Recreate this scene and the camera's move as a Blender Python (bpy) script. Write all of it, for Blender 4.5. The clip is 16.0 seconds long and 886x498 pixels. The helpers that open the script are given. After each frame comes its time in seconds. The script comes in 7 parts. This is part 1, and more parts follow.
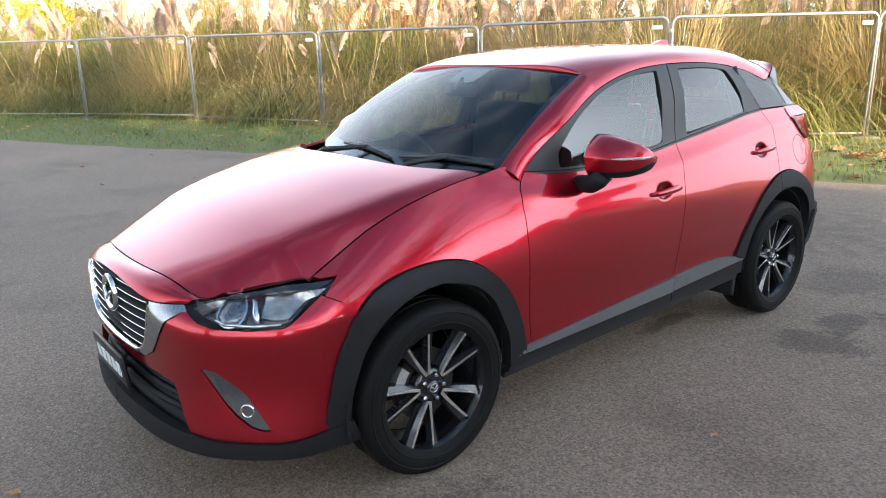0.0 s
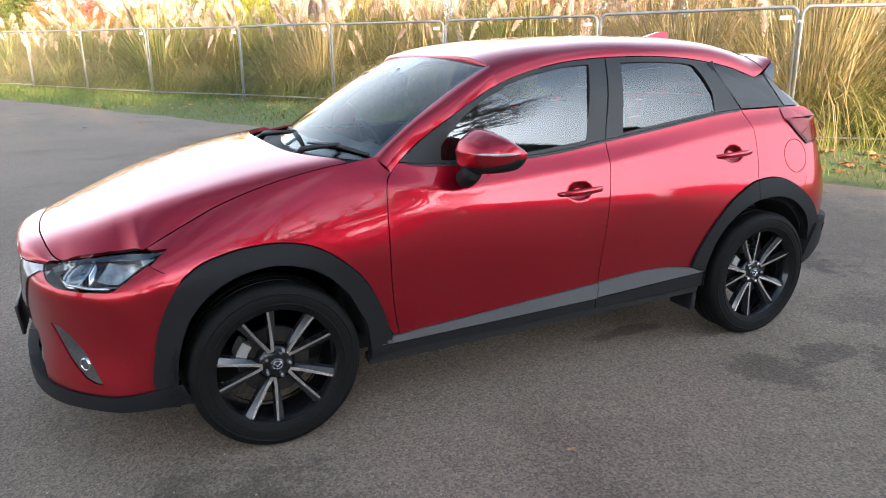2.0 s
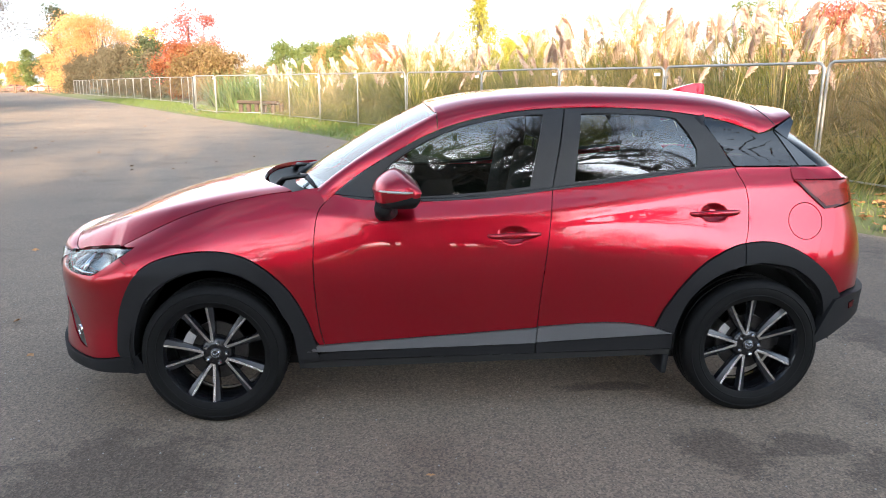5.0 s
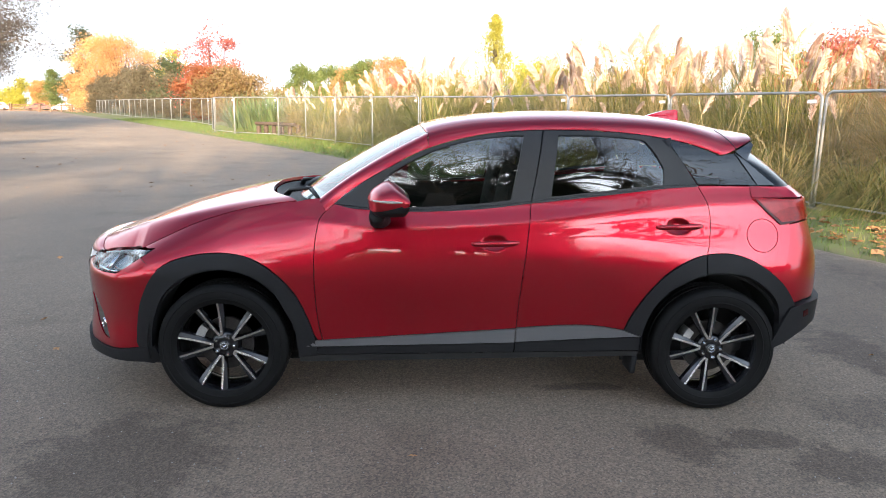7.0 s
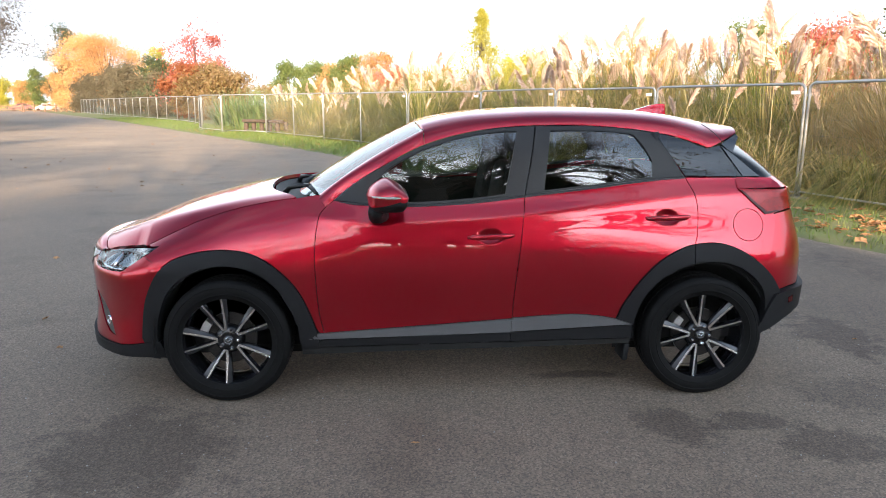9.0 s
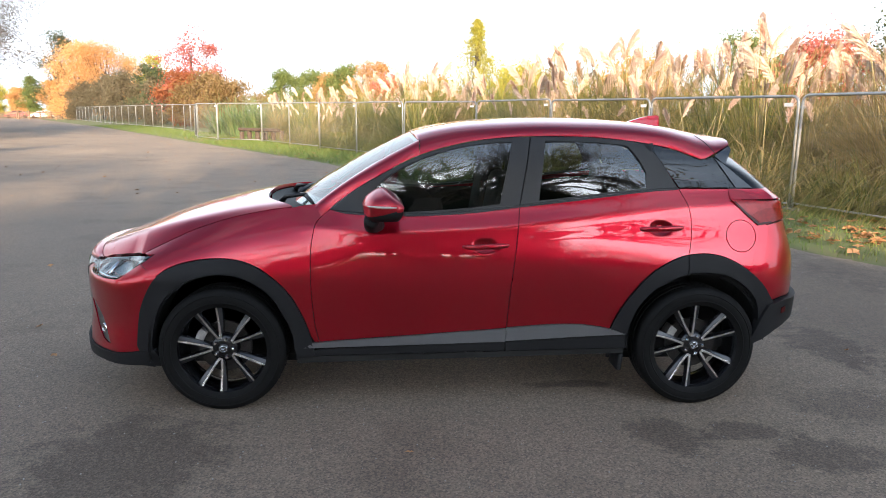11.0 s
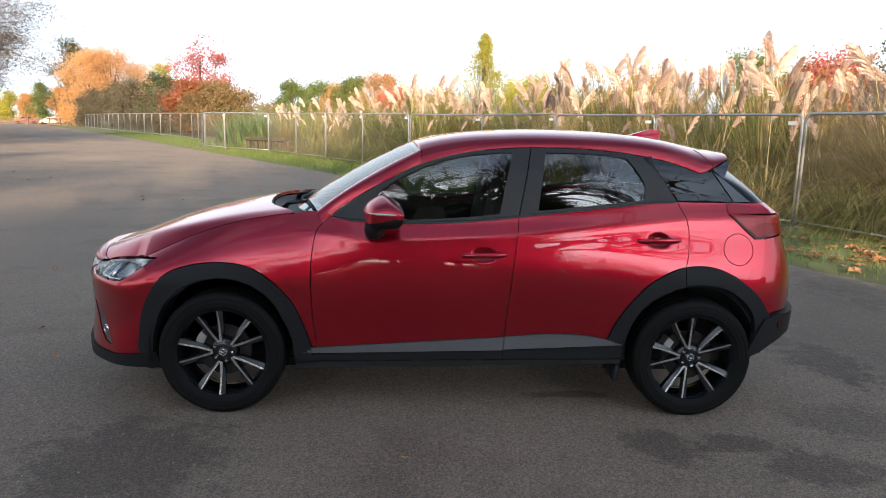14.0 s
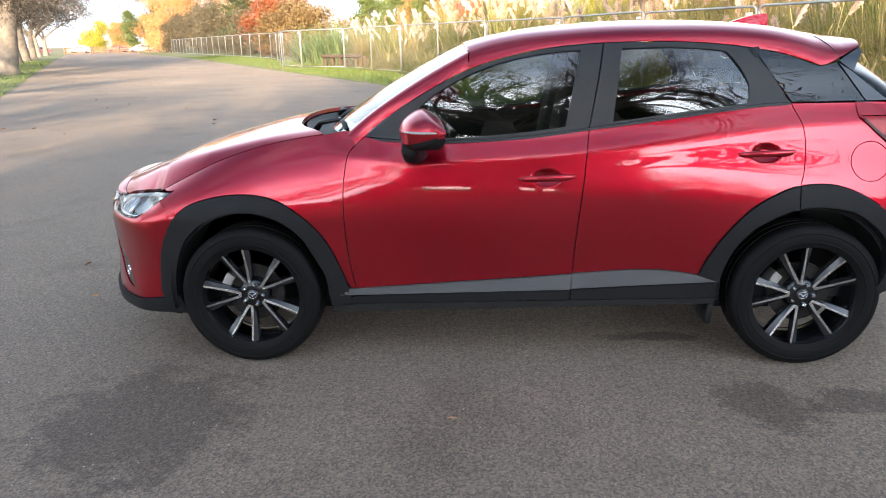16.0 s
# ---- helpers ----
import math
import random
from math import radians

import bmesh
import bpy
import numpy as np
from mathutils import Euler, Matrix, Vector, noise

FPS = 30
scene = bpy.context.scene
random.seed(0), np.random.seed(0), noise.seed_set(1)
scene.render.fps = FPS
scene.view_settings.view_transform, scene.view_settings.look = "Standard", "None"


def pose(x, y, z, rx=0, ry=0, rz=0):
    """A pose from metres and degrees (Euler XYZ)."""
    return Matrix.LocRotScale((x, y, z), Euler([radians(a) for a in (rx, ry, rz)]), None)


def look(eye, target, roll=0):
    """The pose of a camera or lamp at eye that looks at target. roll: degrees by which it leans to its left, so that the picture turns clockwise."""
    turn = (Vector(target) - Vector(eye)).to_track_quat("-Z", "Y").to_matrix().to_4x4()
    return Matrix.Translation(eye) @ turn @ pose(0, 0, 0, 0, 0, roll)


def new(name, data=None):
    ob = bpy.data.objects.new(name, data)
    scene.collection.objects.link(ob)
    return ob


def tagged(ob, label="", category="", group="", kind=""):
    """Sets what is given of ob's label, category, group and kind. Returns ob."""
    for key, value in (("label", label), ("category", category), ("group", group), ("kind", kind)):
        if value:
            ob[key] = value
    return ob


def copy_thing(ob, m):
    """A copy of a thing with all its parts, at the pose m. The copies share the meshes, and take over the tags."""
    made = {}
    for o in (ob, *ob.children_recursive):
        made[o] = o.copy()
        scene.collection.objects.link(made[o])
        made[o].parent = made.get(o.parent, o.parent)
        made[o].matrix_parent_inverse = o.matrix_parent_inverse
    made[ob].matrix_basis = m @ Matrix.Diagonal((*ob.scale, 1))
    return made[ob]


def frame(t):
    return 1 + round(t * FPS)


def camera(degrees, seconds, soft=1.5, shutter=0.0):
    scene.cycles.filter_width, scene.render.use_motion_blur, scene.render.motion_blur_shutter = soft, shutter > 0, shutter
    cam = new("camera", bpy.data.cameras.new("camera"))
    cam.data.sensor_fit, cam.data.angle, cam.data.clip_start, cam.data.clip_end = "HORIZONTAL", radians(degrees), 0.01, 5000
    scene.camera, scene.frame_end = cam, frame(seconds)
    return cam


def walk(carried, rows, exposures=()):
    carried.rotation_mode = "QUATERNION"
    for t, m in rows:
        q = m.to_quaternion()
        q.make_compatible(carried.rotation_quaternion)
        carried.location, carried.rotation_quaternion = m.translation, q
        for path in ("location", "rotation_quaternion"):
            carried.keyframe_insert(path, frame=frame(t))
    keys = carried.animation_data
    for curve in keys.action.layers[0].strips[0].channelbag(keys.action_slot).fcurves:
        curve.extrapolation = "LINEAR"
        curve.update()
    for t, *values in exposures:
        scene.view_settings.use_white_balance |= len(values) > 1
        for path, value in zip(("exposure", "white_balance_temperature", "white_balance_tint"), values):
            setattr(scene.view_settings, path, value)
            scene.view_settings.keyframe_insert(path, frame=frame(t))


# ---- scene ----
# ---- camera ----
cam = camera(63.0, 16.0, 1.0)
PATH = [
    (0, (-2.808, -2.783, 1.546), (-1.593, -1.284, 1.019), -1.3),
    (0.5, (-2.576, -3.007, 1.535), (-1.45, -1.433, 1.031), -0.4),
    (1, (-2.273, -3.108, 1.519), (-1.185, -1.52, 0.975), -0.0),
    (1.5, (-2.069, -3.212, 1.53), (-1.059, -1.584, 0.956), 0.3),
    (2, (-1.806, -3.454, 1.534), (-0.984, -1.716, 0.987), -0.6),
    (2.5, (-1.606, -3.605, 1.525), (-0.919, -1.804, 0.991), -0.4),
    (3, (-1.329, -3.636, 1.527), (-0.776, -1.791, 0.988), -0.6),
    (3.5, (-1.105, -3.696, 1.535), (-0.688, -1.818, 0.989), -0.0),
    (4, (-0.809, -3.866, 1.548), (-0.545, -1.947, 1.05), -0.4),
    (4.2, (-0.711, -3.932, 1.555), (-0.489, -2.005, 1.068), -0.4),
    (6.3, (-0.249, -4.296, 1.556), (-0.215, -2.33, 1.191), 1.1),
    (6.5, (-0.252, -4.355, 1.558), (-0.23, -2.388, 1.194), 1.0),
    (7, (-0.312, -4.463, 1.548), (-0.229, -2.5, 1.175), 1.1),
    (7.5, (-0.35, -4.55, 1.556), (-0.227, -2.592, 1.166), 0.8),
    (8, (-0.356, -4.569, 1.559), (-0.246, -2.611, 1.163), 0.4),
    (10.5, (-0.363, -4.583, 1.565), (-0.237, -2.621, 1.198), 0.5),
    (11, (-0.361, -4.589, 1.566), (-0.234, -2.626, 1.205), 0.7),
    (11.5, (-0.364, -4.585, 1.581), (-0.269, -2.617, 1.241), 1.0),
    (12, (-0.348, -4.587, 1.569), (-0.262, -2.617, 1.23), 2.4),
    (12.5, (-0.35, -4.61, 1.573), (-0.263, -2.647, 1.2), 2.3),
    (13, (-0.349, -4.628, 1.579), (-0.246, -2.659, 1.245), 2.3),
    (13.5, (-0.339, -4.634, 1.566), (-0.22, -2.661, 1.258), 1.9),
    (14, (-0.338, -4.633, 1.548), (-0.223, -2.663, 1.222), 1.7),
    (14.5, (-0.343, -4.619, 1.543), (-0.226, -2.659, 1.165), 1.1),
    (15, (-0.358, -4.588, 1.532), (-0.255, -2.636, 1.108), 0.3),
    (15.5, (-0.332, -4.457, 1.488), (-0.261, -2.517, 1.008), -0.4),
    (16, (-0.165, -4.044, 1.493), (-0.284, -2.127, 0.936), -1.2),
]
EXPOSURES = [(0, 2.28), (2.5, 2.28), (4, 2.33), (7, 2.14), (8, 2.09), (10.5, 1.92), (12.5, 1.77), (13, 1.74), (13.5, 1.59), (14, 1.44), (14.5, 1.54), (15.5, 2.14), (16, 2.29)]
walk(cam, [(t, look(eye, target, roll)) for t, eye, target, roll in PATH], EXPOSURES)


# ---- sky and sun ----
SUN_AZ, SUN_EL = radians(-86.0), radians(17.0)
world = bpy.data.worlds.new("sky")
scene.world = world
world.use_nodes = True
wn, wl = world.node_tree.nodes, world.node_tree.links
wn.clear()
w_out, w_bg, w_sky = wn.new("ShaderNodeOutputWorld"), wn.new("ShaderNodeBackground"), wn.new("ShaderNodeTexSky")
w_sky.sky_type, w_sky.sun_disc, w_sky.sun_elevation, w_sky.sun_rotation = "NISHITA", False, SUN_EL, radians(90) - SUN_AZ
w_sky.air_density, w_sky.dust_density, w_sky.ozone_density = 1.3, 1.2, 2.5
w_co, w_map, w_noise, w_ramp, w_mix = wn.new("ShaderNodeTexCoord"), wn.new("ShaderNodeMapping"), wn.new("ShaderNodeTexNoise"), wn.new("ShaderNodeValToRGB"), wn.new("ShaderNodeMix")
w_map.inputs["Scale"].default_value = (1.5, 1.5, 4.0)
w_noise.inputs["Scale"].default_value, w_noise.inputs["Detail"].default_value, w_noise.inputs["Roughness"].default_value = 1.7, 8.0, 0.6
w_ramp.color_ramp.elements[0].position, w_ramp.color_ramp.elements[1].position = 0.48, 0.86
w_ramp.color_ramp.elements[1].color = (0.65, 0.65, 0.65, 1)
w_mix.data_type = "RGBA"
w_mix.inputs[7].default_value = (8.0, 8.4, 9.2, 1)
wl.new(w_co.outputs["Generated"], w_map.inputs["Vector"])
wl.new(w_map.outputs[0], w_noise.inputs["Vector"])
wl.new(w_noise.outputs[0], w_ramp.inputs[0])
wl.new(w_ramp.outputs[0], w_mix.inputs[0])
wl.new(w_sky.outputs[0], w_mix.inputs[6])
# pale haze that thickens towards the horizon all round
w_sep, w_low, w_haze = wn.new("ShaderNodeSeparateXYZ"), wn.new("ShaderNodeMapRange"), wn.new("ShaderNodeMix")
w_low.interpolation_type = "SMOOTHSTEP"
w_low.inputs["From Min"].default_value, w_low.inputs["From Max"].default_value = 0.22, 0.76
w_low.inputs["To Min"].default_value, w_low.inputs["To Max"].default_value = 0.9, 0.0
w_haze.data_type = "RGBA"
w_haze.inputs[7].default_value = (7.5, 8.4, 9.6, 1)
wl.new(w_co.outputs["Generated"], w_sep.inputs[0])
wl.new(w_sep.outputs["Z"], w_low.inputs["Value"])
wl.new(w_low.outputs[0], w_haze.inputs[0])
wl.new(w_mix.outputs[2], w_haze.inputs[6])
# brighter air round the low sun
w_dot, w_pos, w_pow, w_glow, w_mul = wn.new("ShaderNodeVectorMath"), wn.new("ShaderNodeMath"), wn.new("ShaderNodeMath"), wn.new("ShaderNodeMath"), wn.new("ShaderNodeMix")
w_dot.operation, w_pos.operation, w_pow.operation, w_glow.operation = "DOT_PRODUCT", "MAXIMUM", "POWER", "MULTIPLY_ADD"
w_dot.inputs[1].default_value = (math.cos(SUN_AZ) * math.cos(SUN_EL), math.sin(SUN_AZ) * math.cos(SUN_EL), math.sin(SUN_EL))
w_pos.inputs[1].default_value, w_pow.inputs[1].default_value = 0.0, 2.0
w_glow.inputs[1].default_value, w_glow.inputs[2].default_value = 1.1, 1.0
w_near, w_sum = wn.new("ShaderNodeMath"), wn.new("ShaderNodeMath")
w_near.operation, w_sum.operation = "POWER", "MULTIPLY_ADD"
w_near.inputs[1].default_value, w_sum.inputs[1].default_value = 10.0, 2.4
w_mul.data_type, w_mul.blend_type = "RGBA", "MULTIPLY"
w_mul.inputs[0].default_value = 1.0
wl.new(w_co.outputs["Generated"], w_dot.inputs[0])
wl.new(w_dot.outputs["Value"], w_pos.inputs[0])
wl.new(w_pos.outputs[0], w_pow.inputs[0])
wl.new(w_pow.outputs[0], w_glow.inputs[0])
wl.new(w_haze.outputs[2], w_mul.inputs[6])
wl.new(w_pos.outputs[0], w_near.inputs[0])
wl.new(w_near.outputs[0], w_sum.inputs[0])
wl.new(w_glow.outputs[0], w_sum.inputs[2])
wl.new(w_sum.outputs[0], w_mul.inputs[7])
wl.new(w_mul.outputs[2], w_bg.inputs[0])
w_bg.inputs[1].default_value = 0.072
wl.new(w_bg.outputs[0], w_out.inputs[0])
sun = new("sun", bpy.data.lights.new("sun", "SUN"))
sun.data.energy, sun.data.angle, sun.data.color = 4.9, radians(0.6), (1.0, 0.78, 0.54)
sun.matrix_world = look((0, 0, 0), (-math.cos(SUN_AZ) * math.cos(SUN_EL), -math.sin(SUN_AZ) * math.cos(SUN_EL), -math.sin(SUN_EL)))


# ---- materials ----
def material(name, color, rough=0.6, metal=0.0, color2=None, scale=8.0, fine=90.0, bump=0.0, bump_scale=None, coat=0.0, vary=0.0, rough_vary=0.0, spec=0.5, sheen=0.0, subsurf=0.0):
    """A surface with two scales of mottling between color and color2, a bump and a change of tone from piece to piece."""
    m = bpy.data.materials.new(name)
    m.use_nodes = True
    n, l = m.node_tree.nodes, m.node_tree.links
    b = n["Principled BSDF"]
    b.inputs["Roughness"].default_value, b.inputs["Metallic"].default_value = rough, metal
    b.inputs["Coat Weight"].default_value, b.inputs["Coat Roughness"].default_value = coat, 0.03
    b.inputs["Specular IOR Level"].default_value = spec
    co = n.new("ShaderNodeTexCoord")
    big, small = n.new("ShaderNodeTexNoise"), n.new("ShaderNodeTexNoise")
    big.inputs["Scale"].default_value, small.inputs["Scale"].default_value = scale, fine
    big.inputs["Detail"].default_value = small.inputs["Detail"].default_value = 4.0
    l.new(co.outputs["Object"], big.inputs["Vector"]), l.new(co.outputs["Object"], small.inputs["Vector"])
    both = n.new("ShaderNodeMath")
    both.operation = "MULTIPLY_ADD"
    l.new(small.outputs[0], both.inputs[0])
    both.inputs[1].default_value = 0.5
    half = n.new("ShaderNodeMath")
    half.operation = "MULTIPLY"
    half.inputs[1].default_value = 0.5
    l.new(big.outputs[0], half.inputs[0]), l.new(half.outputs[0], both.inputs[2])
    ramp = n.new("ShaderNodeValToRGB")
    ramp.color_ramp.elements[0].position, ramp.color_ramp.elements[1].position = 0.36, 0.64
    color2 = color2 or tuple(c * 0.8 for c in color)
    ramp.color_ramp.elements[0].color, ramp.color_ramp.elements[1].color = (*color2, 1), (*color, 1)
    l.new(both.outputs[0], ramp.inputs[0])
    last = ramp.outputs[0]
    if vary:
        info, hsv, span = n.new("ShaderNodeObjectInfo"), n.new("ShaderNodeHueSaturation"), n.new("ShaderNodeMapRange")
        span.inputs["To Min"].default_value, span.inputs["To Max"].default_value = 1 - vary, 1 + vary
        l.new(info.outputs["Random"], span.inputs["Value"]), l.new(span.outputs[0], hsv.inputs["Value"]), l.new(last, hsv.inputs["Color"])
        last = hsv.outputs[0]
    l.new(last, b.inputs["Base Color"])
    if rough_vary:
        rr = n.new("ShaderNodeMapRange")
        rr.inputs["To Min"].default_value, rr.inputs["To Max"].default_value = max(0.02, rough - rough_vary), min(1, rough + rough_vary)
        l.new(big.outputs[0], rr.inputs["Value"]), l.new(rr.outputs[0], b.inputs["Roughness"])
    if bump:
        bn, bt = n.new("ShaderNodeBump"), small
        if bump_scale:
            bt = n.new("ShaderNodeTexNoise")
            bt.inputs["Scale"].default_value, bt.inputs["Detail"].default_value = bump_scale, 5.0
            l.new(co.outputs["Object"], bt.inputs["Vector"])
        bn.inputs["Strength"].default_value, bn.inputs["Distance"].default_value = bump, 0.01
        l.new(bt.outputs[0], bn.inputs["Height"]), l.new(bn.outputs[0], b.inputs["Normal"])
    return m


def leaf_material(name, tones, rough=0.55, through_light=0.35):
    """Foliage: each leaf or blade takes one of the tones; some light passes through it."""
    m = bpy.data.materials.new(name)
    m.use_nodes = True
    n, l = m.node_tree.nodes, m.node_tree.links
    b, out = n["Principled BSDF"], n["Material Output"]
    geo, ramp = n.new("ShaderNodeNewGeometry"), n.new("ShaderNodeValToRGB")
    e = ramp.color_ramp.elements
    while len(e) < len(tones):
        e.new(0.5)
    for i, tone in enumerate(tones):
        e[i].position, e[i].color = i / max(1, len(tones) - 1), (*tone, 1)
    l.new(geo.outputs["Random Per Island"], ramp.inputs[0])
    info, hsv, span = n.new("ShaderNodeObjectInfo"), n.new("ShaderNodeHueSaturation"), n.new("ShaderNodeMapRange")
    span.inputs["To Min"].default_value, span.inputs["To Max"].default_value = 0.8, 1.2
    l.new(info.outputs["Random"], span.inputs["Value"]), l.new(span.outputs[0], hsv.inputs["Value"]), l.new(ramp.outputs[0], hsv.inputs["Color"])
    b.inputs["Roughness"].default_value = rough
    l.new(hsv.outputs[0], b.inputs["Base Color"])
    tr, mx = n.new("ShaderNodeBsdfTranslucent"), n.new("ShaderNodeMixShader")
    mx.inputs[0].default_value = through_light
    l.new(hsv.outputs[0], tr.inputs["Color"])
    l.new(b.outputs[0], mx.inputs[1]), l.new(tr.outputs[0], mx.inputs[2]), l.new(mx.outputs[0], out.inputs["Surface"])
    return m


def glass_material(name, tint, f0=0.05, rough=0.0):
    """A pane: clear or tinted, mirroring f0 of the light straight on and more at a slant."""
    m = bpy.data.materials.new(name)
    m.use_nodes = True
    n, l = m.node_tree.nodes, m.node_tree.links
    n.remove(n["Principled BSDF"])
    tr, gl, lw, mx = n.new("ShaderNodeBsdfTransparent"), n.new("ShaderNodeBsdfGlossy"), n.new("ShaderNodeLayerWeight"), n.new("ShaderNodeMixShader")
    pw, ad = n.new("ShaderNodeMath"), n.new("ShaderNodeMath")
    pw.operation, ad.operation = "POWER", "MULTIPLY_ADD"
    pw.inputs[1].default_value, ad.inputs[1].default_value, ad.inputs[2].default_value = 5.0, 1 - f0, f0
    lw.inputs["Blend"].default_value = 0.5
    tr.inputs[0].default_value, gl.inputs["Roughness"].default_value = (*tint, 1), rough
    l.new(lw.outputs["Facing"], pw.inputs[0]), l.new(pw.outputs[0], ad.inputs[0]), l.new(ad.outputs[0], mx.inputs[0])
    l.new(tr.outputs[0], mx.inputs[1]), l.new(gl.outputs[0], mx.inputs[2])
    l.new(mx.outputs[0], n["Material Output"].inputs["Surface"])
    return m


def paint_material():
    """Deep metallic red under a clear coat."""
    m = material("red_paint", (0.42, 0.003, 0.017), 0.29, 0.86, (0.38, 0.0026, 0.015), 2.0, 900.0, coat=1.0)
    n, l = m.node_tree.nodes, m.node_tree.links
    b = n["Principled BSDF"]
    b.inputs["Coat Roughness"].default_value, b.inputs["Coat IOR"].default_value = 0.012, 1.5
    fl, bp, co = n.new("ShaderNodeTexNoise"), n.new("ShaderNodeBump"), n.new("ShaderNodeTexCoord")
    fl.inputs["Scale"].default_value = 1500.0
    bp.inputs["Strength"].default_value, bp.inputs["Distance"].default_value = 0.08, 0.001
    l.new(co.outputs["Object"], fl.inputs["Vector"]), l.new(fl.outputs[0], bp.inputs["Height"]), l.new(bp.outputs[0], b.inputs["Normal"])
    return m


# the eighth entry darkens a broad zone of road past the car's tail
STAINS_AND_ZONE = [(-1.60, -1.42, 0.50, 0.58, 0.60), (0.68, -0.54, 0.30, 0.07, 0.75), (1.02, -1.25, 0.22, 0.25, 0.62), (1.42, -1.22, 0.30, 0.13, 0.62), (1.70, -1.50, 0.34, 0.21, 0.58), (2.22, -0.92, 0.40, 0.30, 0.45), (2.68, 0.15, 0.30, 0.55, 0.5), (3.5, 1.2, 1.3, 2.4, 0.38), (4.4, 2.6, 0.5, 1.2, 0.3)]


def asphalt_material():
    """Old asphalt: pale grit, broad tonal drift, dark oily stains and one broad darker zone, with soft edges."""
    m = material("asphalt", (0.216, 0.167, 0.126), 0.85, 0.0, (0.137, 0.105, 0.080), 0.35, 70.0, rough_vary=0.1)
    n, l = m.node_tree.nodes, m.node_tree.links
    b = n["Principled BSDF"]
    base = b.inputs["Base Color"].links[0].from_socket
    co = n.new("ShaderNodeTexCoord")
    grit, gr = n.new("ShaderNodeTexVoronoi"), n.new("ShaderNodeValToRGB")
    grit.inputs["Scale"].default_value = 120.0
    l.new(co.outputs["Object"], grit.inputs["Vector"])
    gr.color_ramp.elements[0].color, gr.color_ramp.elements[1].color = (0.66, 0.66, 0.66, 1), (1.65, 1.6, 1.52, 1)
    gr.color_ramp.elements[0].position, gr.color_ramp.elements[1].position = 0.2, 0.95
    l.new(grit.outputs["Color"], gr.inputs[0])
    mul = n.new("ShaderNodeMix")
    mul.data_type, mul.blend_type = "RGBA", "MULTIPLY"
    mul.inputs[0].default_value = 0.9
    l.new(base, mul.inputs[6]), l.new(gr.outputs[0], mul.inputs[7])
    stain, sr = n.new("ShaderNodeTexNoise"), n.new("ShaderNodeValToRGB")
    stain.inputs["Scale"].default_value, stain.inputs["Detail"].default_value, stain.inputs["Roughness"].default_value = 0.9, 7.0, 0.62
    l.new(co.outputs["Object"], stain.inputs["Vector"])
    sr.color_ramp.elements[0].position, sr.color_ramp.elements[1].position = 0.30, 0.47
    sr.color_ramp.elements[0].color, sr.color_ramp.elements[1].color = (0.74, 0.72, 0.71, 1), (1, 1, 1, 1)
    l.new(stain.outputs[0], sr.inputs[0])
    mul2 = n.new("ShaderNodeMix")
    mul2.data_type, mul2.blend_type = "RGBA", "MULTIPLY"
    mul2.inputs[0].default_value = 1.0
    l.new(mul.outputs[2], mul2.inputs[6]), l.new(sr.outputs[0], mul2.inputs[7])
    # oil and damp stains and one broad darker zone: (x, y, half length, half width, depth of tone)
    last = mul2.outputs[2]
    edge = n.new("ShaderNodeTexNoise")
    edge.inputs["Scale"].default_value, edge.inputs["Detail"].default_value, edge.inputs["Roughness"].default_value = 5.5, 8.0, 0.74
    l.new(co.outputs["Object"], edge.inputs["Vector"])
    for sx, sy, rx, ry, deep in STAINS_AND_ZONE:
        mp, ln, add, rp, mk = n.new("ShaderNodeMapping"), n.new("ShaderNodeVectorMath"), n.new("ShaderNodeMath"), n.new("ShaderNodeMapRange"), n.new("ShaderNodeMix")
        mp.vector_type = "TEXTURE"
        mp.inputs["Location"].default_value, mp.inputs["Scale"].default_value = (sx, sy, 0), (rx, ry, 10)
        ln.operation, add.operation = "LENGTH", "MULTIPLY_ADD"
        l.new(co.outputs["Object"], mp.inputs["Vector"]), l.new(mp.outputs[0], ln.inputs[0])
        l.new(edge.outputs[0], add.inputs[0])
        add.inputs[1].default_value = 2.6
        l.new(ln.outputs["Value"], add.inputs[2])
        rp.inputs["From Min"].default_value, rp.inputs["From Max"].default_value = 1.92, 2.30
        rp.inputs["To Min"].default_value, rp.inputs["To Max"].default_value = deep, 0.0
        l.new(add.outputs[0], rp.inputs["Value"])
        mk.data_type, mk.blend_type = "RGBA", "MULTIPLY"
        mk.inputs[7].default_value = (0.34, 0.32, 0.31, 1)
        l.new(rp.outputs[0], mk.inputs[0]), l.new(last, mk.inputs[6])
        last = mk.outputs[2]
    l.new(last, b.inputs["Base Color"])
    bp = n.new("ShaderNodeBump")
    bp.inputs["Strength"].default_value, bp.inputs["Distance"].default_value = 0.6, 0.004
    l.new(grit.outputs["Distance"], bp.inputs["Height"]), l.new(bp.outputs[0], b.inputs["Normal"])
    return m


PAINT = paint_material()
ASPHALT = asphalt_material()
CLADDING = material("grained_black_plastic", (0.011, 0.011, 0.012), 0.6, 0, (0.008, 0.008, 0.009), 3, 400, bump=0.06, spec=0.22)
SILL_GREY = material("satin_grey_plastic", (0.115, 0.115, 0.118), 0.42, 0.25, (0.10, 0.10, 0.103), 3, 300, bump=0.03)
FRAME_BLACK = material("satin_black_film", (0.018, 0.0165, 0.016), 0.45, 0, (0.028, 0.026, 0.025), 3, 200, spec=0.35)
GLOSS_BLACK = material("gloss_black", (0.008, 0.008, 0.009), 0.08, 0, None, 3, 60, coat=0.6)
DARK = material("underbody_black", (0.008, 0.008, 0.008), 0.8, 0, None, 6, 80)
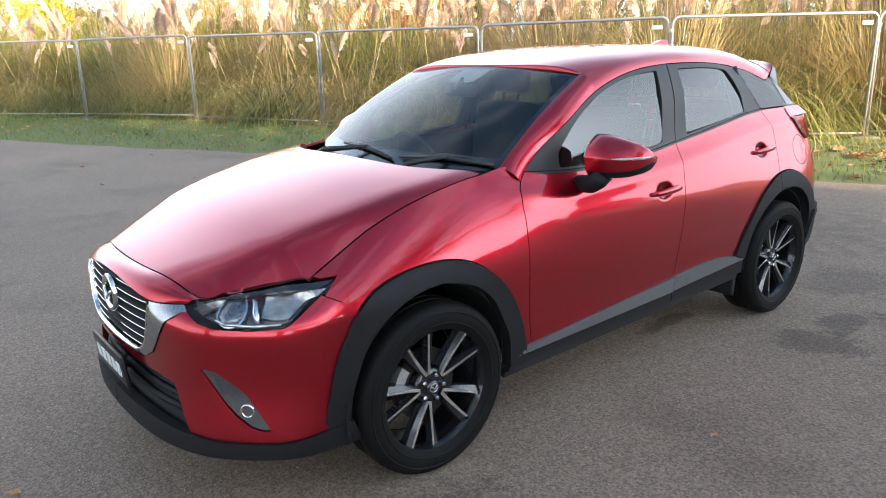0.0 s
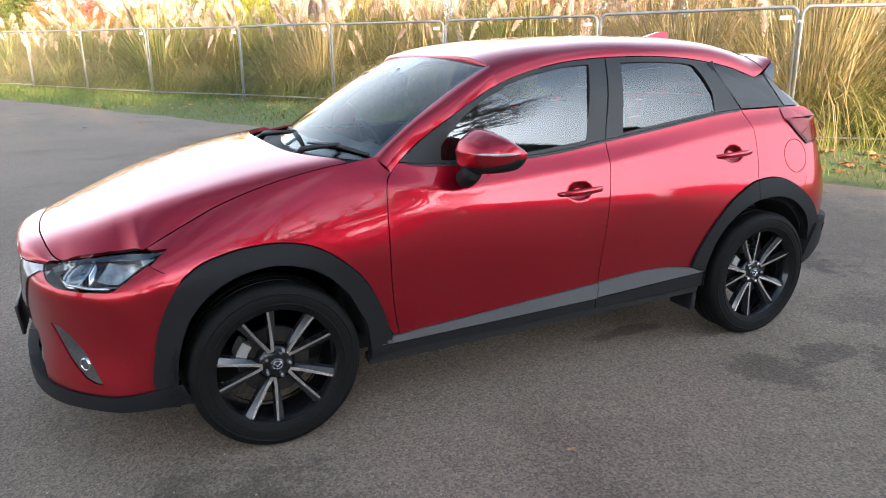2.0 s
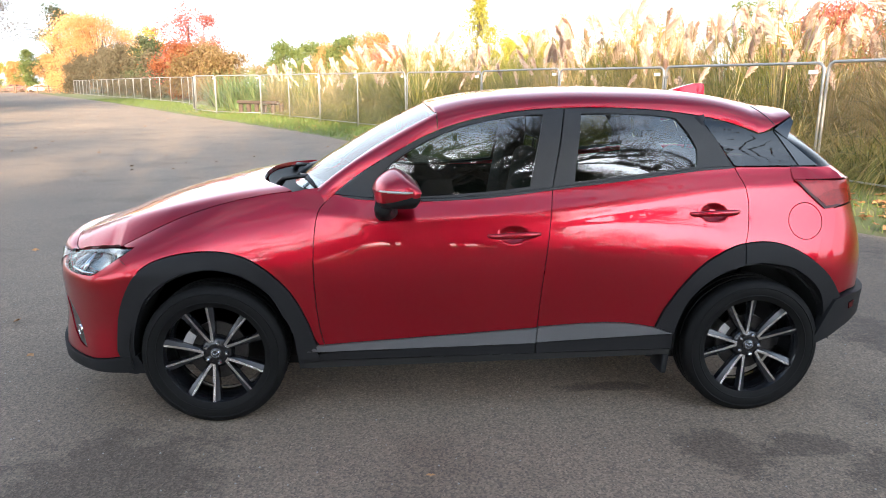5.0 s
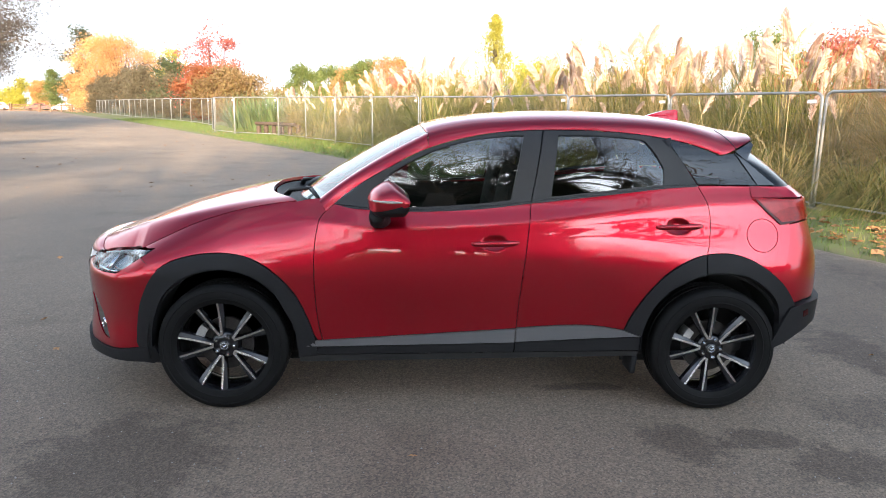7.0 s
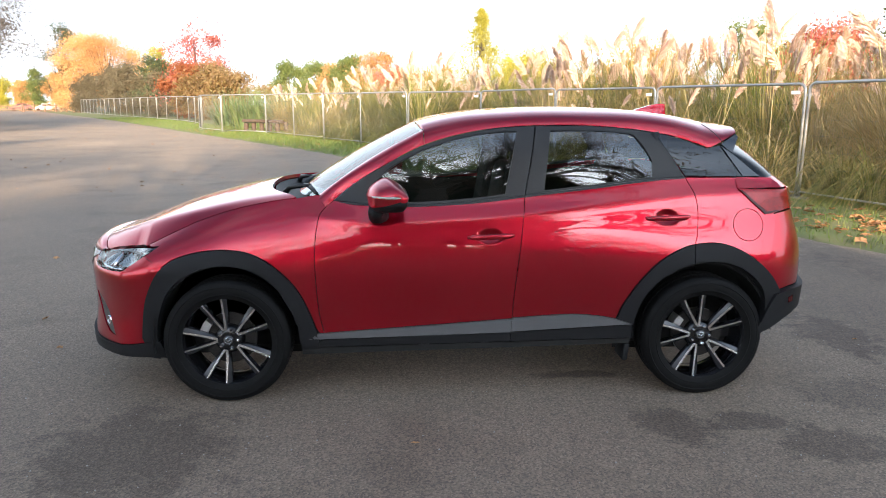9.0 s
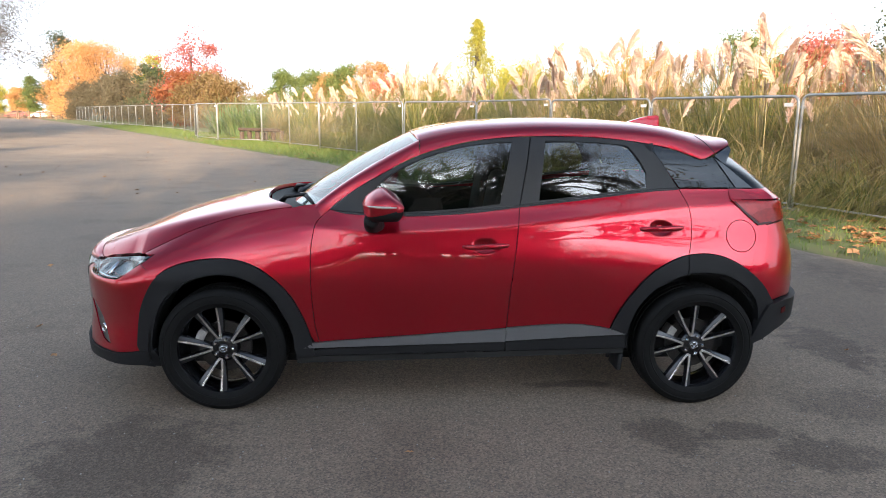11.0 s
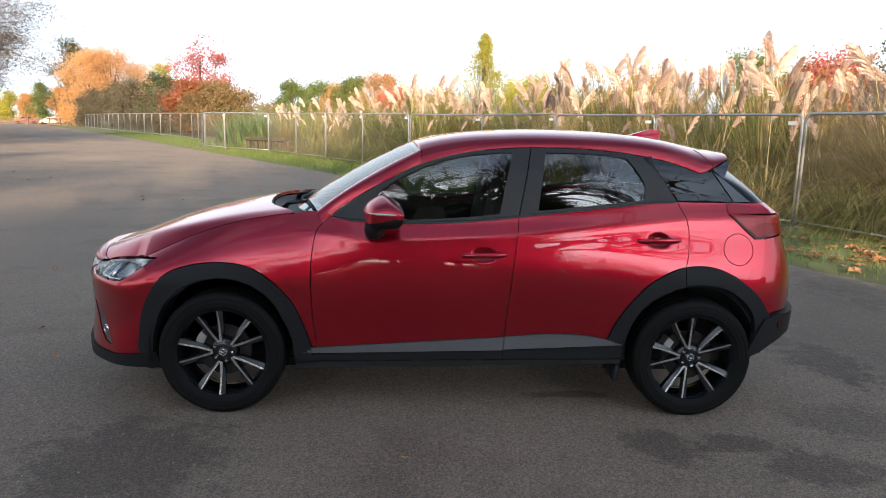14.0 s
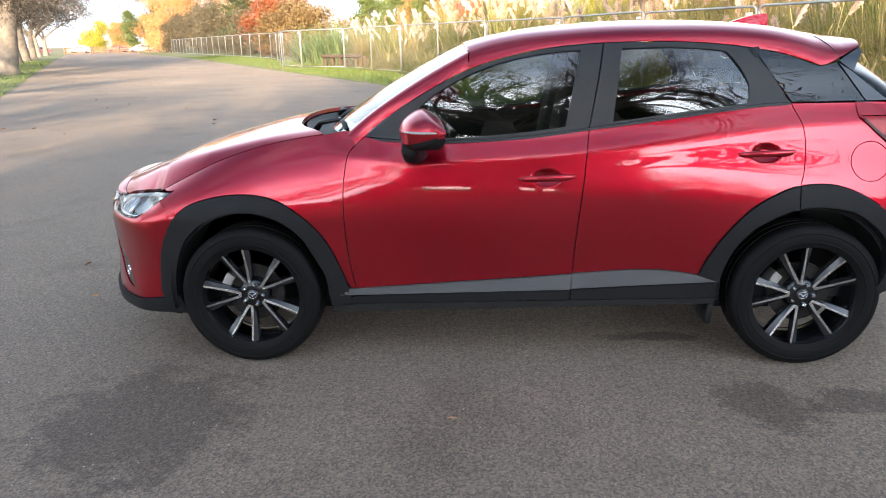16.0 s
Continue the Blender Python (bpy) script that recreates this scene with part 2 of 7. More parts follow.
RUBBER = material("tyre_rubber", (0.0065, 0.0062, 0.0062), 0.65, 0, (0.005, 0.005, 0.005), 12, 160, bump=0.05, spec=0.12)
BEZEL = material("dark_silver_bezel", (0.17, 0.17, 0.175), 0.28, 0.8, (0.12, 0.12, 0.125), 10, 100)
SEAL = material("rubber_seal", (0.012, 0.012, 0.012), 0.5, 0, None, 12, 160)
CHROME = material("chrome", (0.72, 0.73, 0.75), 0.07, 1.0, (0.68, 0.69, 0.71), 3, 60)
MACHINED = material("machined_alloy", (0.78, 0.76, 0.73), 0.24, 0.95, (0.72, 0.72, 0.73), 20, 300)
WING_CHROME = material("satin_chrome", (0.42, 0.42, 0.44), 0.22, 0.95, (0.34, 0.34, 0.36), 8, 120)
SPOKE_GREY = material("spoke_flank", (0.034, 0.035, 0.040), 0.26, 0.4, (0.027, 0.028, 0.032), 6, 200, coat=0.3)
ALLOY_DARK = material("dark_alloy", (0.016, 0.0165, 0.019), 0.16, 0.5, (0.012, 0.0125, 0.014), 6, 200, coat=0.4)
CALIPER = material("bright_caliper_alloy", (0.45, 0.44, 0.42), 0.4, 0.6, (0.30, 0.29, 0.28), 25, 200)
STEEL_DISC = material("brake_steel", (0.05, 0.046, 0.044), 0.42, 0.8, (0.03, 0.028, 0.026), 25, 200)
INTERIOR = material("dark_cloth", (0.020, 0.020, 0.022), 0.85, 0, (0.014, 0.014, 0.015), 20, 300, bump=0.1)
DASH = material("dark_dash_plastic", (0.022, 0.022, 0.024), 0.6, 0, None, 8, 220, bump=0.05)
GLASS_SIDE = glass_material("side_glass", (0.40, 0.45, 0.42), 0.11)
GLASS_REAR = glass_material("privacy_glass", (0.14, 0.15, 0.16), 0.06)
GLASS_SCREEN = glass_material("screen_glass", (0.58, 0.66, 0.68), 0.055)
PROJECTOR = material("projector_glass", (0.16, 0.17, 0.18), 0.05, 0.6, (0.07, 0.075, 0.08), 14, 60, coat=1.0)
TURN = material("turn_lamp_reflector", (0.62, 0.59, 0.53), 0.14, 0.85, (0.34, 0.31, 0.27), 28, 90, coat=0.5)
LENS = glass_material("lamp_lens", (0.93, 0.95, 0.96), 0.04)
RED_LENS = material("red_lens", (0.36, 0.012, 0.015), 0.12, 0.1, (0.24, 0.006, 0.008), 30, 200, spec=0.35)
DARK_LENS = material("smoked_red_lens", (0.05, 0.003, 0.004), 0.10, 0, None, 30, 200, spec=0.2)
RED_GLOW = material("red_lamp_chamber", (0.30, 0.003, 0.003), 0.15, 0.1, (0.16, 0.002, 0.002), 40, 200, spec=0.3)
AMBER = material("indicator_lens", (0.42, 0.40, 0.36), 0.15, 0.2, None, 30, 200, coat=1.0)
REFLECTOR = material("lamp_reflector", (0.80, 0.81, 0.83), 0.10, 1.0, (0.55, 0.56, 0.58), 30, 200)
WHITE = material("white_print", (0.75, 0.75, 0.74), 0.5, 0, None, 12, 160)
PLATE = material("plate_black", (0.010, 0.010, 0.011), 0.35, 0, None, 12, 160)
GALV = material("galvanised_steel", (0.40, 0.40, 0.40), 0.45, 0.55, (0.29, 0.29, 0.285), 9, 120, vary=0.12)
WIRE = material("galvanised_wire", (0.13, 0.133, 0.13), 0.5, 0.5, (0.09, 0.093, 0.09), 9, 120)
CONCRETE = material("concrete_block", (0.16, 0.15, 0.13), 0.9, 0, (0.10, 0.095, 0.08), 9, 120, bump=0.2, vary=0.1)
TURF = material("turf", (0.088, 0.125, 0.028), 0.95, 0, (0.105, 0.095, 0.038), 1.5, 40, bump=0.5, bump_scale=60)
SOIL = material("bare_soil", (0.16, 0.12, 0.08), 0.95, 0, (0.09, 0.065, 0.045), 2.0, 30, bump=0.4)
FIELD = material("rough_ground", (0.10, 0.105, 0.035), 0.95, 0, (0.10, 0.075, 0.04), 0.05, 3.0)
BARK = material("grey_bark", (0.20, 0.165, 0.13), 0.9, 0, (0.09, 0.072, 0.055), 5, 40, bump=0.6, bump_scale=18)
TWIG = material("bare_twig", (0.075, 0.055, 0.042), 0.9, 0, (0.05, 0.036, 0.028), 5, 40)
# brown timber with shade put into its colour, for the log edging
SHADED_TIMBER = material("shaded_timber", (0.085, 0.052, 0.034), 0.85, 0, (0.05, 0.032, 0.022), 6, 60, bump=0.3)
TIMBER = material("weathered_timber", (0.20, 0.115, 0.07), 0.85, 0, (0.12, 0.07, 0.045), 6, 60, bump=0.3)
GRASS_BLADE = leaf_material("grass_blades", [(0.066, 0.115, 0.020), (0.10, 0.15, 0.030), (0.17, 0.17, 0.055)], 0.8, 0.3)
PAMPAS_LEAF = leaf_material("pampas_leaves", [(0.075, 0.100, 0.024), (0.14, 0.165, 0.036), (0.24, 0.23, 0.06), (0.42, 0.34, 0.14)], 0.5, 0.45)
PAMPAS_DRY = leaf_material("dry_pampas_leaves", [(0.20, 0.18, 0.06), (0.34, 0.26, 0.10), (0.44, 0.33, 0.15), (0.52, 0.39, 0.22)], 0.55, 0.45)
PLUME = leaf_material("pampas_plume", [(0.60, 0.43, 0.33), (0.68, 0.52, 0.43), (0.76, 0.63, 0.54)], 0.8, 0.5)
STALK = leaf_material("pampas_stalk", [(0.34, 0.28, 0.12), (0.46, 0.36, 0.18)], 0.6, 0.2)
FALLEN = leaf_material("fallen_leaves", [(0.16, 0.075, 0.03), (0.34, 0.16, 0.06), (0.42, 0.22, 0.10), (0.24, 0.12, 0.06)], 0.7, 0.2)
LEAF_BROWN = leaf_material("brown_leaves", [(0.13, 0.08, 0.035), (0.20, 0.12, 0.05), (0.17, 0.13, 0.045)], 0.6, 0.3)
LEAF_ORANGE = leaf_material("orange_leaves", [(0.42, 0.20, 0.07), (0.50, 0.27, 0.11), (0.38, 0.20, 0.07)], 0.6, 0.3)
LEAF_RUSSET = leaf_material("russet_leaves", [(0.22, 0.06, 0.02), (0.30, 0.09, 0.03), (0.20, 0.08, 0.03)], 0.6, 0.3)
LEAF_OLIVE = leaf_material("olive_brown_leaves", [(0.075, 0.058, 0.034), (0.11, 0.085, 0.048), (0.09, 0.082, 0.042)], 0.7, 0.2)
LEAF_TWIG = leaf_material("thin_brown_leaves", [(0.045, 0.034, 0.024), (0.07, 0.052, 0.036), (0.055, 0.048, 0.03)], 0.7, 0.2)
LEAF_RED = leaf_material("red_leaves", [(0.40, 0.07, 0.06), (0.50, 0.13, 0.10), (0.44, 0.18, 0.12)], 0.6, 0.35)
LEAF_GOLD = leaf_material("golden_leaves", [(0.34, 0.30, 0.03), (0.42, 0.36, 0.05), (0.26, 0.27, 0.03)], 0.6, 0.35)
LEAF_GREEN = leaf_material("green_leaves", [(0.07, 0.11, 0.026), (0.12, 0.155, 0.036), (0.17, 0.18, 0.05)], 0.6, 0.3)
LEAF_DARK = leaf_material("evergreen_leaves", [(0.025, 0.042, 0.016), (0.045, 0.06, 0.022), (0.07, 0.075, 0.03)], 0.6, 0.2)
FLAX = leaf_material("flax_leaves", [(0.07, 0.12, 0.04), (0.11, 0.16, 0.06), (0.20, 0.22, 0.10)], 0.45, 0.25)


# ---- mesh helpers ----
def mesh_from(verts, faces, name="mesh", mats=(), smooth=False, index=None):
    me = bpy.data.meshes.new(name)
    me.from_pydata([tuple(v) for v in verts], [], [tuple(int(i) for i in f) for f in faces])
    for m in mats:
        me.materials.append(m)
    if index is not None:
        me.polygons.foreach_set("material_index", np.asarray(index, dtype=np.int32))
    if smooth:
        me.polygons.foreach_set("use_smooth", np.ones(len(me.polygons), dtype=bool))
    me.update()
    return me


def part(name, data, mat, parent=None, label=""):
    """Links a mesh (or a bmesh) as one object under a thing or a part."""
    if isinstance(data, bmesh.types.BMesh):
        bm = data
        data = bpy.data.meshes.new(name)
        bm.to_mesh(data)
        bm.free()
    if mat is not None and not data.materials:
        data.materials.append(mat)
    ob = new(name, data)
    if parent is not None:
        ob.parent = parent
    if label:
        tagged(ob, label)
    return ob


def empty(name, label, category, group="", kind="", m=None):
    ob = new(name)
    ob.empty_display_size = 0.1
    if m is not None:
        ob.matrix_basis = m
    return tagged(ob, label, category, group, kind)


class Bag:
    """Gathers vertices and faces of many small pieces for one mesh."""

    def __init__(self):
        self.v, self.f, self.i = [], [], []

    def add(self, verts, faces, index=0):
        n = len(self.v)
        self.v += [tuple(v) for v in verts]
        self.f += [tuple(n + k for k in f) for f in faces]
        self.i += [index] * len(faces)

    def box(self, lo, hi, m=None, index=0):
        vs = [Vector((x, y, z)) for x in (lo[0], hi[0]) for y in (lo[1], hi[1]) for z in (lo[2], hi[2])]
        if m is not None:
            vs = [m @ v for v in vs]
        self.add(vs, [(0, 1, 3, 2), (4, 6, 7, 5), (0, 4, 5, 1), (2, 3, 7, 6), (0, 2, 6, 4), (1, 5, 7, 3)], index)

    def tube(self, pts, radii, sides=8, caps=True, index=0):
        pts = [Vector(p) for p in pts]
        if not hasattr(radii, "__len__"):
            radii = [radii] * len(pts)
        rings, side = [], None
        for k, p in enumerate(pts):
            d = (pts[min(k + 1, len(pts) - 1)] - pts[max(k - 1, 0)]).normalized()
            side = (side - d * side.dot(d)).normalized() if side is not None and (side - d * side.dot(d)).length > 1e-4 else d.orthogonal().normalized()
            up = d.cross(side)
            rings.append([p + radii[k] * (math.cos(a) * side + math.sin(a) * up) for a in (2 * math.pi * j / sides for j in range(sides))])
        n = len(pts)
        faces = [(k * sides + j, k * sides + (j + 1) % sides, (k + 1) * sides + (j + 1) % sides, (k + 1) * sides + j) for k in range(n - 1) for j in range(sides)]
        if caps:
            faces += [tuple(range(sides))[::-1], tuple((n - 1) * sides + j for j in range(sides))]
        self.add([v for r in rings for v in r], faces, index)

    def lathe(self, profile, segs=48, axis="y", centre=(0, 0, 0), closed=False, index=0):
        """Turns (radius, along) pairs round an axis."""
        vs, n = [], len(profile)
        for s in range(segs):
            a = 2 * math.pi * s / segs
            for r, h in profile:
                p = {"y": (r * math.cos(a), h, r * math.sin(a)), "z": (r * math.cos(a), r * math.sin(a), h), "x": (h, r * math.cos(a), r * math.sin(a))}[axis]
                vs.append(tuple(c + d for c, d in zip(centre, p)))
        fs = [(s * n + k, ((s + 1) % segs) * n + k, ((s + 1) % segs) * n + k + 1, s * n + k + 1) for s in range(segs) for k in range(n - 1)]
        if closed:
            fs += [(s * n + n - 1, ((s + 1) % segs) * n + n - 1, ((s + 1) % segs) * n, s * n) for s in range(segs)]
        self.add(vs, fs, index)

    def mesh(self, name, *mats, smooth=False):
        return mesh_from(self.v, self.f, name, mats, smooth, self.i if len(mats) > 1 else None)


def shade_by_angle(me, degrees=35):
    bm = bmesh.new()
    bm.from_mesh(me)
    for f in bm.faces:
        f.smooth = True
    for e in bm.edges:
        e.smooth = len(e.link_faces) == 2 and e.calc_face_angle(0) < radians(degrees)
    bm.to_mesh(me)
    bm.free()
    return me


def rounded_box(size, radius=0.02, segs=3):
    """A bmesh box with rounded edges, its middle at the origin."""
    bm = bmesh.new()
    bmesh.ops.create_cube(bm, size=1)
    bmesh.ops.scale(bm, vec=size, verts=bm.verts)
    bmesh.ops.bevel(bm, geom=bm.edges[:], offset=radius, segments=segs, affect="EDGES", profile=0.5)
    for f in bm.faces:
        f.smooth = True
    return bm


def catmull(pts, steps=6):
    """A smooth curve through 2D or 3D points."""
    p = np.array([pts[0], *pts, pts[-1]], float)
    p[0], p[-1] = 2 * p[1] - p[2], 2 * p[-2] - p[-3]
    out = []
    for i in range(1, len(p) - 2):
        for k in range(steps):
            t = k / steps
            out.append(0.5 * (2 * p[i] + (p[i + 1] - p[i - 1]) * t + (2 * p[i - 1] - 5 * p[i] + 4 * p[i + 1] - p[i + 2]) * t**2 + (3 * p[i] - p[i - 1] - 3 * p[i + 1] + p[i + 2]) * t**3))
    return [tuple(q) for q in out] + [tuple(p[-2])]


# ---- the car's surfaces: half widths and heights as smooth functions ----
def spline(pts):
    """A natural cubic spline through (a, b) pairs, with straight ends."""
    xs, ys = (np.array(v, float) for v in zip(*pts))
    n = len(xs)
    h = np.diff(xs)
    m = np.zeros((n, n))
    r = np.zeros(n)
    m[0, 0] = m[-1, -1] = 1
    for i in range(1, n - 1):
        m[i, i - 1 : i + 2] = h[i - 1], 2 * (h[i - 1] + h[i]), h[i]
        r[i] = 6 * ((ys[i + 1] - ys[i]) / h[i] - (ys[i] - ys[i - 1]) / h[i - 1])
    s = np.linalg.solve(m, r)

    def at(x):
        x = np.asarray(x, float)
        i = np.clip(np.searchsorted(xs, x) - 1, 0, n - 2)
        k, a, b = h[i], xs[i + 1] - x, x - xs[i]
        out = (s[i] * a**3 + s[i + 1] * b**3) / (6 * k) + (ys[i] / k - s[i] * k / 6) * a + (ys[i + 1] / k - s[i + 1] * k / 6) * b
        first = ys[0] + ((ys[1] - ys[0]) / h[0] - h[0] * s[1] / 6) * (x - xs[0])
        last = ys[-1] + ((ys[-1] - ys[-2]) / h[-1] + h[-1] * s[-2] / 6) * (x - xs[-1])
        return np.where(x < xs[0], first, np.where(x > xs[-1], last, out))

    return at


def ease(a, b, x):
    t = np.clip((np.asarray(x, float) - a) / (b - a), 0, 1)
    return t * t * (3 - 2 * t)


def mix(a, b, t):
    return a + (b - a) * t


# half width over height amidships, and the taper of the plan towards both ends
door_w = spline([(0.15, 0.80), (0.30, 0.836), (0.45, 0.847), (0.60, 0.860), (0.70, 0.866), (0.78, 0.865), (0.86, 0.857), (0.93, 0.843), (0.98, 0.829), (1.02, 0.816), (1.07, 0.798), (1.10, 0.788), (1.20, 0.757), (1.30, 0.722), (1.40, 0.678), (1.46, 0.645), (1.52, 0.60)])
rear_w = spline([(0.15, 0.80), (0.30, 0.836), (0.50, 0.858), (0.65, 0.866), (0.78, 0.86), (0.90, 0.832), (1.00, 0.80), (1.10, 0.772), (1.20, 0.736), (1.30, 0.688), (1.40, 0.63), (1.50, 0.56)])
hood_edge_z = spline([(-2.0, 0.735), (-1.66, 0.870), (-1.30, 1.004), (-0.918, 1.083), (-0.6, 1.13)])
plan_w = spline([(-2.02, 0.63), (-1.94, 0.70), (-1.85, 0.77), (-1.74, 0.828), (-1.6, 0.857), (-1.4, 0.868), (-0.8, 0.867), (0.0, 0.868), (0.8, 0.868), (1.4, 0.868), (1.6, 0.857), (1.75, 0.835), (1.86, 0.80), (1.94, 0.75), (2.0, 0.68)])


def front_w(x, z):
    z = np.asarray(z, float)
    ze = hood_edge_z(x)
    t = np.clip((z - 0.70) / np.maximum(ze - 0.70, 0.03), 0, 1.6)
    low = np.interp(z, [0.15, 0.3, 0.5, 0.7], [0.80, 0.836, 0.858, 0.868])
    return np.where(z < 0.70, low, 0.868 - 0.168 * t**2.2)


def side_w(x, z):
    """Half width of the body at station x and height z."""
    x, z = np.broadcast_arrays(np.asarray(x, float), np.asarray(z, float))
    w = mix(door_w(z), rear_w(z), ease(0.5, 1.35, x))
    w = mix(front_w(x, z), w, ease(-0.95, -0.45, x))
    # the swage that runs from the front arch down the doors and rises over the rear arch
    line = np.interp(x, [-1.3, -0.8, 0.0, 0.6, 0.95], [0.86, 0.90, 0.86, 0.80, 0.80])
    w = w + 0.003 * np.exp(-(((z - line) / 0.06) ** 2)) * ease(-1.1, -0.7, x) * (1 - ease(0.5, 1.0, x))
    # the shoulder above the swage leans in towards the belt
    belt = np.interp(x, [-0.72, -0.4, 0.03, 0.3, 0.64, 1.0, 1.7], [1.071, 1.054, 1.07, 1.101, 1.141, 1.185, 1.192])
    fold = np.interp(x, [-0.8, -0.5, 0.2, 0.8, 1.2, 1.7], [0.985, 0.952, 0.985, 1.055, 1.095, 1.125])
    w = w - (0.020 * ease(fold, belt, z) * (1 - ease(belt + 0.02, belt + 0.24, z)) - 0.004 * np.exp(-(((z - fold) / 0.03) ** 2))) * ease(-1.0, -0.75, x)
    return w - (0.868 - plan_w(x))


# lines along the car: drip rail (lower edge of the red roof frame), roof edge, roof centre
def side_map(out=0.0, side=-1):
    def at(x, z):
        return np.stack([x, side * (side_w(x, z) + out), z], -1)
    return at


# plan of the nose and of the tail, walked from the middle outwards
def plan_walk(pts):
    """Point and outward normal at a length u along the plan curve through pts (x, y >= 0), from the middle outwards."""
    pts = np.array(pts, float)
    key = np.r_[0, np.cumsum(np.hypot(*np.diff(pts, axis=0).T))]
    fx, fy = spline(list(zip(key, pts[:, 0]))), spline(list(zip(key, pts[:, 1])))

    def at(u):
        dx, dy = (fx(u + 1e-3) - fx(u - 1e-3)), (fy(u + 1e-3) - fy(u - 1e-3))
        n = np.hypot(dx, dy)
        return fx(u), fy(u), dy / n, -dx / n

    return at, key[-1]


nose_plan, nose_len = plan_walk([(-2.166, 0), (-2.156, 0.22), (-2.12, 0.42), (-2.05, 0.575), (-1.95, 0.69), (-1.85, 0.77), (-1.74, 0.828), (-1.6, 0.857), (-1.4, 0.868)])
tail_plan, tail_len = plan_walk([(2.005, 0), (1.996, 0.3), (1.968, 0.48), (1.922, 0.62), (1.862, 0.725), (1.782, 0.80), (1.70, 0.838), (1.6, 0.857), (1.4, 0.868)])
nose_in = spline([(0.15, 0.03), (0.22, 0.0), (0.45, 0.004), (0.60, 0.0), (0.70, 0.0), (0.78, 0.004), (0.82, 0.014), (0.86, 0.05), (0.90, 0.12)])
corner_in = spline([(0.15, 0.03), (0.22, 0.0), (0.45, 0.004), (0.60, 0.0), (0.68, 0.0), (0.72, 0.02), (0.76, 0.075), (0.80, 0.125), (0.84, 0.18), (0.88, 0.24)])


def nose_map(out=0.0, side=-1):
    def at(u, z):
        x, y, nx, ny = nose_plan(u)
        d = mix(mix(nose_in(z), corner_in(z), ease(0.3, 0.6, u)), 0.868 - front_w(-1.66, z), ease(0.85, 1.1, u)) - out
        return np.stack([x + nx * d, side * (y + ny * d), z + 0 * u], -1)
    return at


def tail_map(out=0.0, side=-1):
    def at(u, z):
        x, y, nx, ny = tail_plan(u)
        lean = 0.020 * ease(1.125, 1.192, z) * (1 - ease(1.212, 1.432, z)) - 0.004 * np.exp(-(((z - 1.122) / 0.03) ** 2))
        d = 0.868 - rear_w(z) + lean - out
        return np.stack([x - np.abs(nx) * d, side * (y - np.abs(ny) * d), z + 0 * u], -1)
    return at


# bonnet: nearly flat between two creases, falling away outside them down to the wing and the headlamp
hood_mid_z = spline([(-2.20, 0.760), (-2.07, 0.826), (-1.9, 0.894), (-1.7, 0.973), (-1.45, 1.046), (-1.2, 1.101), (-1.0, 1.130)])
LAMP_TOP = [(0.502, 0.752), (0.662, 0.781), (0.835, 0.803), (0.975, 0.817), (1.099, 0.826)]


def soft(q, w=0.032):
    """A hinge with a rounded knee."""
    return w * np.log1p(np.exp(np.clip(q / w, -40, 40)))


def hood_plain(x, y):
    v = np.abs(y) / 0.70
    vc = np.interp(x, [-2.05, -1.8, -1.5, -1.2, -0.95], [0.56, 0.78, 0.92, 0.95, 0.965])
    mid = hood_mid_z(x)
    drop = mid - hood_edge_z(x)
    crown = np.minimum(0.045, drop * 0.8)
    return mid - crown * v**2 - (drop - crown) * soft(v - vc) / soft(1 - vc)


def flank_height(x, y):
    """The height at which the front wing is y wide."""
    lo, hi = 0.70, 1.12
    for _ in range(40):
        z = (lo + hi) / 2
        lo, hi = (z, hi) if float(side_w(x, z)) > y else (lo, z)
    return (lo + hi) / 2


# the bonnet's outer rim: along the headlamp, then along the wing
lamp_rim = np.array([nose_map(0.0, 1)(np.array(u), np.array(z)) + np.array([0, 0, 0.006]) for u, z in catmull(LAMP_TOP, 8)[:25]])
lamp_end = lamp_rim[-1]
wing_rim = []
for x in np.linspace(-1.69, -0.92, 28):
    y = float(np.interp(x, [-1.722, -1.46], [lamp_end[1] + 0.002, 0.699]))
    wing_rim.append((x, y, flank_height(x, y + 0.0015)))
hood_rim = np.vstack([lamp_rim, np.array(wing_rim)])
rim_miss = hood_rim[:, 2] - hood_plain(hood_rim[:, 0], hood_rim[:, 1])


def hood_map(out=0.0, side=-1):
    def at(x, y):
        y = np.abs(y)
        rim_y = np.interp(x, hood_rim[:, 0], hood_rim[:, 1])
        miss = np.interp(x, hood_rim[:, 0], rim_miss)
        near = np.clip(1 - (rim_y - y) / np.interp(x, [-1.75, -1.45], [0.22, 0.14]), 0, 1.2) ** 2
        return np.stack([x, side * y, hood_plain(x, y) + miss * near + out], -1)
    return at


# windscreen: p across (0 middle, 1 pillar), q up
def screen_map(out=0.0, side=-1):
    def at(p, q):
        bx, by, bz = -0.985 + 0.17 * p**2, 0.685 * p, 1.068 + 0.014 * p**2
        tx, ty, tz = -0.275 + 0.037 * p**2, 0.617 * p, 1.476 - 0.036 * p**2
        b = 0.09 * q * (1 - q)
        return np.stack([mix(bx, tx, q) - 0.55 * b, side * mix(by, ty, q), mix(bz, tz, q) + 0.83 * b + out], -1)
    return at


# ---- ground, road and verges ----
# the road runs along ROAD; n is the distance to its right, s the distance along it
ROAD_N, ROAD_S = np.array([0.874, 0.485]), np.array([-0.485, 0.874])


def plan(n, s):
    p = n * ROAD_N + s * ROAD_S
    return float(p[0]), float(p[1])


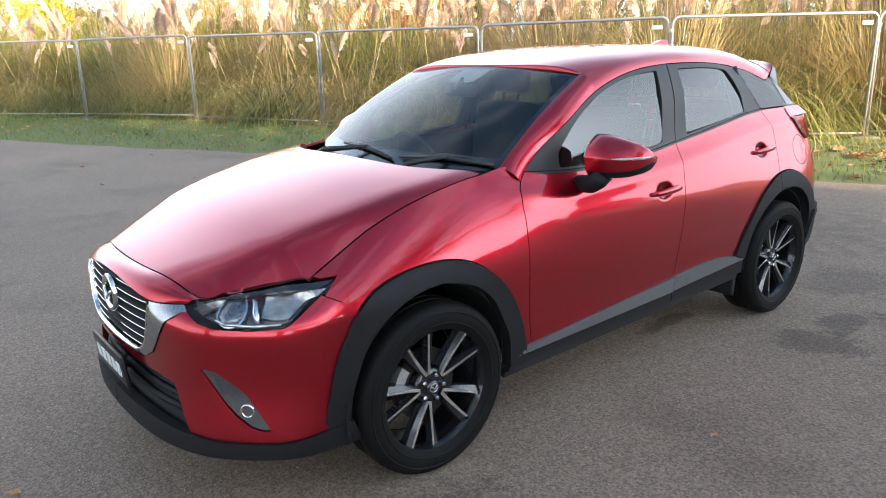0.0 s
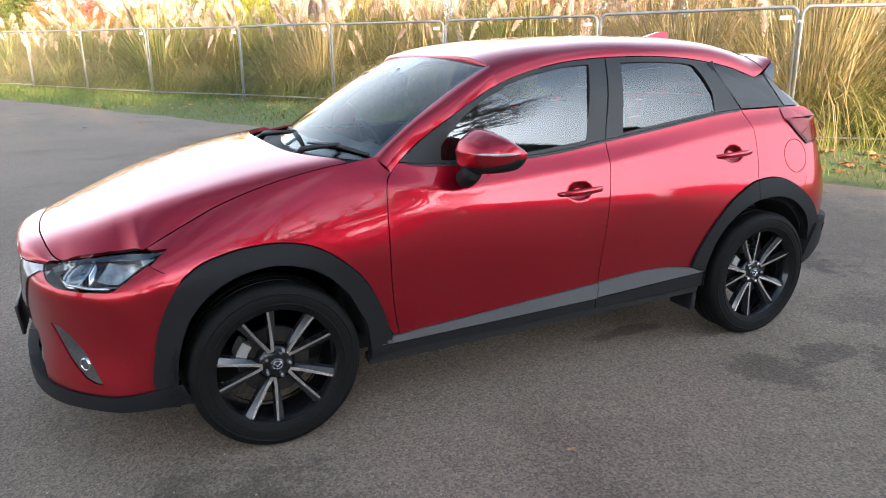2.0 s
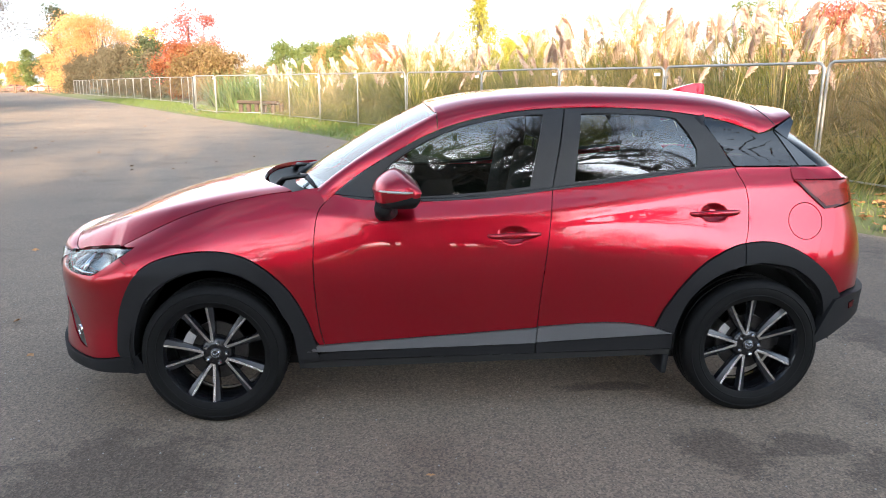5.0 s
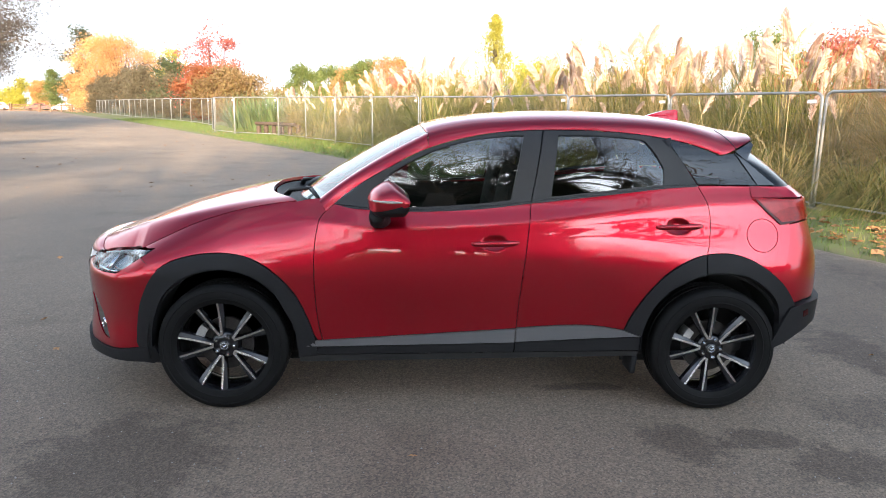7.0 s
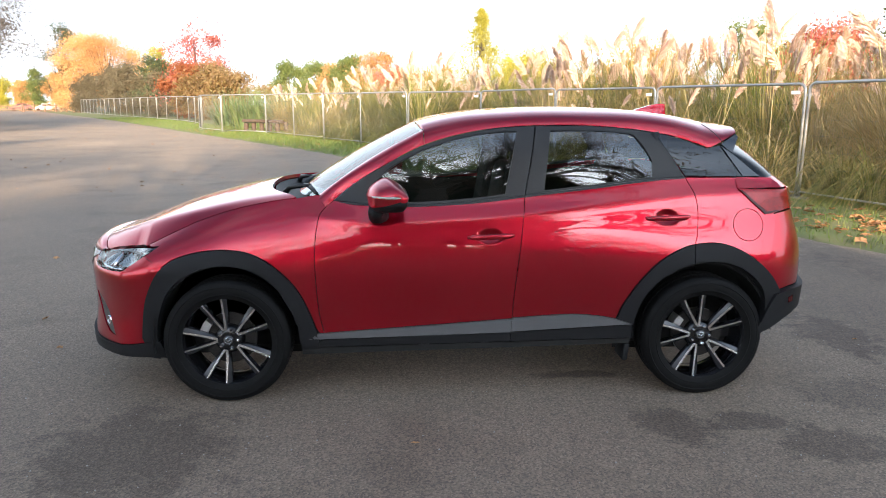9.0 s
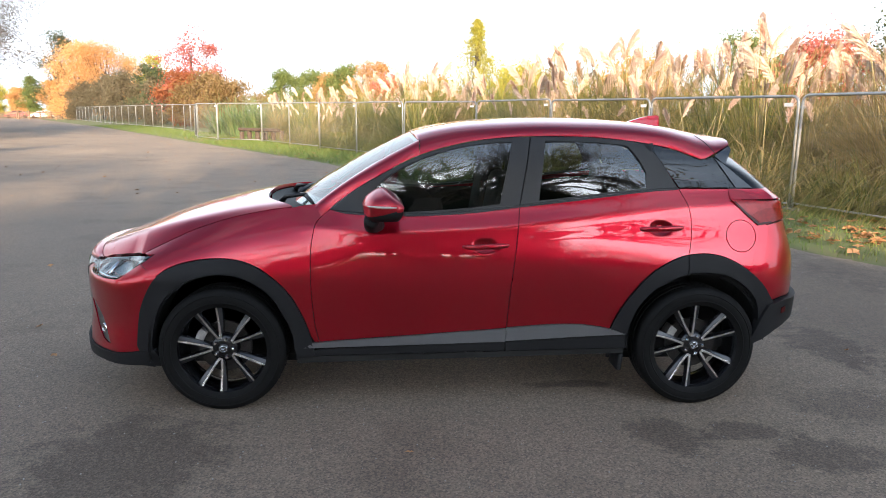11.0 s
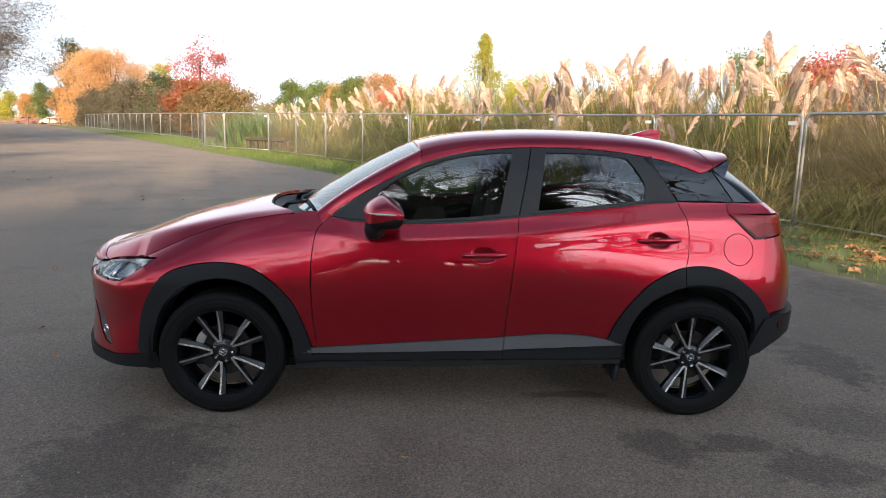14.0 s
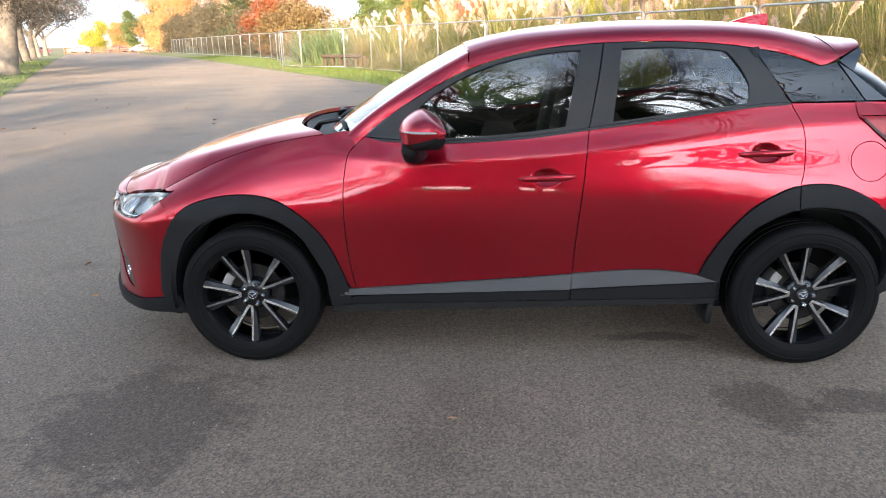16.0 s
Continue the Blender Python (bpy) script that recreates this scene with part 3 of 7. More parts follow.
edge_n = spline([(-60, 4.0), (-20, 4.6), (-3, 5.5), (2, 6.05), (9, 6.35), (16, 6.8), (30, 6.95), (60, 7.0), (160, 7.0)])


def rise(n, s):
    """The ground climbs a little away from the car."""
    return 0.0045 * max(0.0, s - 8) ** 1.0 * (1 if s < 60 else 60 / s * 1.0) + 0.012 * max(0.0, n - float(edge_n(s)))


def ground_mesh(ns, ss, height, name, mat, rough=0.0):
    vs, fs = [], []
    for s in ss:
        for n in ns(s):
            x, y = plan(n, s)
            vs.append((x, y, height(n, s) + (rough * (noise.noise((x * 1.3, y * 1.3, 0)) + 0.6 * noise.noise((x * 4, y * 4, 3))) if rough else 0)))
    k = len(ns(ss[0]))
    fs = [(i * k + j, i * k + j + 1, (i + 1) * k + j + 1, (i + 1) * k + j) for i in range(len(ss) - 1) for j in range(k - 1)]
    return mesh_from(vs, fs, name, (mat,), True)


far = [-3000, -1000, -300, -120, -60, -30, -15, -5, 0, 4, 8, 12, 18, 25, 35, 50, 70, 90, 120, 160, 250, 500, 1000, 3000]
tagged(new("ground", ground_mesh(lambda s: [-3000, -800, -200, -60, -30, -15, -8, -4, 0, 4, 8, 12, 16, 25, 40, 80, 200, 800, 3000], far, lambda n, s: min(rise(min(n, 30), min(s, 160)), 0.9) - 0.06, "ground", FIELD)), "rough open ground round the road", "ground", kind="structure")
road_s = [-70, -50, -35, -25, *np.arange(-18, 40, 1.0), *range(42, 160, 6)]


def road_edges(s):
    e = float(edge_n(s)) + 0.12 * noise.noise((s * 0.9, 0, 7)) + 0.05 * noise.noise((s * 4, 0, 7))
    left = -4.6 + 0.25 * noise.noise((s * 0.5, 5, 7))
    return [mix(left, e, t) for t in np.linspace(0, 1, 25)]


tagged(new("road", ground_mesh(road_edges, road_s, lambda n, s: rise(min(n, float(edge_n(s))), s), "road", ASPHALT, 0.006)), "old grey asphalt road with dark stains", "road", kind="structure")
verge_s = [-70, -45, -30, *np.arange(-20, 60, 0.5), *range(62, 150, 5)]
tagged(new("verge", ground_mesh(lambda s: [float(edge_n(s)) - 0.35 + 0.16 * noise.noise((s * 0.9, 0, 7)) + d for d in (0, 0.12, 0.3, 0.6, 1, 1.5, 2, 2.6, 3.2, 4, 5, 7, 10, 14, 20)], verge_s, lambda n, s: rise(n, s) + 0.03 * float(ease(0.0, 0.35, n - float(edge_n(s)) + 0.25)) - 0.012, "verge", TURF, 0.02)), "short green grass verge along the road", "verge", kind="structure")
tagged(new("verge_opposite", ground_mesh(lambda s: [-4.45 + 0.25 * noise.noise((s * 0.5, 5, 7)) - d for d in (0, 0.15, 0.5, 1, 2, 3, 5, 8, 12, 20)], verge_s, lambda n, s: rise(0, s) + 0.03 * float(ease(0.0, 0.3, -4.3 - n)) - 0.01, "verge_opposite", TURF, 0.02)), "short green grass verge under the avenue trees", "verge", kind="structure")


# ---- temporary mesh fence ----
def fence_panel_parts(length, height=1.95):
    """The meshes of one panel, standing along +x from the origin: tube frame with rounded top corners, wire mesh, tag, coupler."""
    r, tube, wire = 0.12, Bag(), Bag()
    arc = [(r - r * math.cos(a), height - r + r * math.sin(a)) for a in np.linspace(0, math.pi / 2, 6)]
    path = [(0.03, 0, 0.0)] + [(0.03 + x, 0, z) for x, z in arc] + [(length - 0.03 - x, 0, z) for x, z in arc[::-1]] + [(length - 0.03, 0, 0.0)]
    tube.tube(path, 0.024, 8)
    tube.tube([(0.05, 0, 0.14), (length - 0.05, 0, 0.14)], 0.017, 6)
    step = 0.048
    for k in range(int(length / step) - 1):
        x = 0.06 + k * step
        wire.tube([(x, 0, 0.14), (x, 0, height - 0.02)], 0.0013, 3, False)
    for z in np.arange(0.30, height - 0.1, 0.262):
        wire.tube([(0.04, 0.004, z), (length - 0.04, 0.004, z)], 0.0018, 3, False)
    tag, clamp = Bag(), Bag()
    tag.box((length - 0.29, -0.012, height - 0.17), (length - 0.12, -0.008, height - 0.11))
    clamp.box((-0.035, -0.03, height - 0.22), (0.055, 0.03, height - 0.18))
    clamp.tube([(0.01, -0.05, height - 0.2), (0.01, 0.05, height - 0.2)], 0.009, 6)
    foot = rounded_box((0.42, 0.20, 0.09), 0.025, 2)
    bmesh.ops.translate(foot, vec=(0, 0, 0.02), verts=foot.verts)
    return tube.mesh("frame", smooth=True), wire.mesh("wire"), tag.mesh("tag"), clamp.mesh("clamp"), foot


def fence_line(posts, first=None):
    for (x0, y0), (x1, y1) in zip(posts, posts[1:]):
        d = math.hypot(x1 - x0, y1 - y0)
        s = -x0 * 0.485 + y0 * 0.874
        z = rise(x0 * 0.874 + y0 * 0.485, s)
        m = pose(x0, y0, z, 0, 0, math.degrees(math.atan2(y1 - y0, x1 - x0))) @ pose(0, 0, 0, random.uniform(-1.0, 1.0), random.uniform(-0.4, 0.4), 0)
        m = m @ Matrix.Diagonal((d / 3.5, 1, 1, 1))
        if first is None:
            first = empty("fence_panel", "galvanised temporary mesh fence panel on a concrete foot", "fence panel", "temporary fence panels")
            frame_me, wire_me, tag_me, clamp_me, foot = fence_panel_parts(3.5)
            part("frame", frame_me, GALV, first)
            part("wire_mesh", wire_me, WIRE, first)
            part("tag", tag_me, WHITE, first, "small white tag")
            part("clamp", clamp_me, GALV, first)
            part("foot", foot, CONCRETE, first)
            first.matrix_basis = m
        else:
            c = copy_thing(first, m)
            c.matrix_basis = m
    return first


NEAR_POSTS = [(16.8, -5.6), (14.4, -3.0), (12.0, -0.5), (9.6, 1.9), (7.28, 3.99), (6.39, 7.37), (5.08, 10.9), (3.64, 14.3), (2.04, 17.6), (-0.14, 20.4), (-1.9, 23.45), (-3.62, 26.5), (-5.3, 29.5), (-7.1, 32.5), (-9.8, 34.7), (-11.6, 37.5)]
panel = fence_line(NEAR_POSTS[::-1])


def along(a, b, step=3.5):
    n = max(1, round(math.dist(a, b) / step))
    return [(a[0] + (b[0] - a[0]) * k / n, a[1] + (b[1] - a[1]) * k / n) for k in range(n + 1)]


fence_line(along((-13.8, 46.0), (-16.4, 52.0)) + along((-16.4, 52.0), (-34.3, 83.2))[1:] + along((-34.3, 83.2), (-55.0, 121.0))[1:], panel)
fence_line([(-11.6, 37.5), (-12.6, 40.7)], panel)


# ---- pampas grass behind the fence ----
def blade(bag, base, way, length, width, droop, segs=4, index=0):
    """One arching leaf as a folded ribbon that narrows to its tip."""
    base, way = Vector(base), Vector(way).normalized()
    side = way.cross(Vector((0, 0, 1)))
    side = side.normalized() if side.length > 1e-3 else Vector((1, 0, 0))
    vs, p, d = [], base, way
    for k in range(segs + 1):
        w = width * (1 - (k / segs) ** 1.6) + 0.0008
        vs += [p - side * w / 2, p + side * w / 2]
        p = p + d * (length / segs)
        d = (d + Vector((0, 0, -droop / segs))).normalized()
    bag.add(vs, [(2 * k, 2 * k + 1, 2 * k + 3, 2 * k + 2) for k in range(segs)], index)


def plume(bag, base, way, length, rng, dense=200):
    """A feathery seed head: many soft barbs round a bending rachis, fullest below the middle."""
    base, d = Vector(base), Vector(way).normalized()
    lean = Vector((rng.uniform(-1, 1), rng.uniform(-1, 1), rng.uniform(-0.35, 0))) * 0.9
    for k in range(dense):
        t = (k + rng.random()) / dense
        p = base + d * (length * t) + lean * (length * t * t) * 0.6
        r = length * 0.30 * (math.sin(math.pi * min(1, t * 0.85 + 0.12)) ** 0.8) * rng.uniform(0.6, 1.1)
        a = rng.uniform(0, 2 * math.pi)
        out = (Vector((math.cos(a), math.sin(a), rng.uniform(0.9, 3.0))) + lean * 1.2).normalized()
        side = out.cross(d).normalized() * (0.004 + 0.010 * length * rng.random())
        tip = p + out * r + lean * r * 0.8
        bag.add([p - side, p + side, tip + side * 0.5, tip - side * 0.3 - Vector((0, 0, 0.02))], [(0, 1, 2, 3)])


def pampas(seed, height, leaves, plumes, dry, mound=False):
    """Meshes of one clump: arching leaves, stalks and each plume on its stalk."""
    rng = random.Random(seed)
    lv = Bag()
    for k in range(leaves):
        a, tilt = rng.uniform(0, 2 * math.pi), rng.uniform(0.2, 1.5) if mound else rng.uniform(0.06, 1.0)
        rad = rng.uniform(0, 0.5)
        way = Vector((math.cos(a) * tilt, math.sin(a) * tilt, 1))
        blade(lv, (rad * math.cos(a), rad * math.sin(a), 0), way, height * (rng.uniform(0.5, 1.2) if mound else rng.uniform(0.7, 1.3)), rng.uniform(0.007, 0.015), rng.uniform(2.2, 4.6) if mound else rng.uniform(0.7, 2.8), 6)
    heads = []
    for k in range(plumes):
        a, tilt = rng.uniform(0, 2 * math.pi), rng.uniform(0.03, 0.55)
        way = Vector((math.cos(a) * tilt, math.sin(a) * tilt, 1)).normalized()
        h = height * rng.uniform(0.62, 0.98)
        st, pl = Bag(), Bag()
        st.tube([(0.2 * math.cos(a), 0.2 * math.sin(a), 0), Vector((0.2 * math.cos(a), 0.2 * math.sin(a), 0)) + way * h], [0.009, 0.005], 4, False)
        plume(pl, Vector((0.2 * math.cos(a), 0.2 * math.sin(a), 0)) + way * h * 0.97, way, rng.uniform(0.32, 0.52), rng)
        heads.append((st.mesh("stalk"), pl.mesh("plume")))
    return lv.mesh("leaves"), heads


def pampas_kind(seed, height, leaves, plumes, dry, m, mound=False):
    label = "tall straw-coloured pampas grass clump with pale plumes" if dry else "tall green pampas grass clump with pale plumes"
    ob = empty("pampas_grass", label, "pampas grass", "pampas grass behind the fence", m=m)
    lv, heads = pampas(seed, height, leaves, plumes, dry, mound)
    part("leaves", lv, PAMPAS_DRY if dry else PAMPAS_LEAF, ob)
    for st, pl in heads:
        part("plume", pl, PLUME, part("stalk", st, STALK, ob))
    return ob


FENCE_XY = np.array(NEAR_POSTS[::-1])
fence_key = np.r_[0, np.cumsum(np.hypot(*np.diff(FENCE_XY, axis=0).T))]


def beside_fence(t, off):
    """A place t metres along the near fence and off metres behind it."""
    x, y = np.interp(t, fence_key, FENCE_XY[:, 0]), np.interp(t, fence_key, FENCE_XY[:, 1])
    return float(x + off * 0.88), float(y + off * 0.47)


rng = random.Random(5)
# mounds along the fence (kinds 0 to 2), tall plumed clumps behind (3 to 7)
KINDS = [(1.7, 680, 1, False, True), (1.7, 680, 0, False, True), (1.7, 640, 2, True, True), (1.9, 800, 8, False, False), (1.9, 760, 10, False, False), (1.9, 800, 9, True, False), (1.9, 800, 9, False, False), (1.9, 900, 5, False, False)]
kinds = {}
for row, (off, step, size) in enumerate([(1.2, 1.0, 1.35), (2.6, 1.15, 1.6), (4.3, 1.4, 1.65), (7.2, 1.8, 2.0)]):
    t = 8.8 if row < 2 else 2.0
    while t < fence_key[-1] + 4:
        x, y = beside_fence(t, off + rng.uniform(-0.35, 0.35))
        if t > fence_key[-1]:
            x, y = x + (t - fence_key[-1]) * 0.8, y - (t - fence_key[-1]) * 0.6
        sc = size * rng.uniform(0.8, 1.2) * (1.0 if t > 32 else 0.72 + 0.009 * t)
        m = pose(x, y, rise(x * 0.874 + y * 0.485, -x * 0.485 + y * 0.874) - 0.03, 0, 0, rng.uniform(0, 360)) @ Matrix.Diagonal((sc, sc, sc, 1))
        k = rng.choice((0, 0, 1, 1, 2)) if row == 0 else rng.choice((0, 1, 2, 7) if t < 24 else (0, 1, 2, 2, 5, 5)) if row == 1 else rng.choice((3, 5, 7, 7)) if t < 24 else rng.choice((3, 4, 5, 5, 5, 6, 7))
        if k not in kinds:
            h, leaves, heads, dry, mound = KINDS[k]
            kinds[k] = pampas_kind(20 + k, h, leaves, heads, dry, m, mound)
        else:
            copy_thing(kinds[k], m).matrix_basis = m
        t += step * rng.uniform(0.75, 1.3)


# ---- trees ----
def grow(bag, tips, rng, p, d, length, radius, depth, spread, lift, sides=6, bushy=0):
    """A limb that bends, tapers and forks."""
    pts, rad, q, w = [Vector(p)], [radius], Vector(p), Vector(d).normalized()
    n = 4 if depth > 1 else 3
    for k in range(n):
        w = (w + Vector((rng.uniform(-1, 1), rng.uniform(-1, 1), rng.uniform(-0.6, 1) * lift)) * 0.22).normalized()
        q = q + w * (length / n)
        pts.append(q.copy())
        rad.append(radius * (1 - 0.55 * (k + 1) / n))
    bag.tube(pts, rad, max(3, sides), False)
    if depth == 0:
        tips.append((pts[-1], w))
        tips.append((pts[-2], w))
        return
    for c in range((rng.choice((2, 3, 3)) if depth > 1 else 3) + (bushy if depth < 4 else 0)):
        k = rng.randint(2 if not bushy else 1, n)
        a = Vector((rng.uniform(-1, 1), rng.uniform(-1, 1), rng.uniform(-0.5, 0.9) * lift))
        grow(bag, tips, rng, pts[k], (w + a * spread).normalized(), length * rng.uniform(0.6, 0.82), rad[k] * rng.uniform(0.6, 0.8), depth - 1, spread, lift, sides - 1, bushy)


def leaves_at(bag, rng, centre, radius, count, size):
    for _ in range(count):
        p = Vector(centre) + Vector((rng.gauss(0, 0.5), rng.gauss(0, 0.5), rng.gauss(0, 0.4))) * radius
        a, b = Vector((rng.uniform(-1, 1), rng.uniform(-1, 1), rng.uniform(-1, 1))).normalized(), Vector((rng.uniform(-1, 1), rng.uniform(-1, 1), rng.uniform(-1, 1)))
        b = a.cross(b).normalized()
        s = size * rng.uniform(0.6, 1.3)
        bag.add([p - a * s, p + b * s * 0.5, p + a * s, p - b * s * 0.5], [(0, 1, 2, 3)])


def broad_tree(name, label, seed, height, trunk_r, depth, leaf_mat, per_tip, leaf_size, m, group="", spread=0.75, lift=0.5, stems=3, fork=0.22, bushy=0):
    rng = random.Random(seed)
    ob = empty(name, label, "tree", group, m=m)
    trunk, limb, crown, tips = Bag(), Bag(), Bag(), []
    top = Vector((rng.uniform(-0.3, 0.3), rng.uniform(-0.3, 0.3), height * fork))
    trunk.tube([(0, 0, -0.15), (0.02, 0, 0.25), top * 0.6, top], [trunk_r * 1.6, trunk_r * 1.1, trunk_r, trunk_r * 0.9], 10)
    for k in range(stems):
        a = 2 * math.pi * (k + rng.uniform(-0.25, 0.25)) / stems
        grow(limb, tips, rng, top - Vector((0, 0, 0.1)), Vector((math.cos(a) * 0.75, math.sin(a) * 0.75, 1.0)), height * 0.30, trunk_r * 0.62, depth, spread, lift, 6, bushy)
    for p, w in tips:
        leaves_at(crown, rng, p, height * 0.055, per_tip, leaf_size)
    part("trunk", trunk.mesh("trunk", smooth=True), BARK, ob)
    part("branchwork", limb.mesh("branchwork", smooth=True), BARK, ob)
    if per_tip:
        part("crown", crown.mesh("crown"), leaf_mat, ob)
    return ob


def road_pose(n, s, turn=0.0, scale=1.0):
    x, y = plan(n, s)
    return pose(x, y, rise(0, s) - 0.02, 0, 0, turn) @ Matrix.Diagonal((scale, scale, scale, 1))


# the avenue on the far side of the road, behind and beside the camera: nearly bare, a few brown leaves left
AVENUE = "avenue trees along the road"
avenue = broad_tree("avenue_tree", "old bare spreading tree with a few brown leaves", 3, 11.5, 0.34, 5, LEAF_BROWN, 5, 0.055, road_pose(-8.5, -30), AVENUE)
avenue_b = broad_tree("avenue_tree", "old bare spreading tree with a few brown leaves", 8, 12.5, 0.38, 5, LEAF_BROWN, 7, 0.055, road_pose(-7.6, -36, 40), AVENUE)
avenue_wide = broad_tree("avenue_tree", "old wide spreading tree with thin brown leaves", 14, 10.0, 0.36, 5, LEAF_TWIG, 18, 0.036, road_pose(-7.2, 52, 200, 1.3), AVENUE, spread=0.95, lift=-0.5, stems=4, fork=0.24, bushy=1)
for n, s, turn, sc in [(-5.6, 41, 250, 1.3), (-6.6, 47, 110, 1.3), (-7.0, 66, 20, 1.3), (-7.2, 81, 120, 1.35)]:
    m = road_pose(n, s, turn, sc)
    copy_thing(avenue_wide, m).matrix_basis = m
avenue_bare = broad_tree("avenue_tree", "old leafless spreading tree beside the road", 21, 12.0, 0.34, 4, LEAF_BROWN, 1, 0.05, pose(2.3, -13.6, 0, 0, 0, 75) @ Matrix.Scale(1.45, 4), AVENUE, spread=0.85, lift=0.40, stems=5, bushy=2)
# copies out of view, placed for streaked shade on the road and window reflections
for n, s, turn, sc in [(-13.5, -10.5, 40, 0.95), (-18.5, -8.0, 140, 1.0), (-5.2, -9.3, 120, 1.3), (-9.5, -17.5, 200, 1.3), (-9.5, 3.5, 10, 0.8), (-9.8, 15.5, 130, 0.72), (-9.4, 28, 250, 0.75)]:
    m = road_pose(n, s, turn, sc)
    copy_thing(avenue_bare, m).matrix_basis = m
for k, (n, s, turn, sc) in enumerate([(-7.0, -41, 90, 1.0), (-7.4, -52, 160, 1.05), (-7.0, -63, 250, 1.0), (-7.6, -75, 20, 1.05), (-11.5, -34, 200, 1.05), (-12.0, -48, 300, 1.0), (-7.0, 93, 330, 1.0), (-7.2, 110, 80, 0.95), (-7.0, 128, 120, 1.0), (-12.5, -3, 160, 0.9)]):
    src = (avenue, avenue_b)[k % 2]
    m = road_pose(n, s, turn, sc)
    copy_thing(src, m).matrix_basis = m


def shrub(name, label, seed, size, leaf_mat, count, leaf_size, m, group="", lobes=14, category="tree", low=0.25, cone=False):
    """A leafy mass of uneven lobes on a short trunk with limbs: far trees and bushes."""
    rng = random.Random(seed)
    ob = empty(name, label, category, group, m=m)
    trunk, crown = Bag(), Bag()
    w, d, h = size
    trunk.tube([(0, 0, -0.2), (0.05, 0, h * 0.35), (0, 0.05, h * 0.8)], [h * 0.016 + 0.04, h * 0.010 + 0.02, 0.02], 7)
    for k in range(lobes):
        a, q = rng.uniform(0, 2 * math.pi), rng.random() ** 0.6
        t = rng.uniform(low, 0.9)
        r = math.sin(math.pi * (0.18 + 0.78 * t)) * 0.38
        if cone:
            t = rng.random() ** 1.3 * 0.96 + 0.02
            r = 0.30 * (1 - t)
        c = Vector((math.cos(a) * r * w * q * 1.3, math.sin(a) * r * d * q * 1.3, h * t))
        trunk.tube([(0, 0, h * 0.25), c], [0.02 * h * 0.4 + 0.01, 0.008], 4, False)
        leaves_at(crown, rng, c, (w * 0.34 * (1.04 - t) + 0.12 if cone else (w + d + h) / 3) * rng.uniform(0.11, 0.21) * (4 if cone else 1), count // lobes, leaf_size)
    part("trunk", trunk.mesh("trunk", smooth=True), TWIG, ob)
    part("crown", crown.mesh("crown"), leaf_mat, ob)
    return ob


# unseen dense evergreens behind the avenue, added between low sun and car for shade
def sunward(c, a):
    """A place a metres towards the sun and c metres across its light."""
    return c * 0.9976 + a * 0.0698, c * 0.0698 - a * 0.9976


shade_tree = shrub("evergreen_tree", "unseen dense dark evergreen behind the avenue, added to shade the car", 31, (9.0, 9.0, 13.0), LEAF_DARK, 15000, 0.24, pose(*sunward(0.0, 30), 0) @ Matrix.Scale(0.98, 4), "evergreen shelter belt", 60)
for k, (c, a, sc) in enumerate([(2.6, 33, 0.98), (-3.4, 33, 0.95), (-7.5, 40, 1.0)]):
    m = pose(*sunward(c, a), 0, 0, 0, 57 * k) @ Matrix.Diagonal((sc, sc, sc, 1))
    copy_thing(shade_tree, m).matrix_basis = m


# hedge row out of view, added so the lower flank mirrors a dark band
hedge = shrub("hedge_bush", "unseen broad dark evergreen hedge bush, added for the flank to mirror", 33, (9.0, 6.0, 5.2), LEAF_DARK, 9000, 0.2, pose(*sunward(-26, 37), 0), "hedge across the road", 50, "bush", 0.05)
for k, c in enumerate((-20.5, -14.5, -9.0, 4.0, 9.5, 15.0, 20.5, 26.5, 33.0)):
    m = pose(*sunward(c, 36 + 2.5 * math.sin(k * 2.1)), 0, 0, 0, 71 * k) @ Matrix.Scale(0.9 + 0.12 * math.sin(k * 1.7), 4)
    copy_thing(hedge, m).matrix_basis = m


def polar(az, dist, z=0.3):
    """A place by its bearing and distance from where the camera comes to rest."""
    return -0.31 + dist * math.cos(radians(az)), -4.46 + dist * math.sin(radians(az)), z


def far_tree(name, label, seed, az, dist, size, mat, count=2600, leaf=0.16, lobes=36, category="tree", cone=False):
    return shrub(name, label, seed, size, mat, int(count * 4.2), leaf * 0.64, pose(*polar(az, dist)), "", lobes, category, 0.10, cone)


far_tree("gold_conifer", "tall narrow golden conifer beyond the grasses", 41, 83.9, 62, (9.5, 9.5, 9.4), LEAF_GOLD, 3500, 0.14, 90, cone=True)
far_tree("red_tree", "slender tree with thin crimson leaves", 42, 105.2, 75, (6.5, 6.5, 9.2), LEAF_RED, 1500, 0.20, 26)
far_tree("russet_bush", "rounded russet autumn bush", 43, 105.8, 73, (6.0, 5.0, 5.3), LEAF_RUSSET, 3600)
far_tree("dark_bush", "dull brown-green bush behind the fence", 44, 102.6, 64, (7.0, 5.0, 3.9), LEAF_BROWN, 3400)
far_tree("dark_bush", "dull brown-green bush behind the fence", 55, 104.2, 70, (6.4, 5.0, 4.9), LEAF_BROWN, 3400)
far_tree("evergreen_bush", "dark green bush behind the fence", 45, 107.9, 86, (5.0, 4.5, 6.6), LEAF_DARK, 3000)
far_tree("brown_bush", "dull brown-green bush behind the fence", 46, 109.4, 100, (8.5, 6.0, 6.4), LEAF_OLIVE, 4200)
far_tree("brown_bush", "dull brown-green bush behind the fence", 56, 107.4, 84, (7.0, 5.0, 5.0), LEAF_OLIVE, 3800)
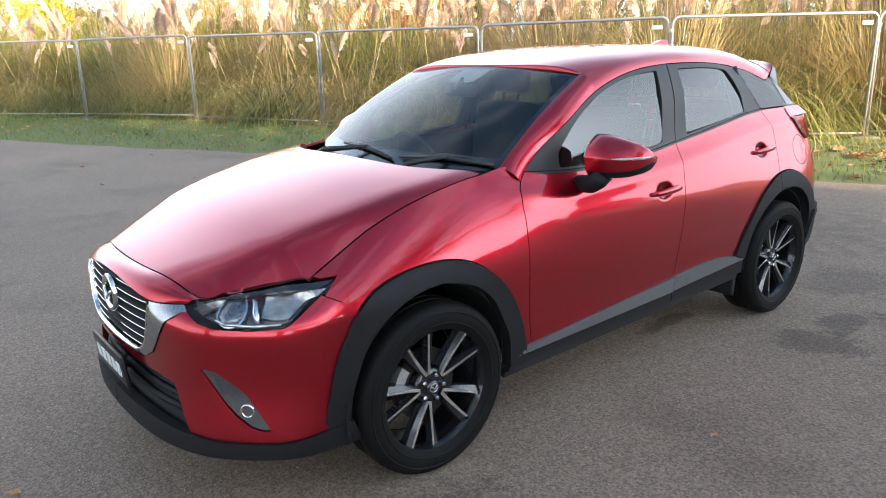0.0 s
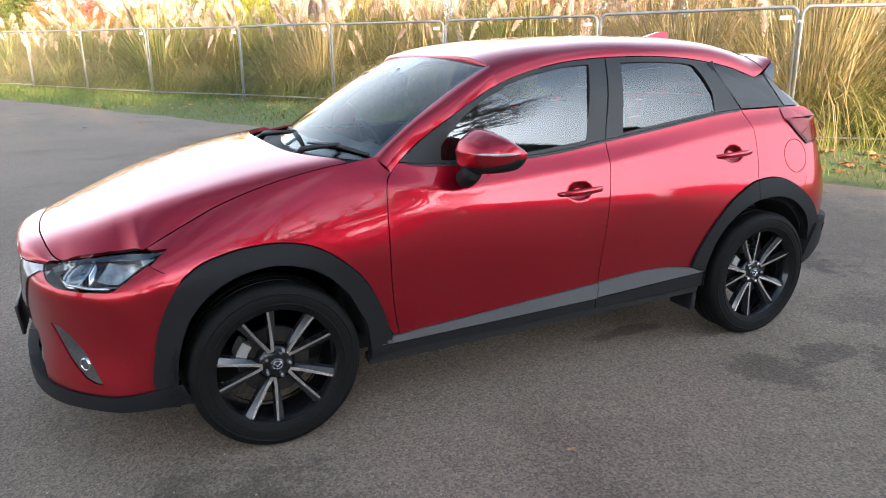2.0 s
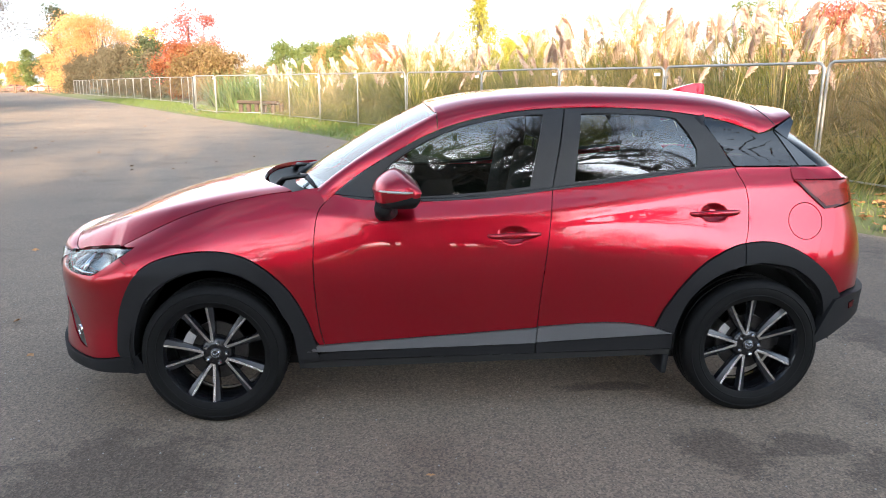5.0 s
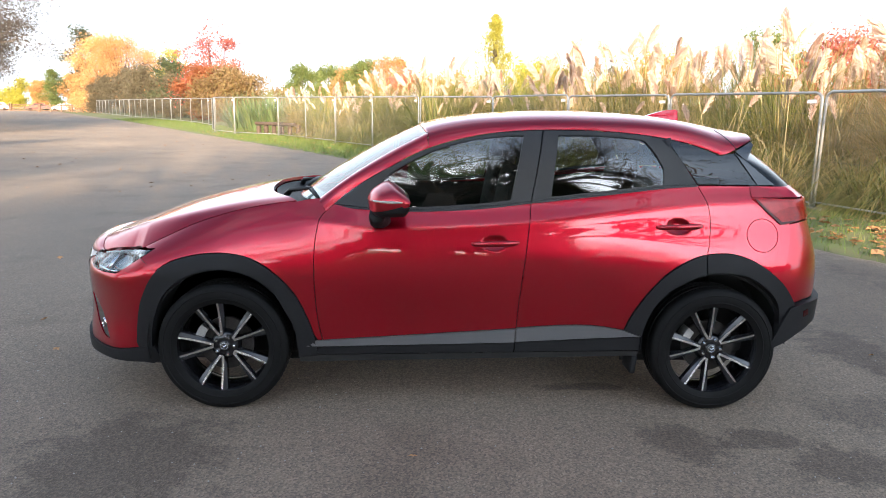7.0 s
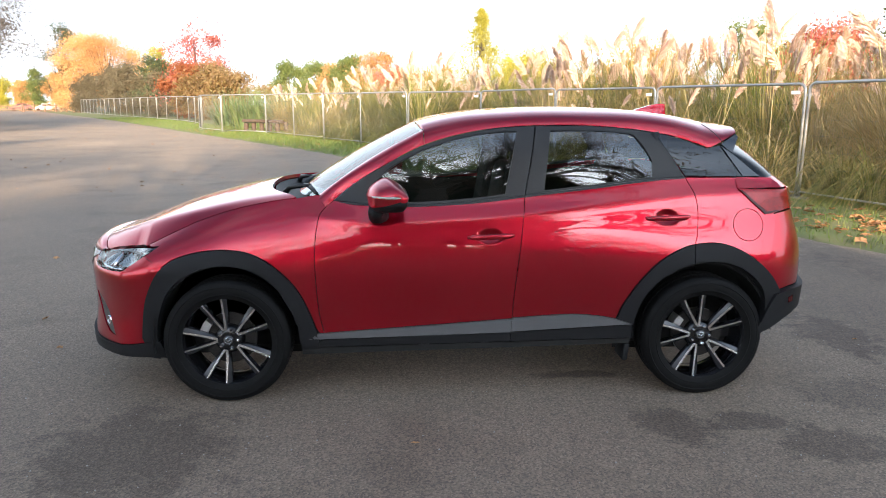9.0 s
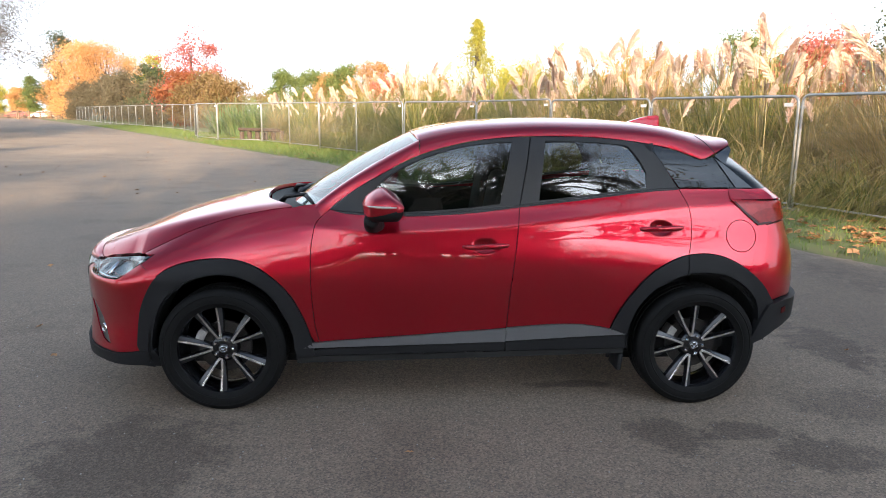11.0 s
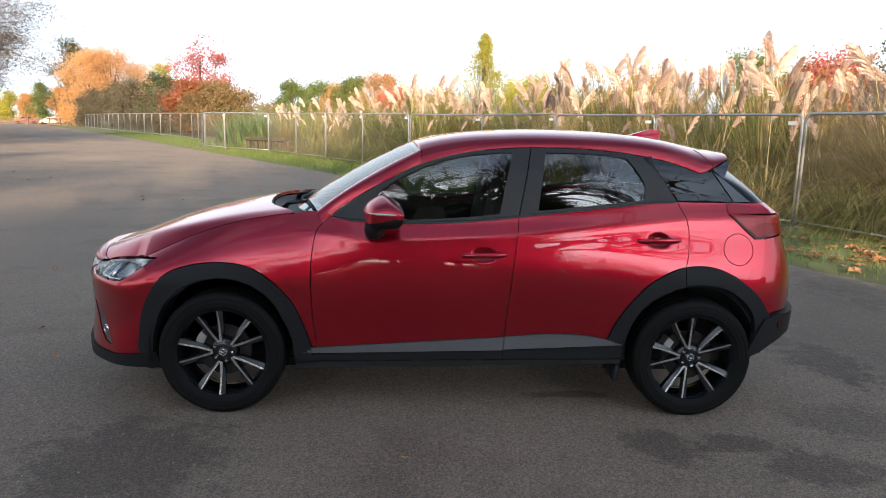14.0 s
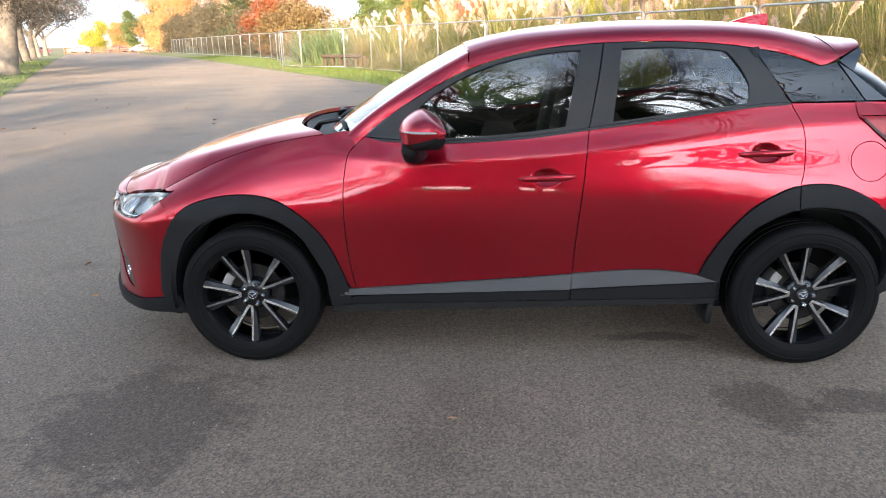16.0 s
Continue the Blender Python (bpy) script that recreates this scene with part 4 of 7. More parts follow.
far_tree("brown_bush", "dull brown-green bush behind the fence", 61, 110.6, 112, (8.0, 6.0, 6.4), LEAF_OLIVE, 3600)
far_tree("gold_tree", "small golden-leaved autumn tree", 47, 107.7, 105, (4.4, 4.4, 9.4), LEAF_GOLD, 1500)
far_tree("orange_tree", "broad orange autumn tree", 48, 111.2, 130, (14.0, 10.0, 13.2), LEAF_ORANGE, 5200, 0.2, 70)
far_tree("orange_tree", "broad orange autumn tree", 49, 112.6, 134, (11.0, 9.0, 12.6), LEAF_ORANGE, 4200, 0.2, 60)
far_tree("orange_tree", "broad orange autumn tree", 57, 109.4, 134, (13.0, 9.0, 10.8), LEAF_ORANGE, 4200, 0.2, 60)
far_tree("tall_dark_tree", "tall dark green tree with gaps", 50, 113.9, 152, (7.0, 7.0, 16.5), LEAF_DARK, 2400, 0.24)
far_tree("dark_bush", "dark brown-green bush beside the fence", 58, 112.4, 124, (5.5, 5.0, 5.6), LEAF_OLIVE, 2800, 0.2)
far_tree("clipped_evergreen", "columnar green tree by the gate", 51, 115.5, 158, (5.0, 5.0, 8.4), LEAF_GREEN, 3000, 0.22)
far_tree("orange_column", "columnar orange tree by the gate", 52, 114.2, 152, (5.0, 5.0, 7.2), LEAF_ORANGE, 2800, 0.22)
far_tree("orange_column", "rounded orange tree by the gate", 59, 116.3, 168, (5.0, 5.0, 6.2), LEAF_ORANGE, 2400, 0.22)
far_tree("yellow_tree", "rounded yellow tree beyond the gate", 53, 117.6, 185, (9.0, 7.0, 6.6), LEAF_GOLD, 2600, 0.25)


def flax_bush(x, y, height, seed):
    """Stiff sword leaves fanning from the ground, their tips bending over."""
    rng = random.Random(seed)
    ob = empty("flax_bush", "green flax bush with stiff sword leaves inside the fence", "bush", "flax bushes", m=pose(x, y, 0.12))
    leaves = Bag()
    for k in range(260):
        a, tilt, rad = rng.uniform(0, 2 * math.pi), rng.uniform(0.05, 0.8), rng.uniform(0, 0.9)
        blade(leaves, (rad * math.cos(a), rad * math.sin(a), 0), (math.cos(a) * tilt, math.sin(a) * tilt, 1), height * rng.uniform(0.6, 1.15), rng.uniform(0.05, 0.09), rng.uniform(0.2, 1.3), 5)
    part("leaves", leaves.mesh("leaves"), FLAX, ob)


for k, (az, dist, h) in enumerate(((101.9, 47, 2.5), (100.6, 46, 2.7), (99.2, 45, 2.5), (103.2, 50, 2.4))):
    flax_bush(*polar(az, dist)[:2], h, 90 + k)
for k, (az, dist, w, h, mat) in enumerate([(98.6, 120, 8, 8.6, LEAF_GREEN), (96.6, 125, 8, 8.9, LEAF_GREEN), (95.0, 118, 7, 7.8, LEAF_ORANGE), (93.6, 112, 8, 9.0, LEAF_GREEN), (91.6, 105, 8, 9.4, LEAF_ORANGE), (90.2, 85, 7, 5.8, LEAF_RED), (87.5, 90, 9, 6.0, LEAF_ORANGE), (80.5, 75, 7, 6.6, LEAF_GOLD), (78.0, 80, 8, 6.4, LEAF_BROWN), (71.5, 36, 6.0, 4.3, LEAF_ORANGE), (59.5, 31, 5.0, 4.4, LEAF_RED), (64.0, 48, 6.0, 6.6, LEAF_GREEN), (52.0, 34, 8.0, 6.2, LEAF_DARK), (44.0, 30, 8.0, 5.6, LEAF_DARK), (35.0, 30, 8.0, 5.5, LEAF_DARK), (25.0, 32, 8.0, 5.5, LEAF_GREEN)]):
    far_tree("background_tree", "autumn tree rising behind the grasses", 60 + k, az, dist, (w, w * 0.8, h), mat, 3600 if dist < 60 else 3000, 0.12 if dist < 60 else 0.24)


# ---- the car: panels cut out of its surfaces ----
from mathutils import geometry


def inside(poly, pts):
    """Which points lie in the polygon."""
    poly, x, y = np.asarray(poly, float), pts[:, 0], pts[:, 1]
    hit = np.zeros(len(pts), bool)
    for (x0, y0), (x1, y1) in zip(poly, np.roll(poly, -1, 0)):
        if y0 != y1:
            hit ^= ((y0 > y) != (y1 > y)) & (x < (x1 - x0) * (y - y0) / (y1 - y0) + x0)
    return hit


def spaced(poly, res):
    """The outline with points no further apart than res."""
    out = []
    for a, b in zip(poly, list(poly[1:]) + [poly[0]]):
        a, b = np.array(a, float), np.array(b, float)
        n = max(1, int(math.ceil(np.hypot(*(b - a)) / res)))
        out += [a + (b - a) * k / n for k in range(n)]
    keep = [out[0]]
    for p in out[1:]:
        if np.hypot(*(p - keep[-1])) > 1e-4:
            keep.append(p)
    if np.hypot(*(keep[-1] - keep[0])) < 1e-4:
        keep.pop()
    return np.array(keep)


def inset(poly, gap):
    """The outline drawn in by a shut line's half width."""
    area = 0.5 * np.sum(poly[:, 0] * np.roll(poly[:, 1], -1) - np.roll(poly[:, 0], -1) * poly[:, 1])
    d = np.roll(poly, -1, 0) - np.roll(poly, 1, 0)
    d /= np.maximum(np.hypot(d[:, 0], d[:, 1]), 1e-9)[:, None]
    return poly + gap * np.sign(area) * np.stack([-d[:, 1], d[:, 0]], 1)


def panel_mesh(at, outline, holes=(), res=0.03, gap=0.002, thick=0.014, aspect=1.0):
    """A sheet cut to an outline on the surface at(a, b), with turned-in edges and the surface's own normals."""
    rim = inset(spaced(outline, res), gap)
    holes = [inset(spaced(h, res), -gap) for h in holes]
    lo, hi = rim.min(0), rim.max(0)
    gx, gy = np.meshgrid(np.arange(lo[0] + res * 0.5, hi[0], res), np.arange(lo[1] + res * 0.5, hi[1], res * aspect))
    grid = np.stack([gx.ravel(), gy.ravel()], 1)
    ok = inside(rim, grid)
    for h in holes:
        ok &= ~inside(h, grid)
    grid = grid[ok]
    loops = [rim] + holes
    border = np.concatenate(loops)
    if len(grid):
        far_enough = np.min(np.hypot(grid[:, None, 0] - border[None, :, 0], grid[:, None, 1] - border[None, :, 1]), 1) > res * 0.45
        grid = grid[far_enough]
    pts = np.concatenate([border, grid]) if len(grid) else border
    edges, n = [], 0
    for l in loops:
        edges += [(n + k, n + (k + 1) % len(l)) for k in range(len(l))]
        n += len(l)
    got = geometry.delaunay_2d_cdt([Vector(p) for p in pts], edges, [], 0, 1e-6)
    p2 = np.array([(v.x, v.y) for v in got[0]])
    tri = np.array([f for f in got[2] if len(f) == 3])
    mid = p2[tri].mean(1)
    ok = inside(rim, mid)
    for h in holes:
        ok &= ~inside(h, mid)
    tri = tri[ok]
    a, b = p2[:, 0], p2[:, 1]
    v = at(a, b)
    e = 1e-3
    nrm = np.cross(at(a + e, b) - at(a - e, b), at(a, b + e) - at(a, b - e))
    nrm /= np.maximum(np.linalg.norm(nrm, axis=1), 1e-12)[:, None]
    out = v - np.array([0, 0, 0.62]) - np.array([[1, 0, 0]]) * np.clip(v[:, :1], -1.35, 1.35)
    if np.sum(nrm * out) < 0:
        nrm = -nrm
    # turn the faces outwards
    fn = np.cross(v[tri[:, 1]] - v[tri[:, 0]], v[tri[:, 2]] - v[tri[:, 0]])
    flip = np.sum(fn * nrm[tri[:, 0]], 1) < 0
    tri[flip] = tri[flip][:, ::-1]
    count = {}
    for t in tri:
        for i, j in ((0, 1), (1, 2), (2, 0)):
            count[(t[i], t[j])] = count.get((t[i], t[j]), 0) + 1
    rim_edges = [(i, j) for i, j in count if (j, i) not in count]
    verts, faces, normals = [tuple(p) for p in v], [tuple(t) for t in tri], [tuple(q) for q in nrm]
    if thick:
        ids = {}
        for i in {k for ed in rim_edges for k in ed}:
            ids[i] = (len(verts), len(verts) + 1)
            verts += [tuple(v[i]), tuple(v[i] - nrm[i] * thick)]
            normals += [None, None]
        for i, j in rim_edges:
            faces.append((ids[j][0], ids[i][0], ids[i][1], ids[j][1]))
    me = mesh_from(verts, faces, "panel", smooth=True)
    normal_list = []
    for poly in me.polygons:
        for k in poly.vertices:
            normal_list.append(normals[k] if normals[k] is not None else tuple(poly.normal))
    me.normals_split_custom_set(normal_list)
    return me


def sheet(name, maker, outline, mat, parent, label="", both=True, out=0.0, **kw):
    """A panel on one flank, or on both."""
    obs = []
    for side in (-1, 1) if both else (-1,):
        obs.append(part(name, panel_mesh(maker(out, side), outline, **kw), mat, parent, label))
    return obs


def patch(curves, steps, thick=0.0):
    """A smooth sheet lofted across 3D curves that have equally many points."""
    rows = [np.array(c, float) for c in curves]
    vs = [tuple(p) for r in rows for p in r]
    k = len(rows[0])
    fs = [(i * k + j, i * k + j + 1, (i + 1) * k + j + 1, (i + 1) * k + j) for i in range(len(rows) - 1) for j in range(k - 1)]
    return mesh_from(vs, fs, "patch", smooth=True)


car = empty("car", "glossy red hatchback with black plastic wheel arches, parked on asphalt", "car")

# outlines on the flank, as (x, z)
ARCH_F_OUT = [(-1.742, 0.33), (-1.725, 0.444), (-1.698, 0.566), (-1.647, 0.675), (-1.598, 0.737), (-1.525, 0.784), (-1.395, 0.818), (-1.252, 0.826), (-1.123, 0.800), (-1.01, 0.728), (-0.918, 0.629), (-0.854, 0.505), (-0.81, 0.375)]
ARCH_F_IN = [(-1.650, 0.228), (-1.648, 0.379), (-1.621, 0.502), (-1.57, 0.611), (-1.476, 0.694), (-1.371, 0.736), (-1.252, 0.745), (-1.124, 0.709), (-1.022, 0.631), (-0.959, 0.522), (-0.92, 0.438), (-0.900, 0.30)]
ARCH_R_OUT = [(0.799, 0.438), (0.838, 0.53), (0.907, 0.64), (1.006, 0.749), (1.122, 0.819), (1.211, 0.847), (1.332, 0.852), (1.442, 0.822), (1.557, 0.755), (1.64, 0.68), (1.705, 0.586)]
ARCH_R_IN = [(0.893, 0.30), (0.897, 0.407), (0.910, 0.472), (0.948, 0.567), (1.024, 0.658), (1.126, 0.719), (1.216, 0.747), (1.337, 0.752), (1.447, 0.726), (1.543, 0.663), (1.600, 0.590), (1.622, 0.500), (1.615, 0.40), (1.59, 0.30)]
fo, fi, ro, ri = (catmull(c, 5) for c in (ARCH_F_OUT, ARCH_F_IN, ARCH_R_OUT, ARCH_R_IN))
GAP_F = catmull([(-0.719, 1.071), (-0.762, 1.035), (-0.790, 0.998), (-0.804, 0.93), (-0.812, 0.83), (-0.812, 0.70), (-0.806, 0.58), (-0.795, 0.47), (-0.775, 0.372)], 5)
GAP_M = catmull([(0.297, 1.101), (0.286, 1.02), (0.272, 0.90), (0.252, 0.724), (0.238, 0.58), (0.230, 0.443)], 5)
GAP_R = catmull([(1.179, 1.190), (1.211, 1.12), (1.229, 1.049), (1.230, 0.98), (1.222, 0.90), (1.209, 0.846)], 5)
BELT_F = catmull([(-0.719, 1.071), (-0.574, 1.060), (-0.402, 1.054), (-0.23, 1.055), (0.029, 1.070), (0.297, 1.101)], 5)
BELT_R = catmull([(0.297, 1.101), (0.644, 1.141), (1.004, 1.185), (1.179, 1.196)], 5)
STRIP_TOP_F, STRIP_TOP_R = [(-0.775, 0.372), (0.230, 0.443)], catmull([(0.230, 0.447), (0.45, 0.462), (0.60, 0.464), (0.70, 0.455), (0.799, 0.438)], 4)


def between(curve, lo, hi, axis=0):
    return [p for p in curve if lo <= p[axis] <= hi]


# front wing: from the bumper joint over the arch to the door, up to the bonnet and the pillar foot
hood_line = [(float(x), flank_height(x, y + 0.0015)) for x, y in zip(np.linspace(-0.92, -1.70, 34), np.interp(np.linspace(-0.92, -1.70, 34), hood_rim[:, 0], hood_rim[:, 1]))]
wing = [(-1.608, 0.733)] + between(fo, -1.597, -0.811) + [(-0.80, 0.372)] + [p for p in GAP_F[::-1]] + [(-0.775, 1.098), (-0.83, 1.094)] + hood_line + [(-1.68, 0.826), (-1.632, 0.832), (-1.66, 0.816), (-1.700, 0.784)]
sheet("front_wing", side_map, wing, PAINT, car, "glossy red front wing")
front_door = [*BELT_F, *GAP_M[1:], *STRIP_TOP_F[::-1], *GAP_F[::-1][1:-1]]
HANDLE_F, HANDLE_R = (0.105, 0.893), (1.060, 0.985)


def bowl(at):
    """The flank with the hollow behind a door handle."""
    def out(offset=0.0, side=-1):
        base = side_map(offset, side)
        def hollow(x, z):
            p = base(x, z)
            r = np.sqrt(((x - at[0]) / 0.075) ** 2 + ((z - at[1]) / 0.046) ** 2)
            p[..., 1] -= side * 0.024 * (1 - ease(0.25, 1.0, r))
            return p
        return hollow
    return out


doors_f = sheet("front_door", bowl(HANDLE_F), front_door, PAINT, car, "glossy red front door", res=0.0095)
rear_door = [*BELT_R, *GAP_R[1:], *[p for p in ro if 0.799 < p[0] < 1.205][::-1], *STRIP_TOP_R[::-1], *GAP_M[::-1][1:-1]]
doors_r = sheet("rear_door", bowl(HANDLE_R), rear_door, PAINT, car, "glossy red rear door", res=0.0095)
quarter = [(1.183, 1.192), (1.60, 1.192), (1.662, 1.190), (1.70, 1.165), (1.715, 1.138), (1.52, 1.138), (1.60, 1.06), (1.672, 0.994), (1.66, 0.90), (1.635, 0.80), (1.616, 0.712)] + [p for p in ro if 1.212 < p[0] < 1.61][::-1] + GAP_R[::-1][:-1]
CAP = (1.509, 0.945, 0.084)
cap_ring = [(CAP[0] + CAP[2] * math.cos(a), CAP[1] + CAP[2] * math.sin(a)) for a in np.linspace(0, 2 * math.pi, 40)[:-1]]
sheet("rear_quarter", side_map, quarter, PAINT, car, "glossy red rear quarter", both=False, holes=[cap_ring])
sheet("fuel_flap", side_map, cap_ring, PAINT, car, "round red fuel flap", both=False)
part("rear_quarter", panel_mesh(side_map(0, 1), quarter), PAINT, car, "glossy red rear quarter")

# grained black arches, sills and grey strips
arch_f = fo + [(-0.80, 0.30)] + fi[::-1] + [(-1.735, 0.235)]
arch_r1 = [p for p in ro if p[0] < 1.2] + [(1.2055, 0.8455), (1.2055, 0.7445)] + [p for p in ri if 0.30 < p[1] and p[0] < 1.20][::-1] + [(0.895, 0.405)]
arch_r2 = [(1.2065, 0.846)] + [p for p in ro if p[0] > 1.215] + [(1.70, 0.50), (1.66, 0.40), (1.60, 0.31)] + [p for p in ri if p[0] > 1.21][::-1] + [(1.2065, 0.745)]
sheet("wheel_arch", side_map, arch_f, CLADDING, car, "grained black plastic wheel arch", out=0.012, thick=0.05)
sheet("wheel_arch", side_map, arch_r1, CLADDING, car, "grained black plastic wheel arch", out=0.012, thick=0.05)
sheet("wheel_arch", side_map, arch_r2, CLADDING, car, "grained black plastic wheel arch", out=0.012, thick=0.05)
strip_f = [(-0.86, 0.338), (-0.81, 0.370), *STRIP_TOP_F, (0.225, 0.366), (-0.775, 0.338)]
strip_r = [*STRIP_TOP_R, (0.893, 0.405), (0.225, 0.370)]
sheet("sill_strip", side_map, strip_f, SILL_GREY, car, "satin grey sill strip", out=0.012)
sheet("sill_strip", side_map, strip_r, SILL_GREY, car, "satin grey sill strip", out=0.012)
sill_a = [(-0.90, 0.30), (-0.775, 0.334), (0.223, 0.364), (0.223, 0.312), (-0.77, 0.292), (-0.90, 0.272)]
sill_b = [(0.227, 0.366), (0.892, 0.402), (0.893, 0.325), (0.227, 0.312)]
sheet("sill", side_map, sill_a, CLADDING, car, "black plastic sill", out=0.004)
sheet("sill", side_map, sill_b, CLADDING, car, "black plastic sill", out=0.004)
sheet("sill_skirt", side_map, [(-0.90, 0.268), (-0.77, 0.286), (0.227, 0.306), (0.893, 0.318), (0.890, 0.286), (-0.90, 0.240)], DARK, car, "dark sill underside", out=-0.015, thick=0.06)

# side windows: black frame with the panes let in
def calm(x3, z3):
    """The flank smoothed to one even bulge over a pane: quadratic through three stations and three heights."""
    def weights(a, k):
        w = 1.0
        for j in range(3):
            if j != k[0]:
                w = w * (a - k[1][j]) / (k[1][k[0]] - k[1][j])
        return w

    def make(out=0.0, side=-1):
        def at(x, z):
            x, z = np.broadcast_arrays(np.asarray(x, float), np.asarray(z, float))
            w = sum(weights(x, (i, x3)) * weights(z, (j, z3)) * (float(side_w(x3[i], z3[j])) + PANE_BULGE[i][j]) for i in range(3) for j in range(3))
            return np.stack([x, side * (w + out), z], -1)
        return at
    return make


PANE_BULGE = ((0, 0.002, 0), (0.003, 0.006, 0.003), (0, 0.002, 0))
pane_front, pane_rear = calm((-0.54, -0.10, 0.26), (1.08, 1.24, 1.42)), calm((0.40, 0.70, 1.0), (1.14, 1.28, 1.43))
DLO_TOP = catmull([(-0.719, 1.071), (-0.577, 1.180), (-0.406, 1.281), (-0.262, 1.351), (-0.116, 1.399), (0.032, 1.432), (0.18, 1.452), (0.362, 1.463), (0.63, 1.464), (0.843, 1.452), (1.012, 1.431)], 5)
GLASS_F = [(-0.54, 1.072), (-0.533, 1.125)] + catmull([(-0.505, 1.158), (-0.406, 1.247), (-0.262, 1.326), (-0.116, 1.379), (0.031, 1.411), (0.15, 1.427), (0.259, 1.433)], 4) + [(0.222, 1.265), (0.190, 1.112)] + catmull([(0.186, 1.108), (0.029, 1.090), (-0.231, 1.070), (-0.40, 1.067), (-0.535, 1.071)], 4)
GLASS_R = catmull([(0.444, 1.437), (0.627, 1.438), (0.779, 1.431), (0.885, 1.420)], 4) + catmull([(0.908, 1.412), (0.956, 1.353), (0.995, 1.283), (0.998, 1.262)], 4) + [(0.993, 1.197), (0.645, 1.157), (0.403, 1.127)]
frame_f = [p for p in DLO_TOP if p[0] < 0.358] + [(0.362, 1.463), (0.330, 1.28)] + BELT_F[::-1][:-1]
frame_r = [(0.366, 1.463)] + [p for p in DLO_TOP if p[0] > 0.37] + [(1.10, 1.32), (1.176, 1.196)] + BELT_R[::-1][1:] + [(0.333, 1.28)]
for k, door in enumerate(doors_f):
    side = (-1, 1)[k]
    fr = part("window_frame", panel_mesh(side_map(0.0, side), frame_f, [GLASS_F], res=0.03, thick=0.02), FRAME_BLACK, door, "satin black window frame")
    part("window_pane", panel_mesh(pane_front(-0.010, side), GLASS_F, res=0.035, gap=-0.006, thick=0.004), GLASS_SIDE, door, "clear side window")
for k, door in enumerate(doors_r):
    side = (-1, 1)[k]
    part("window_frame", panel_mesh(side_map(0.0, side), frame_r, [GLASS_R], res=0.03, thick=0.02), FRAME_BLACK, door, "satin black window frame")
    part("window_pane", panel_mesh(pane_rear(-0.010, side), GLASS_R, res=0.035, gap=-0.006, thick=0.004), GLASS_SIDE, door, "clear side window")
sheet("quarter_pane", side_map, [(1.020, 1.430), (1.088, 1.418), (1.178, 1.396), (1.312, 1.346), (1.388, 1.362), (1.500, 1.197), (1.183, 1.196)], GLASS_REAR, car, "dark quarter window", thick=0.006)
sheet("hatch_side", side_map, [(1.392, 1.362), (1.440, 1.332), (1.605, 1.197), (1.504, 1.197)], GLOSS_BLACK, car, "gloss black hatch corner")
sheet("waist_seal", side_map, [(-0.70, 1.066), *BELT_F[3:], *BELT_R[1:], (1.179, 1.188), *[(x, z - 0.010) for x, z in BELT_R[::-1][1:]], *[(x, z - 0.010) for x, z in BELT_F[::-1][:-3]]], SEAL, car, out=0.003, gap=0.0, thick=0.004)

# roof frame and roof: from the drip line over the rail to the middle
drip_front = spline([(-0.8, 1.00), (-0.719, 1.073), (-0.577, 1.182), (-0.406, 1.283), (-0.262, 1.353), (-0.116, 1.401), (0.032, 1.434), (0.18, 1.454), (0.362, 1.465), (0.63, 1.466), (0.843, 1.454), (1.012, 1.433), (1.178, 1.398), (1.33, 1.345)])


def drip_z(x):
    """Height of the roof frame's lower edge: falls to a point behind the quarter window, then rises along the spoiler."""
    return np.where(np.asarray(x) < 1.318, drip_front(x), np.interp(x, [1.318, 1.36, 1.42, 1.492], [1.347, 1.361, 1.391, 1.428]))


roof_z = spline([(-0.275, 1.476), (-0.084, 1.516), (0.088, 1.543), (0.259, 1.558), (0.467, 1.566), (0.675, 1.566), (0.885, 1.558), (1.096, 1.540), (1.309, 1.513), (1.525, 1.478), (1.771, 1.437)])


def roof_point(x, v):
    """A point of the roof: v 0 at the drip line, 1 in the middle."""
    zd, zc = float(drip_z(x)), float(roof_z(x))
    yd = float(side_w(x, zd))
    p0, p3 = np.array([yd, zd]), np.array([0.0, zc])
    k = float(ease(-0.24, 0.25, x))
    rear, end = float(ease(0.6, 1.25, x)), float(ease(1.30, 1.49, x))
    p1 = p0 + np.array([mix(-0.059, -0.030, k), mix(mix(mix(0.146, 0.088, k), 0.128, rear), 0.02, end)])
    p2 = np.array([yd * mix(mix(0.52, 0.64, k), 0.55, end), zc + mix(0.003, -0.002, end)])
    a = 1 - v
    y, z = a**3 * p0 + 3 * a * a * v * p1 + 3 * a * v * v * p2 + v**3 * p3
    return y, z


V_RAIL = 0.24
roof_vs = np.r_[np.linspace(0, V_RAIL, 9)[:-1], np.linspace(V_RAIL, 1, 14)]


def roof_front(v):
    y = np.clip((1 - v) / (1 - V_RAIL), 0, 1)
    return -0.275 + 0.037 * y**2


rows = []
for s in np.linspace(0, 1, 70):
    row = []
    for side in (-1, 1):
        half = []
        for v in roof_vs:
            x0 = roof_front(v) if v >= V_RAIL else -0.238
            x1 = 1.492 + 0.16 * v**1.5
            x = mix(x0, x1, s)
            y, z = roof_point(x, v)
            half.append((x, side * y, z))
        row += half if side < 0 else half[::-1][1:]
    rows.append(row)
part("roof", patch(rows, 1), PAINT, car, "glossy red roof running into a spoiler")
header = []
